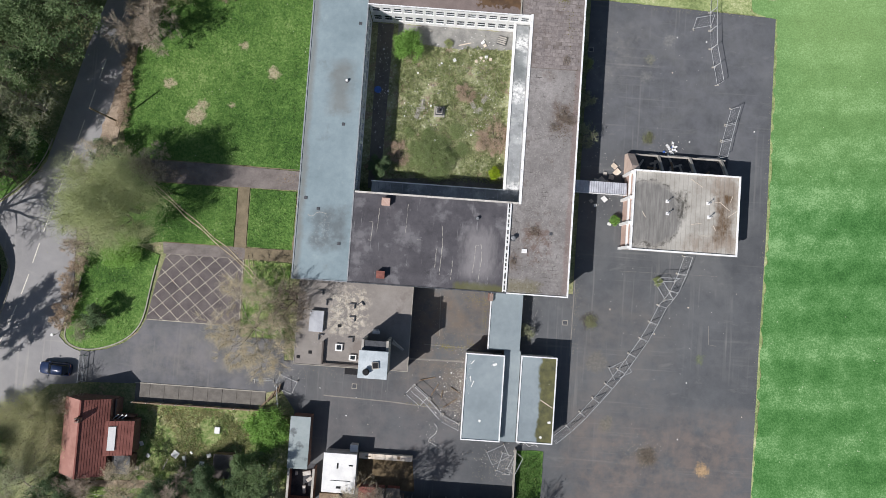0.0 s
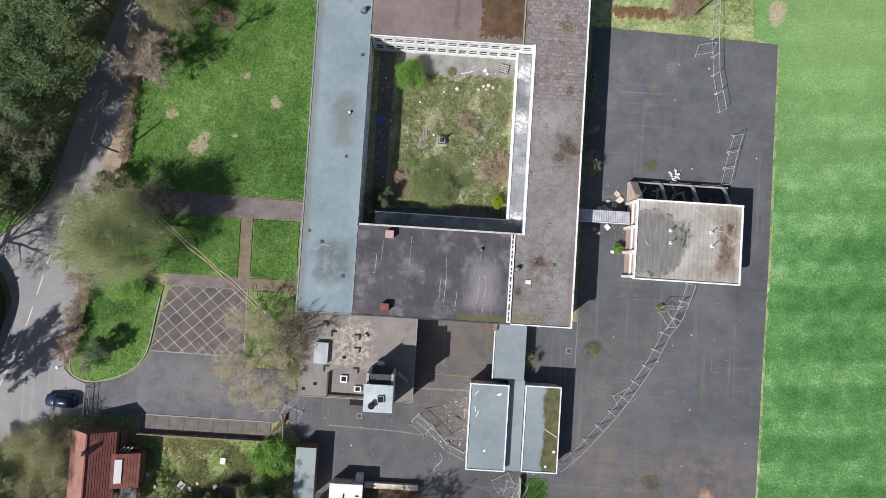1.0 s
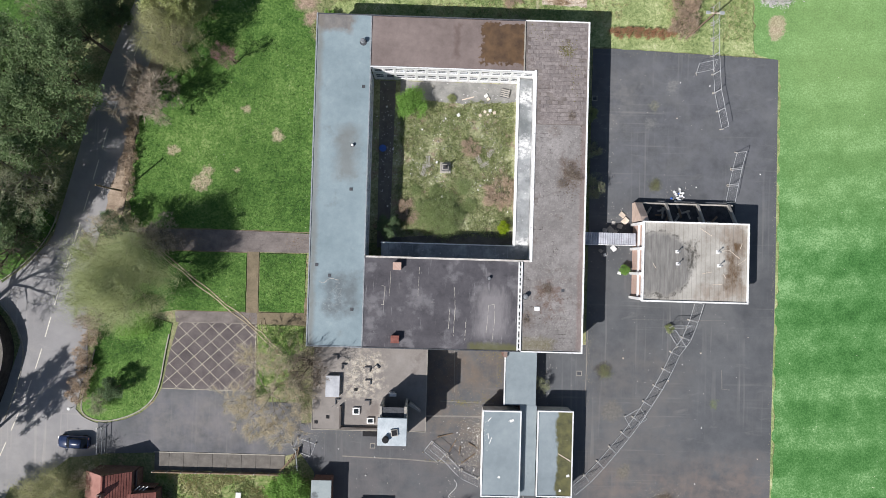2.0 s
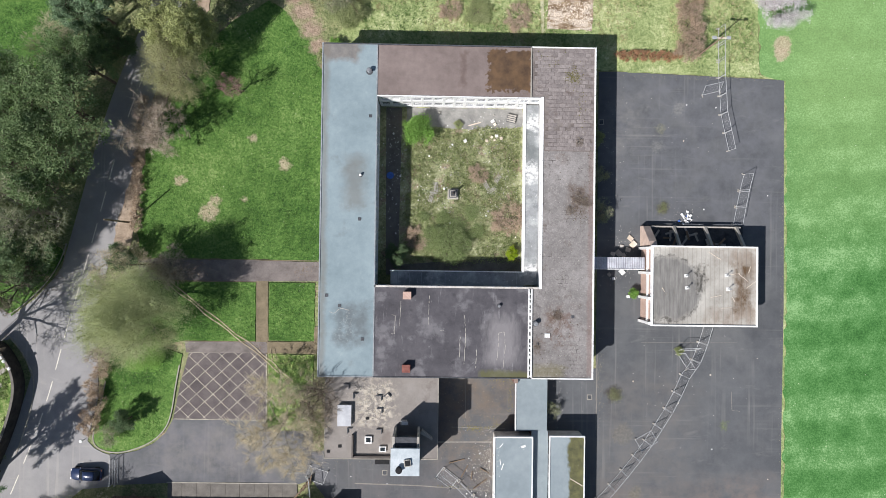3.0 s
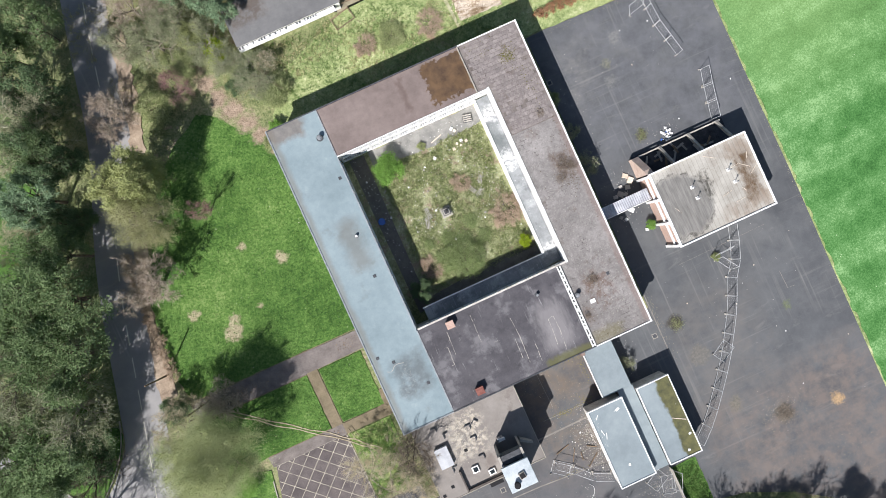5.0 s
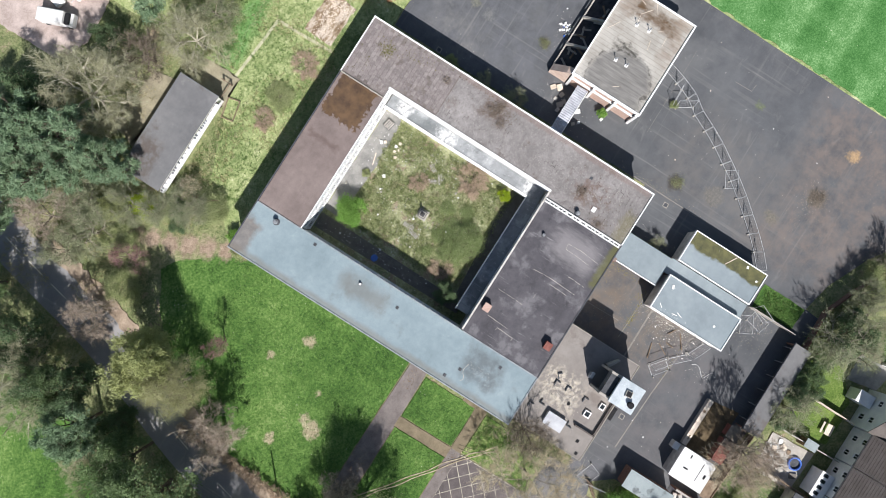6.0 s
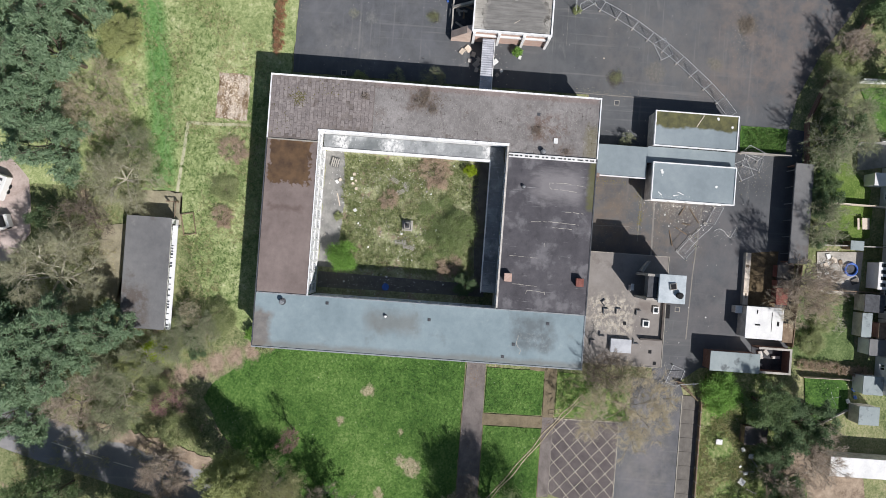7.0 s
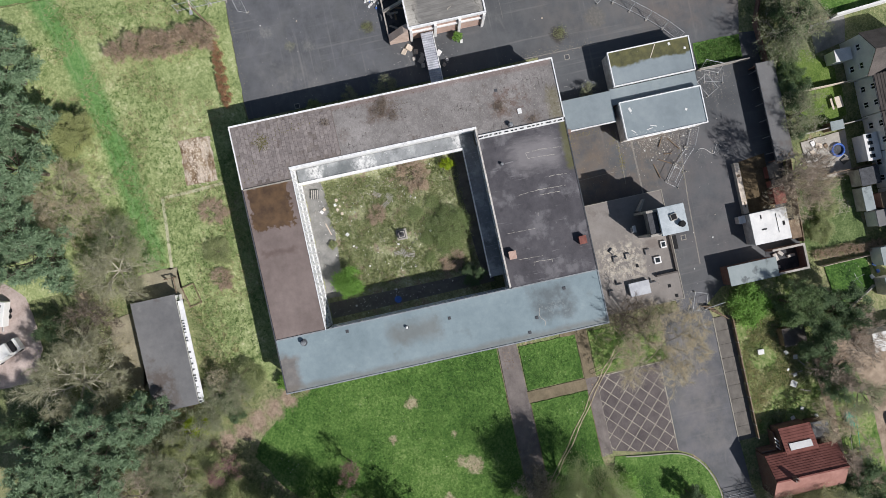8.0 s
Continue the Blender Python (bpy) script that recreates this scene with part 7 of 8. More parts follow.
part("outhouse_wall", boxes((-38.9, -36.7, -51.1, -48.9, 0, 2.1)), M_REDBRICK, house)

# fence and slab path between drive and garden
t = thing("panel_fence", "low weathered timber panel fence along the garden", "fence")
for i in range(9):
    xa = -38.6 + i * 1.97
    part("panel", boxes((xa + 0.06, xa + 1.9, -42.7, -42.62, 0.06, 0.8)), M_WOOD, t)
    part("post", boxes((xa - 0.06, xa + 0.06, -42.73, -42.59, 0, 0.9)), M_CONC, t)
    part("cap", boxes((xa + 0.06, xa + 1.9, -42.74, -42.58, 0.8, 0.86)), M_WOOD, t)
walkway = tagged(new("slab_path"), "brown concrete slab path beside the drive", "pavement", kind="structure")
slab = mesh_of(boxes((-0.972, 0.972, -1.2, 1.2, -0.1, 0.03), bevel=0.012), "slab", M_SLAB)
for i in range(9):
    s = new("slab", slab)
    s.parent = walkway
    s.matrix_local = pose(-37.6 + i * 1.97, -41.42 + 0.02 * math.sin(i * 3), 0.004 * (i % 3), 0, 0, 0.5 * math.sin(i * 5))
bm = ribbon(bmesh.new(), [(-38.7, -40.15), (-20.8, -40.2)], 0.13, -0.05, 0.06)
tagged(part("kerb", bm, M_KERB), "pale kerb between drive and slab path", "kerb", kind="structure")
t = thing("broken_wall", "curved broken timber and rubble at the garden's corner", "low wall")
for i in range(6):
    a = i / 5
    part("timber", boxes((-0.6, 0.6, -0.07, 0.07, 0, 0.5 + 0.1 * (i % 2))), M_WOOD, t).matrix_local = pose(-21.0 + 2.0 * a, -41.8 + 2.2 * a, 0, 0, 6, 50 + 30 * a)

# walls at the side road, to the west
WESTWALL = smooth_line([(-61.6, -21.2), (-60.9, -21.5), (-59.9, -22.7), (-58.7, -24.8), (-58.2, -27.4), (-59.1, -31.6), (-61.2, -37.5), (-66.0, -48.0)], 3)
bm = ribbon(bmesh.new(), WESTWALL, 0.3, 0, 2.3)
tagged(part("garden_wall", bm, M_DARKSTONE), "curved dark stone garden wall at the side road", "garden wall")
bm = ribbon(bmesh.new(), WESTWALL, 0.34, 2.3, 2.36)
tagged(part("wall_coping", bm, M_SLAB), "pale coping along the garden wall", "coping")
BLOCKS = [(-61.0 + 0.36 * k, -21.5 - 0.48 * k) for k in (0, 1, 2, 3, 4, 6)]
for px, py in BLOCKS:
    t = thing("wall_block", "pale block capping the garden wall", "coping stone", pose(px, py, 2.36, 0, 0, -53), "pale blocks on the garden wall")
    part("block", boxes((-0.19, 0.19, -0.2, 0.2, 0, 0.22), bevel=0.05), M_WHITE, t)
bm = ribbon(bmesh.new(), smooth_line([(-60.6, -20.3), (-58.7, -22.5), (-57.5, -24.7), (-56.9, -27.0), (-57.3, -30.5), (-59.2, -36.5)], 2), 0.14, -0.1, 0.09)
tagged(part("kerb", bm, M_KERB), "pale kerb of the side road's pavement", "kerb", kind="structure")

bm = ribbon(bmesh.new(), smooth_line([(-53.0, -7.6), (-53.7, -10.0), (-55.2, -12.6), (-57.6, -15.2), (-59.8, -17.0), (-60.6, -17.4)], 2), 0.14, -0.1, 0.1)
tagged(part("kerb", bm, M_KERB), "pale kerb round the corner verge", "kerb", kind="structure")
bm = ribbon(bmesh.new(), [(-60.3, -17.5), (-61.9, -16.5), (-63.5, -13.8), (-65.4, -11.0), (-70.3, -3.6)], 0.14, -0.1, 0.1)
tagged(part("kerb", bm, M_KERB), "pale kerb along the side road's verge", "kerb", kind="structure")
bm = ribbon(bmesh.new(), [(-61.9, -21.3), (-64.4, -20.2), (-66.5, -16.9), (-72.0, -8.6)], 0.14, -0.1, 0.1)
tagged(part("kerb", bm, M_KERB), "pale kerb along the side road's garden", "kerb", kind="structure")
for x, y, s in ((-61.3, -25.2, 1.0), (-62.4, -26.2, 0.7), (-61.6, -27.2, 0.8), (-60.6, -24.6, 0.6)):
    u = thing("garden_slab", "pale broken slab among garden weeds", "slab", pose(x, y, 0.06, 3, 4, 37 * s), "slabs in the corner garden")
    part("piece", boxes((-s / 2, s / 2, -s * 0.3, s * 0.3, 0, 0.1), bevel=0.03), M_CONC, u)

# terraced houses to the south
def terrace(x0, w, y, label, wall, roof, eaves=4.4, gable=False):
    t = thing("terraced_house", label, "terraced house", group="terrace behind the school")
    back = y - 8.0
    if gable:
        part("floor", boxes((x0 + 0.1, x0 + w - 0.1, back, y - 0.2, 0, 0.1)), M_CONC, t)
        facade(t, (x0 + w, y), (x0, y), 0, eaves, [(0.9, 1.9), (2.95, 3.8)], w / 2.6, thick=0.25, mat=wall, gap=1.6)
        bm = bmesh.new()
        a = [bm.verts.new(v) for v in ((x0, y, eaves), (x0 + w, y, eaves), (x0 + w / 2, y, eaves + 2.4))]
        b = [bm.verts.new((v.co.x, y - 0.25, v.co.z)) for v in a]
        bm.faces.new(a)
        bm.faces.new(b[::-1])
        for i in range(3):
            bm.faces.new((a[i], b[i], b[(i + 1) % 3], a[(i + 1) % 3]))
        bmesh.ops.recalc_face_normals(bm, faces=bm.faces[:])
        part("gable", bm, wall, t)
        slope(t, x0 - 0.2, eaves - 0.1, x0 + w / 2, eaves + 2.45, back, y + 0.15, roof, courses=12)
        slope(t, x0 + w + 0.2, eaves - 0.1, x0 + w / 2, eaves + 2.45, back, y + 0.15, roof, courses=12)
    else:
        facade(t, (x0 + w, y), (x0, y), 0, eaves, [(0.9, 1.9), (2.95, 3.8)], w / 2.6, thick=0.25, mat=wall, gap=1.35)
        r = slope(t, 0, eaves - 0.05, 4.2, eaves + 2.3, 0, w, roof, courses=14)
        r.matrix_local = pose(x0 + w, y + 0.25, 0, 0, 0, 0) @ Matrix(((0, -1, 0, 0), (-1, 0, 0, 0), (0, 0, 1, 0), (0, 0, 0, 1)))
        r = slope(t, 0, eaves - 0.05, 4.2, eaves + 2.3, 0, w, roof, courses=14)
        r.matrix_local = pose(x0, y - 8.15, 0, 0, 0, 0) @ Matrix(((0, 1, 0, 0), (1, 0, 0, 0), (0, 0, 1, 0), (0, 0, 0, 1)))
    part("wall", boxes((x0, x0 + 0.2, back, y - 0.26, 0, eaves), (x0 + w - 0.2, x0 + w, back, y - 0.26, 0, eaves), (x0, x0 + w, back - 0.2, back, 0, eaves)), wall, t)
    part("gutter", boxes((x0, x0 + w, y + 0.26, y + 0.36, eaves - 0.18, eaves - 0.08)), M_DARKTRIM, t) if not gable else None
    return t


terrace(7.4, 5.6, -66.0, "white rendered house end with a gable", M_WHITE, M_SLATE, gable=True)
for i, (xa, w, wl, lb) in enumerate(((2.3, 5.0, M_WHITE, "white rendered terraced house with small windows"), (-2.9, 5.1, M_WHITE, "pale rendered terraced house"), (-8.0, 5.0, M_WHITE, "white rendered terraced house with a rear yard"), (-13.2, 5.1, M_WHITE, "pale rendered terraced house"), (-18.4, 5.1, M_WHITE, "white rendered terraced house"))):
    terrace(xa, w, -66.9 - 0.04 * i, lb, wl, M_SLATE)


def leanto(x0, x1, y0, y1, h, label, roof, wall, name="lean_to"):
    return flat_shed(x0, x1, y0, y1, h, label, roof, wall, "outbuilding", 0.08, name)


leanto(-3.9, -0.3, -66.7, -64.9, 2.4, "white glazed lean-to behind a terraced house", M_WHITE, M_WHITE)
for i in range(4):
    part("rooflight_pane", boxes((-3.6 + i * 0.9, -3.1 + i * 0.9, -65.9, -65.2, 2.525, 2.55)), M_GLASS, bpy.data.objects["lean_to"], "dark glass pane")
leanto(-7.1, -4.8, -66.0, -63.4, 2.3, "black-roofed outhouse behind a terraced house", M_DARKTRIM, M_DIRTYWHITE)
leanto(-10.6, -7.4, -64.6, -63.35, 2.1, "grey flat-roofed rear outhouse", M_GREYHUT, M_DIRTYWHITE)
leanto(-10.6, -8.6, -66.8, -65.5, 2.4, "brown-roofed outhouse behind a terraced house", M_WOOD, M_REDBRICK)
leanto(10.3, 11.9, -65.7, -63.5, 2.3, "small white porch with dark panes", M_WHITE, M_WHITE)
leanto(-18.4, -16.0, -66.7, -64.0, 2.3, "pale rear outhouse of a terraced house", M_GREYHUT, M_WHITE)
leanto(-13.0, -10.9, -66.9, -64.4, 2.4, "dark-roofed outhouse behind a terraced house", M_SHEDFELT, M_WHITE)
leanto(-22.6, -20.2, -66.5, -63.8, 2.2, "grey flat-roofed outhouse in a back garden", M_GREYHUT, M_DIRTYWHITE)
leanto(-29.7, -27.2, -72.0, -60.0, 2.8, "long outbuilding with a bright white roof", M_WHITE, M_DIRTYWHITE)
leanto(1.25, 2.4, -62.9, -61.2, 1.8, "small pale garden shed beside a patio", M_GREYHUT, M_WOOD, "garden_shed")
leanto(-26.6, -24.2, -51.6, -48.6, 1.6, "dark felt garden shed under trees", M_SLATE, M_WOOD, "garden_shed")


def long_wall(pts, h, w, mat, label, category="garden wall", name="garden_wall", z=0.0):
    bm = ribbon(bmesh.new(), pts, w, z, z + h)
    return tagged(part(name, bm, mat), label, category)


long_wall([(7.55, -57.8), (7.5, -65.9)], 1.4, 0.12, M_PALEWOOD, "pale timber fence between back gardens", "fence", "garden_fence")
long_wall([(1.6, -57.6), (1.9, -66.7)], 1.6, 0.14, M_CONC, "concrete panel wall between back gardens")
long_wall([(-4.6, -57.0), (-4.5, -66.5)], 1.5, 0.12, M_WOOD, "brown timber fence between back gardens", "fence", "garden_fence")
for i in range(11):
    tree("hedge", -15.2 - 0.05 * i, -56.6 - 0.9 * i, 1.0, 0.75, "low brown bramble hedge between back gardens", "hedge", "hedge", group="bramble hedge between gardens")
long_wall([(-17.0, -56.6), (-16.9, -63.6)], 1.0, 0.06, M_PALEWOOD, "pale timber fence beside a lawn", "fence", "garden_fence")
long_wall([(-21.2, -63.4), (-23.8, -59.0)], 0.6, 0.14, M_CONC, "low pale wall beside a lawn")
long_wall([(16.9, -65.6), (17.6, -76.0)], 1.5, 0.3, M_WHITE, "white rendered garden wall")
long_wall([(24.8, -61.5), (25.4, -76.0)], 1.6, 0.3, M_WHITE, "long white garden wall")
long_wall([(12.5, -54.95), (18.5, -54.6), (23.0, -56.4), (30.0, -60.0), (38.0, -64.6), (46.0, -67.5)], 1.1, 0.2, M_REDBRICK, "dull brick boundary wall")
long_wall([(-12.9, -54.4), (-1.4, -54.95)], 1.5, 0.12, M_WOOD, "dark boundary fence behind the huts", "fence", "boundary_fence")
long_wall([(13.6, -52.5), (13.6, -45.4)], 1.2, 0.12, M_CONC, "low wall beside the weed bed", "low wall", "low_wall")
# ---- temporary mesh fencing ----
def fence_panel(m, label, first=[]):
    if first:
        return copy_thing(first[0], m)
    t = thing("fence_panel", label, "fence panel", m, "temporary fencing in the yard")
    bm = bmesh.new()
    for a, b in (((-1.27, 0, 0.12), (-1.27, 0, 2.0)), ((1.27, 0, 0.12), (1.27, 0, 2.0)), ((-1.27, 0, 2.0), (1.27, 0, 2.0)), ((-1.27, 0, 0.22), (1.27, 0, 0.22))):
        tube(bm, a, b, 0.034, sides=5)
    part("frame", bm, M_FENCE, t)
    bm = bmesh.new()
    for i in range(1, 9):
        x = -1.27 + 2.54 * i / 9
        tube(bm, (x, 0, 0.22), (x, 0, 2.0), 0.0022, sides=3)
    for i in range(1, 5):
        z = 0.22 + 1.78 * i / 5
        tube(bm, (-1.27, 0, z), (1.27, 0, z), 0.0022, sides=3)
    part("mesh_infill", bm, M_FENCE, t)
    for x in (-1.27, 1.27):
        part("foot", boxes((x - 0.08, x + 0.08, -0.3, 0.3, 0, 0.12), bevel=0.03), M_CONC, t, "pale concrete foot block")
    first.append(t)
    return t


def fence_run(pts, tilt=-16.0):
    """Panels end to end along a line in the plan."""
    pts = [Vector(p) for p in pts]
    ends = [0.0]
    for a, b in zip(pts, pts[1:]):
        ends.append(ends[-1] + (b - a).length)

    def at(d):
        i = max(k for k in range(len(pts) - 1) if ends[k] <= d + 1e-6)
        return pts[i].lerp(pts[i + 1], min(1.0, (d - ends[i]) / (ends[i + 1] - ends[i])))

    k = max(1, round(ends[-1] / 2.62))
    for i in range(k):
        p, q = at(ends[-1] * i / k), at(ends[-1] * (i + 1) / k)
        m = (p + q) / 2
        fence_panel(pose(m.x, m.y, 0.0, tilt, 0, math.degrees(math.atan2(q.y - p.y, q.x - p.x))), "grey steel mesh fence panel on concrete feet")


fence_run([(36.9, 23.6), (37.0, 17.0)], -4.0)
fence_panel(pose(36.0, 14.6, 0.0, -30, 0, 14), "")
fence_run([(37.0, 16.9), (37.35, 11.7), (38.5, 6.6)], -4.0)
fence_run([(40.6, 3.3), (39.9, 0.4), (39.2, -3.5)])
fence_run([(35.2, -17.6), (34.2, -21.0), (32.9, -24.0), (32.05, -24.6), (30.35, -28.4), (28.6, -31.2), (26.9, -33.9), (25.2, -36.2), (23.1, -38.8), (21.0, -41.3), (18.4, -43.6)])
fence_run([(31.4, -21.4), (34.3, -21.3)])
fence_run([(31.4, -21.6), (33.0, -24.1)])
# panels lying flat
for x, y, a in ((-0.35, -39.3, 143), (12.4, -47.6, 75), (11.3, -46.4, 28), (-18.2, -38.9, -20), (27.3, -33.8, 30)):
    fence_panel(pose(x, y, 0.04, 88, 0, a) @ pose(0, 0, -1.0), "")
fence_run([(-19.6, -38.6), (-19.2, -42.2)])
fence_run([(-22.8, -38.9), (-19.6, -38.5)])

fence_run([(5.9, -42.7), (3.4, -41.6)])
fence_run([(3.4, -41.6), (1.3, -39.5), (-0.8, -37.9)], -15.0)
fence_run([(13.6, -45.9), (12.6, -48.2)], -30.0)
for x, y, ln, a in ((4.3, -40.0, 2.3, 36), (2.1, -38.3, 1.9, 60), (1.0, -36.9, 2.2, 14), (4.9, -38.2, 1.5, -30), (3.1, -38.9, 1.2, 84)):
    t = thing("fallen_beam", "dark weathered timber lying among rubble in the yard", "beam", pose(x, y, 0.05, 0, 3, a), "timbers in the yard rubble")
    part("beam", boxes((-ln / 2, ln / 2, -0.06, 0.06, 0, 0.1), bevel=0.015), M_WOOD, t)

# gate at the drive's mouth
t = thing("drive_gate", "low grey metal double gate across the drive", "gate")
bm = bmesh.new()
for x in (-46.0, -45.35):
    for a, b in (((x, -36.9, 0.15), (x, -40.4, 0.15)), ((x, -36.9, 1.0), (x, -40.4, 1.0)), ((x, -36.9, 0), (x, -36.9, 1.15)), ((x, -40.4, 0), (x, -40.4, 1.15)), ((x, -38.6, 0), (x, -38.6, 1.0))):
        tube(bm, a, b, 0.04, sides=6)
part("rail", bm, M_STEEL, t)

# poles and wires
def pole(x, y, h, label, arm=0.0):
    t = thing("telegraph_pole", label, "pole", pose(x, y, 0))
    part("shaft", tube(bmesh.new(), (0, 0, 0), (0, 0, h), 0.14, 0.09, 10), M_WOOD, t)
    if arm:
        part("crossarm", boxes((-arm, arm, -0.06, 0.06, h - 0.5, h - 0.38)), M_PALEWOOD, t)
        for s in (-1, 1):
            part("lamp_head", boxes((s * arm - 0.28, s * arm + 0.28, -0.2, 0.2, h - 0.4, h - 0.2), bevel=0.05), M_SILVER, t)
    return t


pole(-44.3, -4.6, 7.2, "wooden telegraph pole on the verge")
pole(33.4, 19.4, 9.2, "tall wooden floodlight pole in the meadow", 0.9)
pole(-41.0, -10.3, 6.8, "wooden pole beside the footpath")


def wire(p, q, sag, label, r=0.012):
    p, q = Vector(p), Vector(q)
    bm = bmesh.new()
    pts = [p.lerp(q, i / 16) - Vector((0, 0, sag * 4 * (i / 16) * (1 - i / 16))) for i in range(17)]
    for a, b in zip(pts, pts[1:]):
        tube(bm, a, b, r, sides=4)
    return tagged(part("overhead_wire", bm, M_WOOD), label, "wire")


wire((-18.5, 31.4, 1.6), (-13.3, 24.3, 1.9), 0.25, "pale fallen cable hanging over the scrub", 0.035)
wire((33.4, 19.4, 9.0), (38.0, 60.0, 9.0), 0.6, "thin overhead wire from the floodlight pole")

# a pair of pale cables lying across the lawn
trail = smooth_line([(-40.6, -11.4), (-37.0, -14.3), (-33.4, -17.1), (-29.1, -20.3), (-25.6, -22.9), (-23.5, -24.9), (-21.8, -26.4)], 2)
t = thing("ground_cables", "pair of pale cables lying across the lawn", "cable")
for off in (-0.21, 0.21):
    bm = bmesh.new()
    lay = [(a[0] + off * 0.6, a[1] + off * 0.8 + 0.09 * math.sin(5 * k + off * 9) + 0.06 * math.sin(11 * k)) for k, a in enumerate(trail)]
    ribbon(bm, lay, 0.14, LAWN_TOP - 0.02, LAWN_TOP + 0.05)
    part("cable", bm, M_CABLE, t)

t = thing("broken_pallet", "pale broken timber pallet lying at the turning area's corner", "pallet", pose(-24.4, -22.5, LAWN_TOP + 0.02, 0, 0, -78))
for b in ((-0.9, 0.9, -0.3, -0.26), (-0.9, 0.9, 0.26, 0.3), (-0.9, -0.86, -0.26, 0.26), (0.5, 0.54, -0.26, 0.26)):
    part("bar", boxes((*b, 0, 0.06)), M_CABLE, t)

# cars
def loft(bm, rings, cap=True):
    """Skin between rings of the same number of points."""
    rows = [[bm.verts.new(p) for p in r] for r in rings]
    k = len(rows[0])
    for a, b in zip(rows, rows[1:]):
        for i in range(k):
            bm.faces.new((a[i], a[(i + 1) % k], b[(i + 1) % k], b[i]))
    if cap:
        bm.faces.new(rows[0][::-1])
        bm.faces.new(rows[-1])
    bmesh.ops.recalc_face_normals(bm, faces=bm.faces[:])
    return bm


M_CARGLASS = plain("car_glass", (14, 17, 22), (24, 28, 36), 2, 10, 0.06, 0.0, 0.6, 0.0)


def car(x, y, a, paint, label):
    t = thing("car", label, "car", pose(x, y, 0.0, 0, 0, a))
    # nose at -x: station, half width, belt height
    body = []
    for sx, w, h in ((-2.12, 0.50, 0.56), (-2.02, 0.70, 0.68), (-1.75, 0.80, 0.78), (-1.2, 0.85, 0.90), (-0.7, 0.86, 0.95), (1.2, 0.86, 0.97), (1.8, 0.83, 0.95), (2.02, 0.76, 0.88), (2.12, 0.60, 0.70)):
        body.append([(sx, -w * 0.92, 0.24), (sx, -w, 0.5), (sx, -w * 0.95, h - 0.1), (sx, -w * 0.8, h), (sx, 0, h + 0.03), (sx, w * 0.8, h), (sx, w * 0.95, h - 0.1), (sx, w, 0.5), (sx, w * 0.92, 0.24)])
    shell = part("body", loft(bmesh.new(), body), paint, t)
    cab = []
    for sx, w, h in ((-0.85, 0.66, 0.94), (-0.45, 0.64, 1.22), (-0.1, 0.60, 1.38), (0.6, 0.60, 1.42), (1.2, 0.60, 1.38), (1.55, 0.62, 1.24), (1.95, 0.62, 0.94)):
        cab.append([(sx, -w - 0.1 * (h > 1.0), 0.92), (sx, -w, h - 0.04), (sx, -w * 0.8, h), (sx, w * 0.8, h), (sx, w, h - 0.04), (sx, w + 0.1 * (h > 1.0), 0.92)])
    part("windows", loft(bmesh.new(), cab), M_CARGLASS, t, "dark car windows")
    roof = []
    for sx, w, h in ((-0.18, 0.50, 1.37), (-0.02, 0.575, 1.405), (0.6, 0.59, 1.435), (1.15, 0.58, 1.40), (1.32, 0.50, 1.36)):
        roof.append([(sx, -w, h - 0.05), (sx, -w, h), (sx, 0, h + 0.02), (sx, w, h), (sx, w, h - 0.05)])
    part("roof", loft(bmesh.new(), roof), paint, t)
    for ob in t.children:
        for f in ob.data.polygons:
            f.use_smooth = True
    for wx in (-1.35, 1.3):
        for wy in (-0.76, 0.76):
            w = part("wheel", tube(bmesh.new(), (wx, wy - 0.1, 0.31), (wx, wy + 0.1, 0.31), 0.31, sides=16), M_BLACK, t)
    for wy in (-0.55, 0.55):
        part("headlight", boxes((-2.08, -1.96, wy - 0.16, wy + 0.16, 0.62, 0.73), bevel=0.03), M_SILVER, t)
        part("tail_light", boxes((2.0, 2.1, wy - 0.16, wy + 0.16, 0.7, 0.84), bevel=0.03), M_RUST, t)
        part("door_mirror", boxes((-0.68, -0.52, wy * 1.72 - 0.1, wy * 1.72 + 0.1, 0.94, 1.06), bevel=0.03), paint, t)
    return t


car(-49.3, -38.9, -2, M_CARBLUE, "dark blue hatchback parked at the drive's mouth")
car(-41.6, -62.4, 4, M_CARBLUE, "dark blue car parked in the gravel back yard")
car(-1.6, 59.4, 70, M_WHITE, "white car parked in the gravel car park")
t = thing("van", "white panel van parked in the gravel car park", "van", pose(-4.2, 56.6, 0.05, 0, 0, 112))
part("cargo_body", boxes((-1.3, 2.3, -0.92, 0.92, 0.35, 2.05), bevel=0.12), M_WHITE, t)
part("cab", prism(bmesh.new(), [(-2.4, -0.86), (-1.31, -0.9), (-1.31, 0.9), (-2.4, 0.86)], 0.35, 1.25), M_WHITE, t)
part("windscreen", boxes((-2.0, -1.32, -0.78, 0.78, 1.25, 1.7), bevel=0.1), M_BLACK, t, "dark van windscreen")
for wx in (-1.7, 1.4):
    for wy in (-0.85, 0.85):
        part("wheel", tube(bmesh.new(), (wx, wy - 0.1, 0.33), (wx, wy + 0.1, 0.33), 0.33, sides=14), M_BLACK, t)
t = thing("trailer", "white-topped trailer with dark vents in the car park", "trailer", pose(1.1, 55.8, 0.05, 0, 0, -17))
part("body", boxes((-1.7, 1.7, -0.75, 0.75, 0.4, 1.7), bevel=0.06), M_WHITE, t)
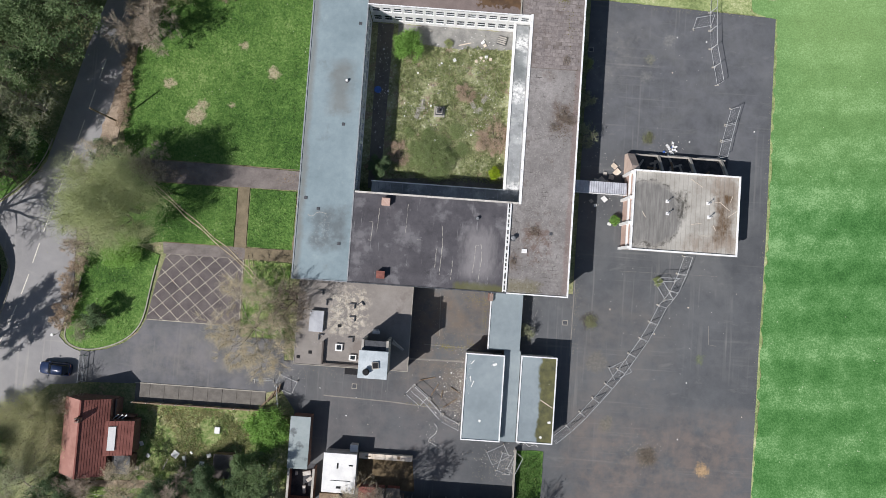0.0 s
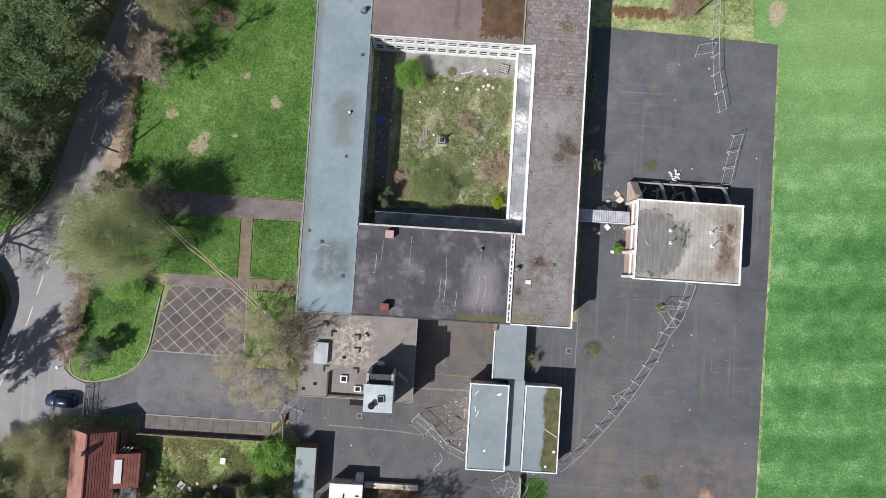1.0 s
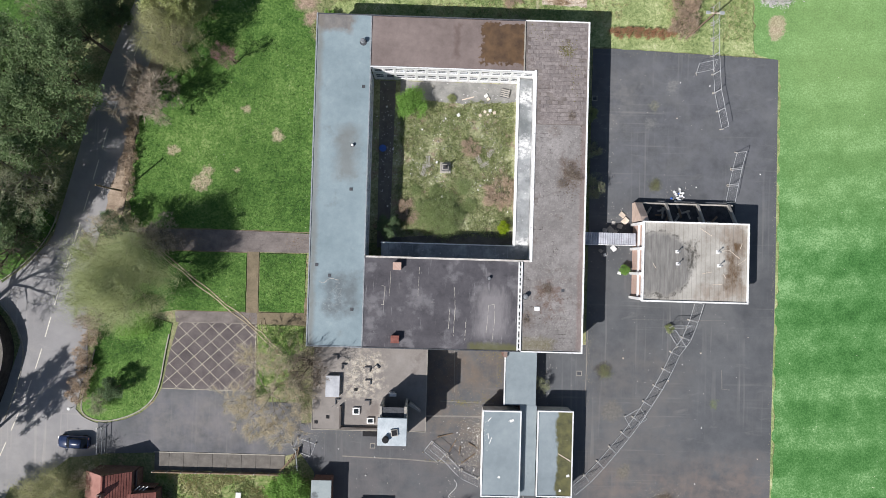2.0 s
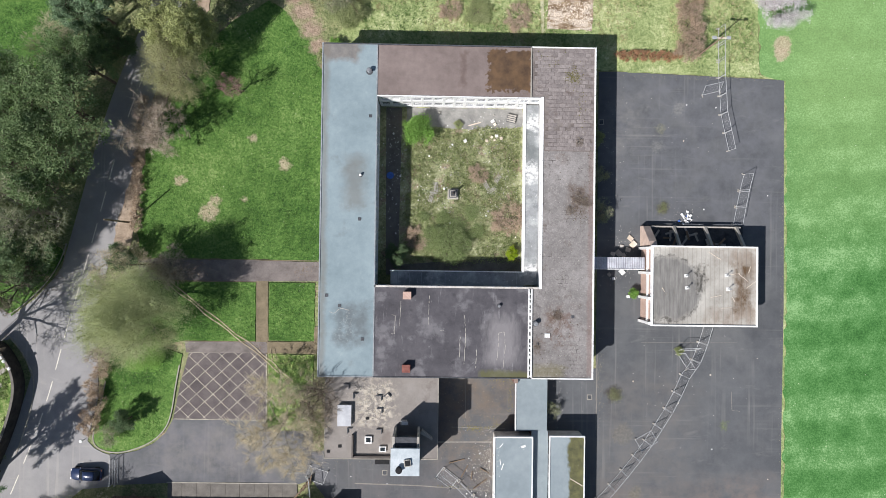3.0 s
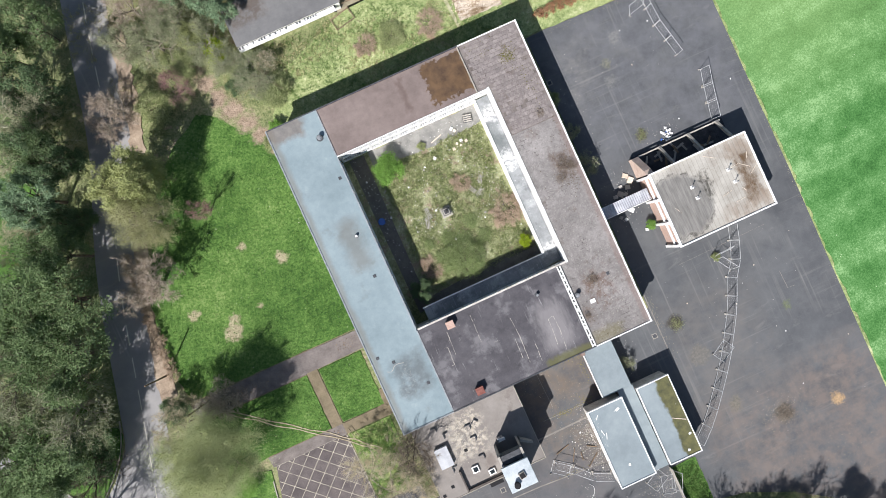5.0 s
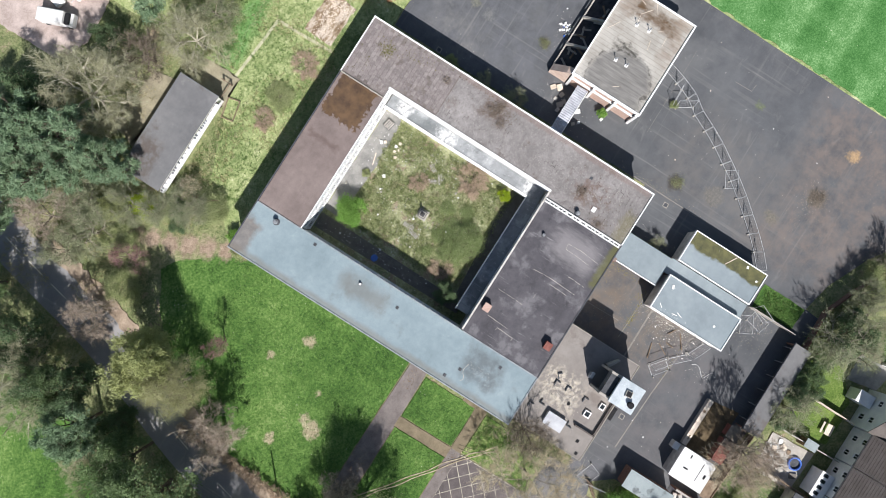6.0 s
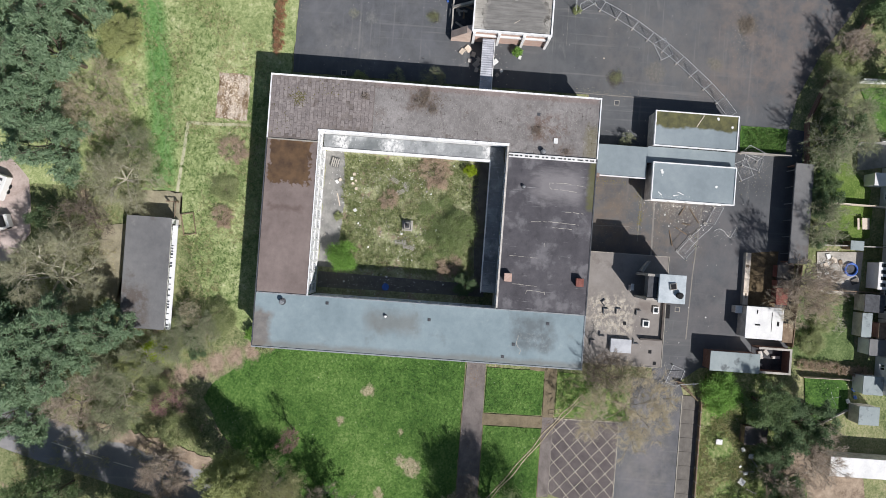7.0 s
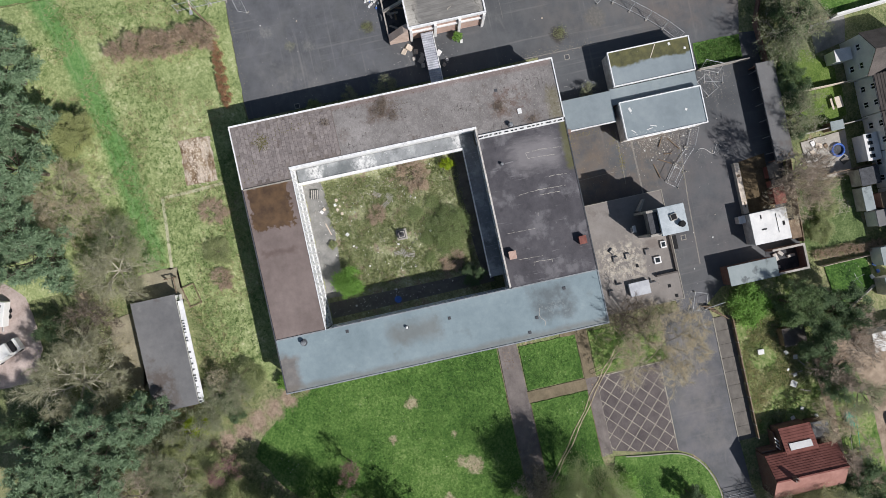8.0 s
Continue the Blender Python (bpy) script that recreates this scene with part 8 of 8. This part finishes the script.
for wx in (-0.4, 0.4):
    for wy in (-0.72, 0.72):
        part("wheel", tube(bmesh.new(), (wx, wy - 0.08, 0.3), (wx, wy + 0.08, 0.3), 0.3, sides=12), M_BLACK, t)
for vx in (-1.2, -0.5, 0.3, 1.1):
    part("vent", boxes((vx - 0.16, vx + 0.16, -0.3, 0.2, 1.7, 1.76)), M_DARKTRIM, t)
part("drawbar", tube(bmesh.new(), (-1.7, 0, 0.45), (-2.6, 0, 0.35), 0.05), M_STEEL, t)

# street sign and manholes
t = thing("bollard", "round white sign lamp on a post at the corner", "bollard", pose(-49.95, -34.35, 0))
part("post", cylinder(bmesh.new(), 0, 0, 0, 1.0, 0.05), M_STEEL, t)
part("globe", cylinder(bmesh.new(), 0, 0, 1.0, 1.12, 0.25, 0.2, 16), M_WHITE, t)
for x, y in ((19.35, -27.95), (-8.9, -38.6), (20.6, 10.4)):
    t = thing("manhole_cover", "pale square manhole cover in the asphalt", "manhole cover", pose(x, y, 0.0))
    part("frame", boxes((-0.36, 0.36, -0.36, 0.36, 0, 0.012)), M_KERB, t)
    part("lid", boxes((-0.27, 0.27, -0.27, 0.27, 0.012, 0.02)), M_DARKTRIM, t)

# courtyard pedestal and clutter
t = thing("pedestal", "square weathered stone pedestal in the courtyard", "pedestal", pose(0.0, 0.0, 0.05))
part("step", boxes((-0.75, 0.75, -0.75, 0.75, 0, 0.2), bevel=0.03), M_CONC, t)
part("block", boxes((-0.52, 0.52, -0.52, 0.52, 0.2, 0.7), bevel=0.03), M_DARKTRIM, t)
part("rim", boxes((-0.44, 0.44, -0.44, 0.44, 0.7, 0.76), bevel=0.02), M_CONC, t)
part("basin", boxes((-0.32, 0.32, -0.32, 0.32, 0.76, 0.79)), M_DARKFLOOR, t)
part("post", boxes((-0.12, 0.12, -0.12, 0.12, 0.79, 1.9), bevel=0.03), M_DARKSTONE, t)
rnd = random.Random(21)


def scrap(x, y, z, s, mat, label, a, group, name="rubble", flat=0.12):
    t = thing(name, label, "rubble", pose(x, y, z, rnd.uniform(-8, 8), rnd.uniform(-8, 8), a), group)
    part("piece", boxes((-s / 2, s / 2, -s * rnd.uniform(0.3, 0.6), s * 0.4, 0, flat + s * 0.15), bevel=0.02), mat, t)
    return t


for i in range(34):
    x, y = rnd.uniform(-9.6, 9.0), rnd.uniform(-6, 11.5)
    if 3.5 < x and y > 5 and rnd.random() < 0.2:
        continue
    scrap(x, y, 0.06, rnd.uniform(0.12, 0.3), M_WHITE if rnd.random() < 0.4 else M_CONC, "white broken panel lying in the courtyard", rnd.uniform(0, 180), "courtyard litter", "litter")
for x, y, s in ((5.4, 10.2, 0.5), (5.7, 9.8, 0.4), (4.6, 7.5, 0.4), (6.0, 8.2, 0.42), (5.3, 8.0, 0.36), (6.6, 7.9, 0.4), (1.6, 7.4, 0.45), (5.7, 7.6, 0.3)):
    scrap(x, y, 0.08, s, M_PALEWOOD if s < 0.41 else M_WHITE, "cream paving stone tipped over in the courtyard", rnd.uniform(0, 90), "tipped courtyard stones", "paving_stone")
t = thing("crate", "grey slatted crate on the courtyard paving", "crate", pose(8.0, 10.6, 0.06, 0, 0, -12))
for i in range(4):
    part("slat", boxes((-0.6, 0.6, -0.5 + i * 0.28, -0.32 + i * 0.28, 0.3, 0.36)), M_CONC, t)
part("base", boxes((-0.62, 0.62, -0.52, 0.55, 0, 0.3), bevel=0.02), M_DARKTRIM, t)
t = thing("plank", "pale plank lying on the courtyard paving", "plank", pose(2.9, 9.8, 0.07, 0, 0, 16))
part("board", boxes((-0.9, 0.9, -0.07, 0.07, 0, 0.05)), M_PALEWOOD, t)
t = thing("water_butt", "blue plastic tub in the courtyard's shade", "tub", pose(-8.7, 2.4, 0.06))
part("tub", cylinder(bmesh.new(), 0, 0, 0, 0.5, 0.4, 0.5, 16), M_BLUEPLASTIC, t)
for x, y, a in ((-2.6, 0.2, 10), (-3.0, -0.6, 70), (5.4, 0.6, 30), (4.6, 1.3, 120), (6.2, 2.2, 60), (-2.4, 1.0, 95)):
    t = thing("timber_stack", "weathered pale timbers lying among weeds", "timber", pose(x, y, 0.1, 0, 3, a), "timbers in the courtyard")
    for k in range(3):
        part("timber", boxes((-0.6, 0.6, -0.25 + k * 0.2, -0.13 + k * 0.2, 0, 0.1)), M_CONC, t)

# debris in the yard
for i in range(34):
    x, y = rnd.gauss(4.2, 1.6), rnd.gauss(-39.0, 1.8)
    if x > 5.7:
        x = 5.5 - rnd.random()
    scrap(x, y, 0.01, rnd.uniform(0.08, 0.22), M_CONC if i % 3 else M_WHITE, "small pale rubble beside the hut", rnd.uniform(0, 180), "rubble beside the hut", flat=0.04)
for i in range(18):
    x, y = rnd.uniform(19.5, 45), rnd.uniform(-50, 15)
    if 26 < x < 41 and -18 < y < -3:
        continue
    scrap(x, y, 0.005, rnd.uniform(0.08, 0.22), M_WHITE if i % 2 else M_PALEWOOD, "small pale litter on the asphalt", rnd.uniform(0, 180), "litter on the playground", "litter", 0.03)
for i in range(14):
    x, y = rnd.uniform(-16, 13), rnd.uniform(-47, -36)
    if 5.8 < x < 18 and y > -44.2:
        continue
    scrap(x, y, 0.005, rnd.uniform(0.08, 0.25), M_WHITE if i % 2 else M_CONC, "small pale litter on the yard", rnd.uniform(0, 180), "litter on the yard", "litter", 0.03)
for i in range(26):
    scrap(32.6 + rnd.gauss(0, 0.4), -2.8 + rnd.gauss(0, 0.55), 0.02, rnd.uniform(0.14, 0.32), M_WHITE if i % 9 else M_BLUEPLASTIC, "white plastic sacks in a heap by the hall", rnd.uniform(0, 180), "heap by the hall", "sack", 0.15)
for x, y, s, mt in ((24.8, -5.8, 0.8, M_PALEWOOD), (25.2, -6.6, 0.9, M_PALEWOOD), (24.5, -7.4, 0.7, M_CONC), (23.6, -7.0, 0.5, M_DIRTYWHITE), (23.2, -7.9, 0.9, M_CONC), (22.4, -8.0, 0.6, M_DIRTYWHITE), (23.9, -8.2, 0.6, M_CONC), (21.9, -10.9, 0.5, M_CONC), (23.7, -10.5, 0.8, M_WHITE), (22.5, -11.4, 0.4, M_WHITE), (24.6, -13.9, 0.5, M_WHITE)):
    scrap(x, y, 0.02, s, mt, "broken boards and slabs by the walkway", rnd.uniform(0, 180), "debris by the walkway", "broken_slab", 0.08)


def squiggle(pts, label, mat):
    bm = bmesh.new()
    line = smooth_line(pts, 3)
    for a, b in zip(line, line[1:]):
        tube(bm, (*a, 0.05), (*b, 0.05), 0.028, sides=5)
    return tagged(part("loose_hose", bm, mat), label, "hose")


squiggle([(2.4, -42.9), (2.9, -43.5), (2.6, -44.3), (2.0, -44.8), (1.6, -45.3), (2.3, -45.6), (2.9, -45.9)], "pale hose lying in loops on the asphalt", M_WHITE)
squiggle([(13.6, -44.5), (14.4, -45.1), (15.0, -44.6), (15.4, -45.2), (16.3, -44.7), (16.8, -45.2)], "pale cable lying behind the huts", M_WHITE)
# rubbish in the house garden
for x, y, s in ((-26.95, -45.75, 0.9), (-28.7, -50.4, 0.7), (-27.8, -49.2, 0.6), (-32.4, -49.3, 0.9), (-31.1, -49.8, 0.6), (-30.2, -49.0, 0.4), (-37.0, -48.2, 0.6), (-36.0, -49.8, 0.5), (-37.4, -51.6, 0.5)):
    scrap(x, y, 0.1, s, M_WHITE, "white sheet dumped in the house garden", rnd.uniform(0, 180), "dumped sheets in the garden", "dumped_sheet", 0.08)
for x, y, a, ln in ((-30.9, -50.0, 95, 2.0), (-33.6, -50.8, 70, 1.6), (-29.6, -51.0, 40, 1.4)):
    t = thing("plank", "pale plank dumped in the house garden", "plank", pose(x, y, 0.12, 0, 2, a), "planks in the house garden")
    part("board", boxes((-ln / 2, ln / 2, -0.08, 0.08, 0, 0.05)), M_CONC, t)
# dry branches heaped in a back garden
t = thing("branch_pile", "heap of dry pale branches on a back lawn", "branches", pose(-8.9, -61.2, 0.06))
for k in range(22):
    a, ln = rnd.uniform(0, math.pi), rnd.uniform(0.5, 1.3)
    x, y = rnd.gauss(0, 0.5), rnd.gauss(0, 0.5)
    part("branch", tube(bmesh.new(), (x - math.cos(a) * ln, y - math.sin(a) * ln, rnd.uniform(0.02, 0.25)), (x + math.cos(a) * ln, y + math.sin(a) * ln, rnd.uniform(0.05, 0.5)), 0.03, 0.012, 5), M_WHITEBARK, t)
for x, y, s, mt in ((-0.3, -60.0, 0.9, M_PALEWOOD), (0.1, -59.2, 0.7, M_WHITE), (-1.2, -59.0, 0.8, M_PALEWOOD), (-2.0, -60.2, 0.7, M_CONC), (-3.1, -63.2, 1.0, M_SLAB), (-2.4, -59.2, 0.6, M_WHITE), (-0.6, -61.0, 0.6, M_WOOD), (-3.4, -61.0, 0.9, M_CONC), (-18.3, -64.2, 0.6, M_BLUEPLASTIC), (-20.0, -63.5, 0.6, M_WHITE), (-19.4, -64.5, 0.5, M_BLUEPLASTIC), (-13.0, -57.2, 0.8, M_CONC)):
    scrap(x, y, 0.07, s, mt, "broken board or sheet lying in a back yard", rnd.uniform(0, 180), "scraps in the back yards", "yard_scrap", 0.06)
# back-garden things
t = thing("paddling_pool", "round blue paddling pool on the patio", "paddling pool", pose(-1.5, -62.5, 0.06))
bm = bmesh.new()
ring = [[bm.verts.new(((0.85 + 0.15 * math.cos(b)) * math.cos(a), (0.85 + 0.15 * math.cos(b)) * math.sin(a), 0.2 + 0.17 * math.sin(b))) for b in (2 * math.pi * j / 8 for j in range(8))] for a in (2 * math.pi * i / 28 for i in range(28))]
for i in range(28):
    for j in range(8):
        bm.faces.new((ring[i][j], ring[(i + 1) % 28][j], ring[(i + 1) % 28][(j + 1) % 8], ring[i][(j + 1) % 8]))
bmesh.ops.recalc_face_normals(bm, faces=bm.faces[:])
part("ring", bm, M_BLUEPLASTIC, t)
part("base", cylinder(bmesh.new(), 0, 0, 0.0, 0.06, 0.8, 0.8, 24), M_DARKTRIM, t)
t = thing("picnic_table", "orange-brown picnic table on the lawn", "picnic table", pose(5.0, -63.6, 0.06, 0, 0, 5))
part("tabletop", boxes((-0.8, 0.8, -0.35, 0.35, 0.7, 0.75)), M_PALEWOOD, t)
for yv in (-0.7, 0.7):
    part("bench", boxes((-0.8, 0.8, yv - 0.14, yv + 0.14, 0.42, 0.46)), M_PALEWOOD, t)
for xv in (-0.6, 0.6):
    part("leg", boxes((xv - 0.04, xv + 0.04, -0.7, 0.7, 0.34, 0.42), (xv - 0.04, xv + 0.04, -0.3, -0.2, 0, 0.7), (xv - 0.04, xv + 0.04, 0.2, 0.3, 0, 0.7)), M_WOOD, t)
t = thing("rotary_dryer", "pale rotary clothes dryer on the lawn", "clothes dryer", pose(-19.5, -60.4, 0.06))
part("post", cylinder(bmesh.new(), 0, 0, 0, 1.8, 0.03), M_STEEL, t)
for i in range(4):
    a = i * math.pi / 2 + 0.4
    part("arm", tube(bmesh.new(), (0, 0, 1.5), (1.0 * math.cos(a), 1.0 * math.sin(a), 1.8), 0.025), M_STEEL, t)
t = thing("trampoline_net", "green netting run along the back yard", "netting", pose(0, 0, 0))
part("net", ribbon(bmesh.new(), [(-37.9, -56.0), (-40.2, -55.8)], 1.1, 0.05, 0.6), M_GREENPLASTIC, t)
part("rail", ribbon(bmesh.new(), [(-32.4, -57.1), (-38.0, -56.7), (-45.7, -56.1)], 0.07, 0.75, 0.82), M_GREENPLASTIC, t)
part("rail", ribbon(bmesh.new(), [(-32.9, -55.9), (-37.7, -55.6), (-46.2, -54.9)], 0.07, 0.75, 0.82), M_CONC, t)


# loose chips and grit
def chips(name, label, spots, z, size, mat, seed):
    """Many small flat stones: spots are (x, y, spread in x, spread in y, count)."""
    rng = np.random.default_rng(seed)
    verts, faces = [], []
    for cx, cy, sx, sy, count in spots:
        for x, y, s, a in zip(rng.normal(cx, sx, count), rng.normal(cy, sy, count), rng.uniform(0.4, 1.3, count) * size, rng.uniform(0, math.pi, count)):
            k = len(verts)
            c, d = math.cos(a) * s, math.sin(a) * s
            q = rng.uniform(0.4, 1.0)
            verts += [(x - c, y - d, z), (x + d * q, y - c * q, z), (x + c, y + d, z), (x - d * q, y + c * q, z), (x, y, z + s * 0.6)]
            faces += [(k, k + 1, k + 4), (k + 1, k + 2, k + 4), (k + 2, k + 3, k + 4), (k + 3, k, k + 4)]
    ob = raw(name, verts, faces, mat)
    return tagged(ob, label, "grit", kind="stuff")


chips("yard_chips", "small pale chips of rubble on the asphalt", [(5.0, -37.2, 0.8, 1.5, 260), (4.6, -41.2, 0.8, 1.0, 110), (5.6, -37.4, 0.22, 2.4, 200), (2.0, -45.0, 0.5, 0.9, 50), (2.9, -46.1, 0.2, 0.2, 20), (12.4, -47.4, 0.7, 1.0, 120), (2.5, -34.0, 2.4, 2.0, 24), (-5.0, -43.0, 6.0, 3.0, 26), (10.5, -47.5, 1.4, 1.4, 60), (24.0, -9.0, 1.6, 2.6, 140), (22.0, 4.0, 1.2, 6.0, 90), (33.0, -26.0, 6.0, 9.0, 60), (31.0, -45.0, 1.6, 1.0, 50), (32.4, -2.8, 1.2, 0.8, 100), (-19.0, -37.0, 1.6, 1.2, 110), (14.5, -28.0, 0.8, 2.2, 80), (34.0, 11.0, 5.0, 3.5, 14)], 0.0, 0.055, M_DIRTYWHITE, 3)
chips("yard_grit", "brown grit and dead leaves on the asphalt", [(2.0, -29.0, 3.0, 2.6, 260), (20.6, -26.0, 0.4, 4.0, 260), (31.0, -45.0, 2.6, 1.3, 320), (-10.0, -36.6, 4.0, 0.5, 200), (4.2, -37.6, 1.4, 1.8, 520), (10.5, -48.0, 2.0, 1.8, 240), (35.0, -55.0, 4.0, 3.0, 240), (46.2, -20.0, 0.15, 18.0, 300), (34.0, 16.9, 7.0, 0.2, 200)], 0.0, 0.045, M_APRON, 4)
chips("yard_moss", "olive moss along the joints of the yard", [(3.6, -32.3, 1.5, 0.14, 150), (6.6, -32.0, 0.7, 0.5, 90), (8.3, -27.5, 0.2, 1.6, 110), (7.4, -25.6, 1.0, 0.5, 110), (3.4, -32.4, 0.5, 0.3, 60), (0.6, -40.4, 1.6, 0.1, 50)], 0.0, 0.06, plain("yard_moss", (104, 100, 60), (146, 138, 88), 2, 8, 0.95), 41)
chips("path_litter", "brown leaf litter over the end of the footpath", [(-38.6, -11.2, 1.7, 0.75, 420), (-37.4, -14.0, 0.5, 0.4, 70), (-35.2, -15.7, 0.5, 0.4, 70), (-33.0, -17.4, 0.5, 0.4, 70), (-31.0, -18.9, 0.5, 0.4, 70), (-29.0, -20.4, 0.5, 0.4, 70), (-34.5, -11.0, 1.6, 0.7, 160), (-26.4, -21.6, 0.9, 0.6, 140), (-20.5, -10.9, 1.2, 0.5, 90)], LAWN_TOP - 0.015, 0.06, plain("leaf_litter", (112, 92, 76), (160, 138, 112), 2, 8, 0.95), 42)
chips("roof_grit", "pale grit scattered on the gravelled roof", [(14.7, -6.0, 1.6, 9.0, 360), (14.2, -20.0, 2.0, 2.4, 130), (14.6, 14.0, 2.0, 2.6, 90)], 5.85, 0.045, M_CONC, 5)
chips("roof_moss", "dark moss clumps on the gravelled roof", [(16.4, -2.0, 0.5, 1.4, 220), (13.6, -17.6, 1.1, 0.8, 60), (15.4, 15.0, 0.7, 0.8, 160), (17.5, 4.0, 0.14, 8.0, 160), (14.0, 6.0, 1.6, 5.0, 60), (12.6, -21.5, 1.2, 1.4, 50)], 5.85, 0.06, plain("dark_moss", (70, 58, 46), (104, 90, 70), 2, 8, 0.95), 6)
chips("slab_moss", "olive moss clump on the roof slabs", [(15.4, 15.0, 0.55, 0.6, 260), (16.6, 11.0, 0.5, 1.6, 60), (12.4, 17.0, 0.8, 0.6, 40)], ROOF + 0.18, 0.08, plain("olive_moss", (86, 84, 46), (124, 118, 72), 2, 8, 0.95), 16)
chips("kitchen_rubble", "broken pale screed on the kitchen roof", [(-11.0, -27.2, 1.3, 1.2, 360), (-10.4, -29.6, 0.9, 0.9, 240), (-13.0, -30.6, 0.8, 1.4, 120)], 3.68, 0.08, M_CONC, 7)
chips("courtyard_chips", "white and grey rubble chips in the courtyard", [(4.5, 8.0, 2.6, 1.8, 160), (0.0, 2.0, 4.5, 4.0, 140), (-8.4, 3.0, 0.7, 4.5, 110), (6.6, 1.0, 1.2, 2.4, 160), (-3.0, -0.2, 0.9, 0.9, 90)], 0.06, 0.08, M_WHITE, 8)
chips("courtyard_grit", "grey and tan rubble among the courtyard weeds", [(1.0, 2.0, 4.4, 4.2, 200), (6.6, 3.0, 1.6, 4.0, 140), (-5.0, 2.0, 1.4, 4.0, 60)], 0.16, 0.08, M_CONC, 18)
chips("plot_stones", "pale broken stones on the cleared plot", [(15.6, 25.2, 1.6, 0.6, 300), (18.2, 25.6, 0.5, 1.0, 140), (16.0, 26.6, 1.8, 0.3, 80)], 0.06, 0.11, M_PALEWOOD, 9)
chips("patio_rubble", "pale rubble on the patio", [(-1.0, -59.4, 1.0, 1.0, 220), (-3.0, -60.5, 1.2, 1.4, 200)], 0.06, 0.10, M_WHITE, 10)
chips("hut_roof_debris", "white scraps on the hut roof", [(6.4, -35.5, 0.15, 1.6, 26), (9.7, -33.9, 0.2, 0.2, 14)], 3.2, 0.06, M_WHITE, 11)
for x, y, ln, a in ((9.77, -33.9, 0.6, 20), (8.23, -41.4, 0.3, 60), (6.8, -33.8, 0.7, 50), (6.7, -36.0, 0.8, 100), (7.0, -36.6, 0.9, 70), (16.9, -38.6, 1.9, -30), (17.4, -41.0, 0.4, 20), (16.4, -43.0, 0.3, 60)):
    t = thing("roof_scrap", "pale board lying on the hut roof", "board", pose(x, y, 3.205, 0, 0, a), "scraps on the hut roofs")
    part("board", boxes((-ln / 2, ln / 2, -0.05 - 0.1 * (ln < 0.65), 0.05 + 0.1 * (ln < 0.65), 0, 0.04)), M_PALEWOOD if ln > 1 else M_WHITE, t)

# slabs of the east wing's roof, each on its own
bed = part("slab_bedding", boxes((11.6, 18.05, 5.2, 18.6, ROOF + 0.12, ROOF + 0.136), (9.95, 11.59, 12.3, 18.6, ROOF + 0.12, ROOF + 0.136)), M_BEDDING, gravel_roof, "dark bedding between roof slabs")
slab_mesh = mesh_of(boxes((-0.355, 0.355, -0.24, 0.24, 0.0, 0.045), bevel=0.012), "slab", M_ROOFSLAB)
rnd = random.Random(88)
count = 0
for row in range(26):
    y = 18.32 - row * 0.51
    for col_at in range(11):
        x = 17.66 - col_at * 0.74 - 0.37 * (row % 2)
        if x < (10.35 if y > 12.6 else 12.0) or rnd.random() < 0.05 or count >= 296:
            continue
        ob = new("slab", slab_mesh)
        ob.parent = gravel_roof
        ob.matrix_local = pose(x + rnd.uniform(-0.015, 0.015), y + rnd.uniform(-0.015, 0.015), ROOF + 0.137, rnd.uniform(-0.8, 0.8), rnd.uniform(-0.8, 0.8), rnd.uniform(-1.2, 1.2))
        count += 1
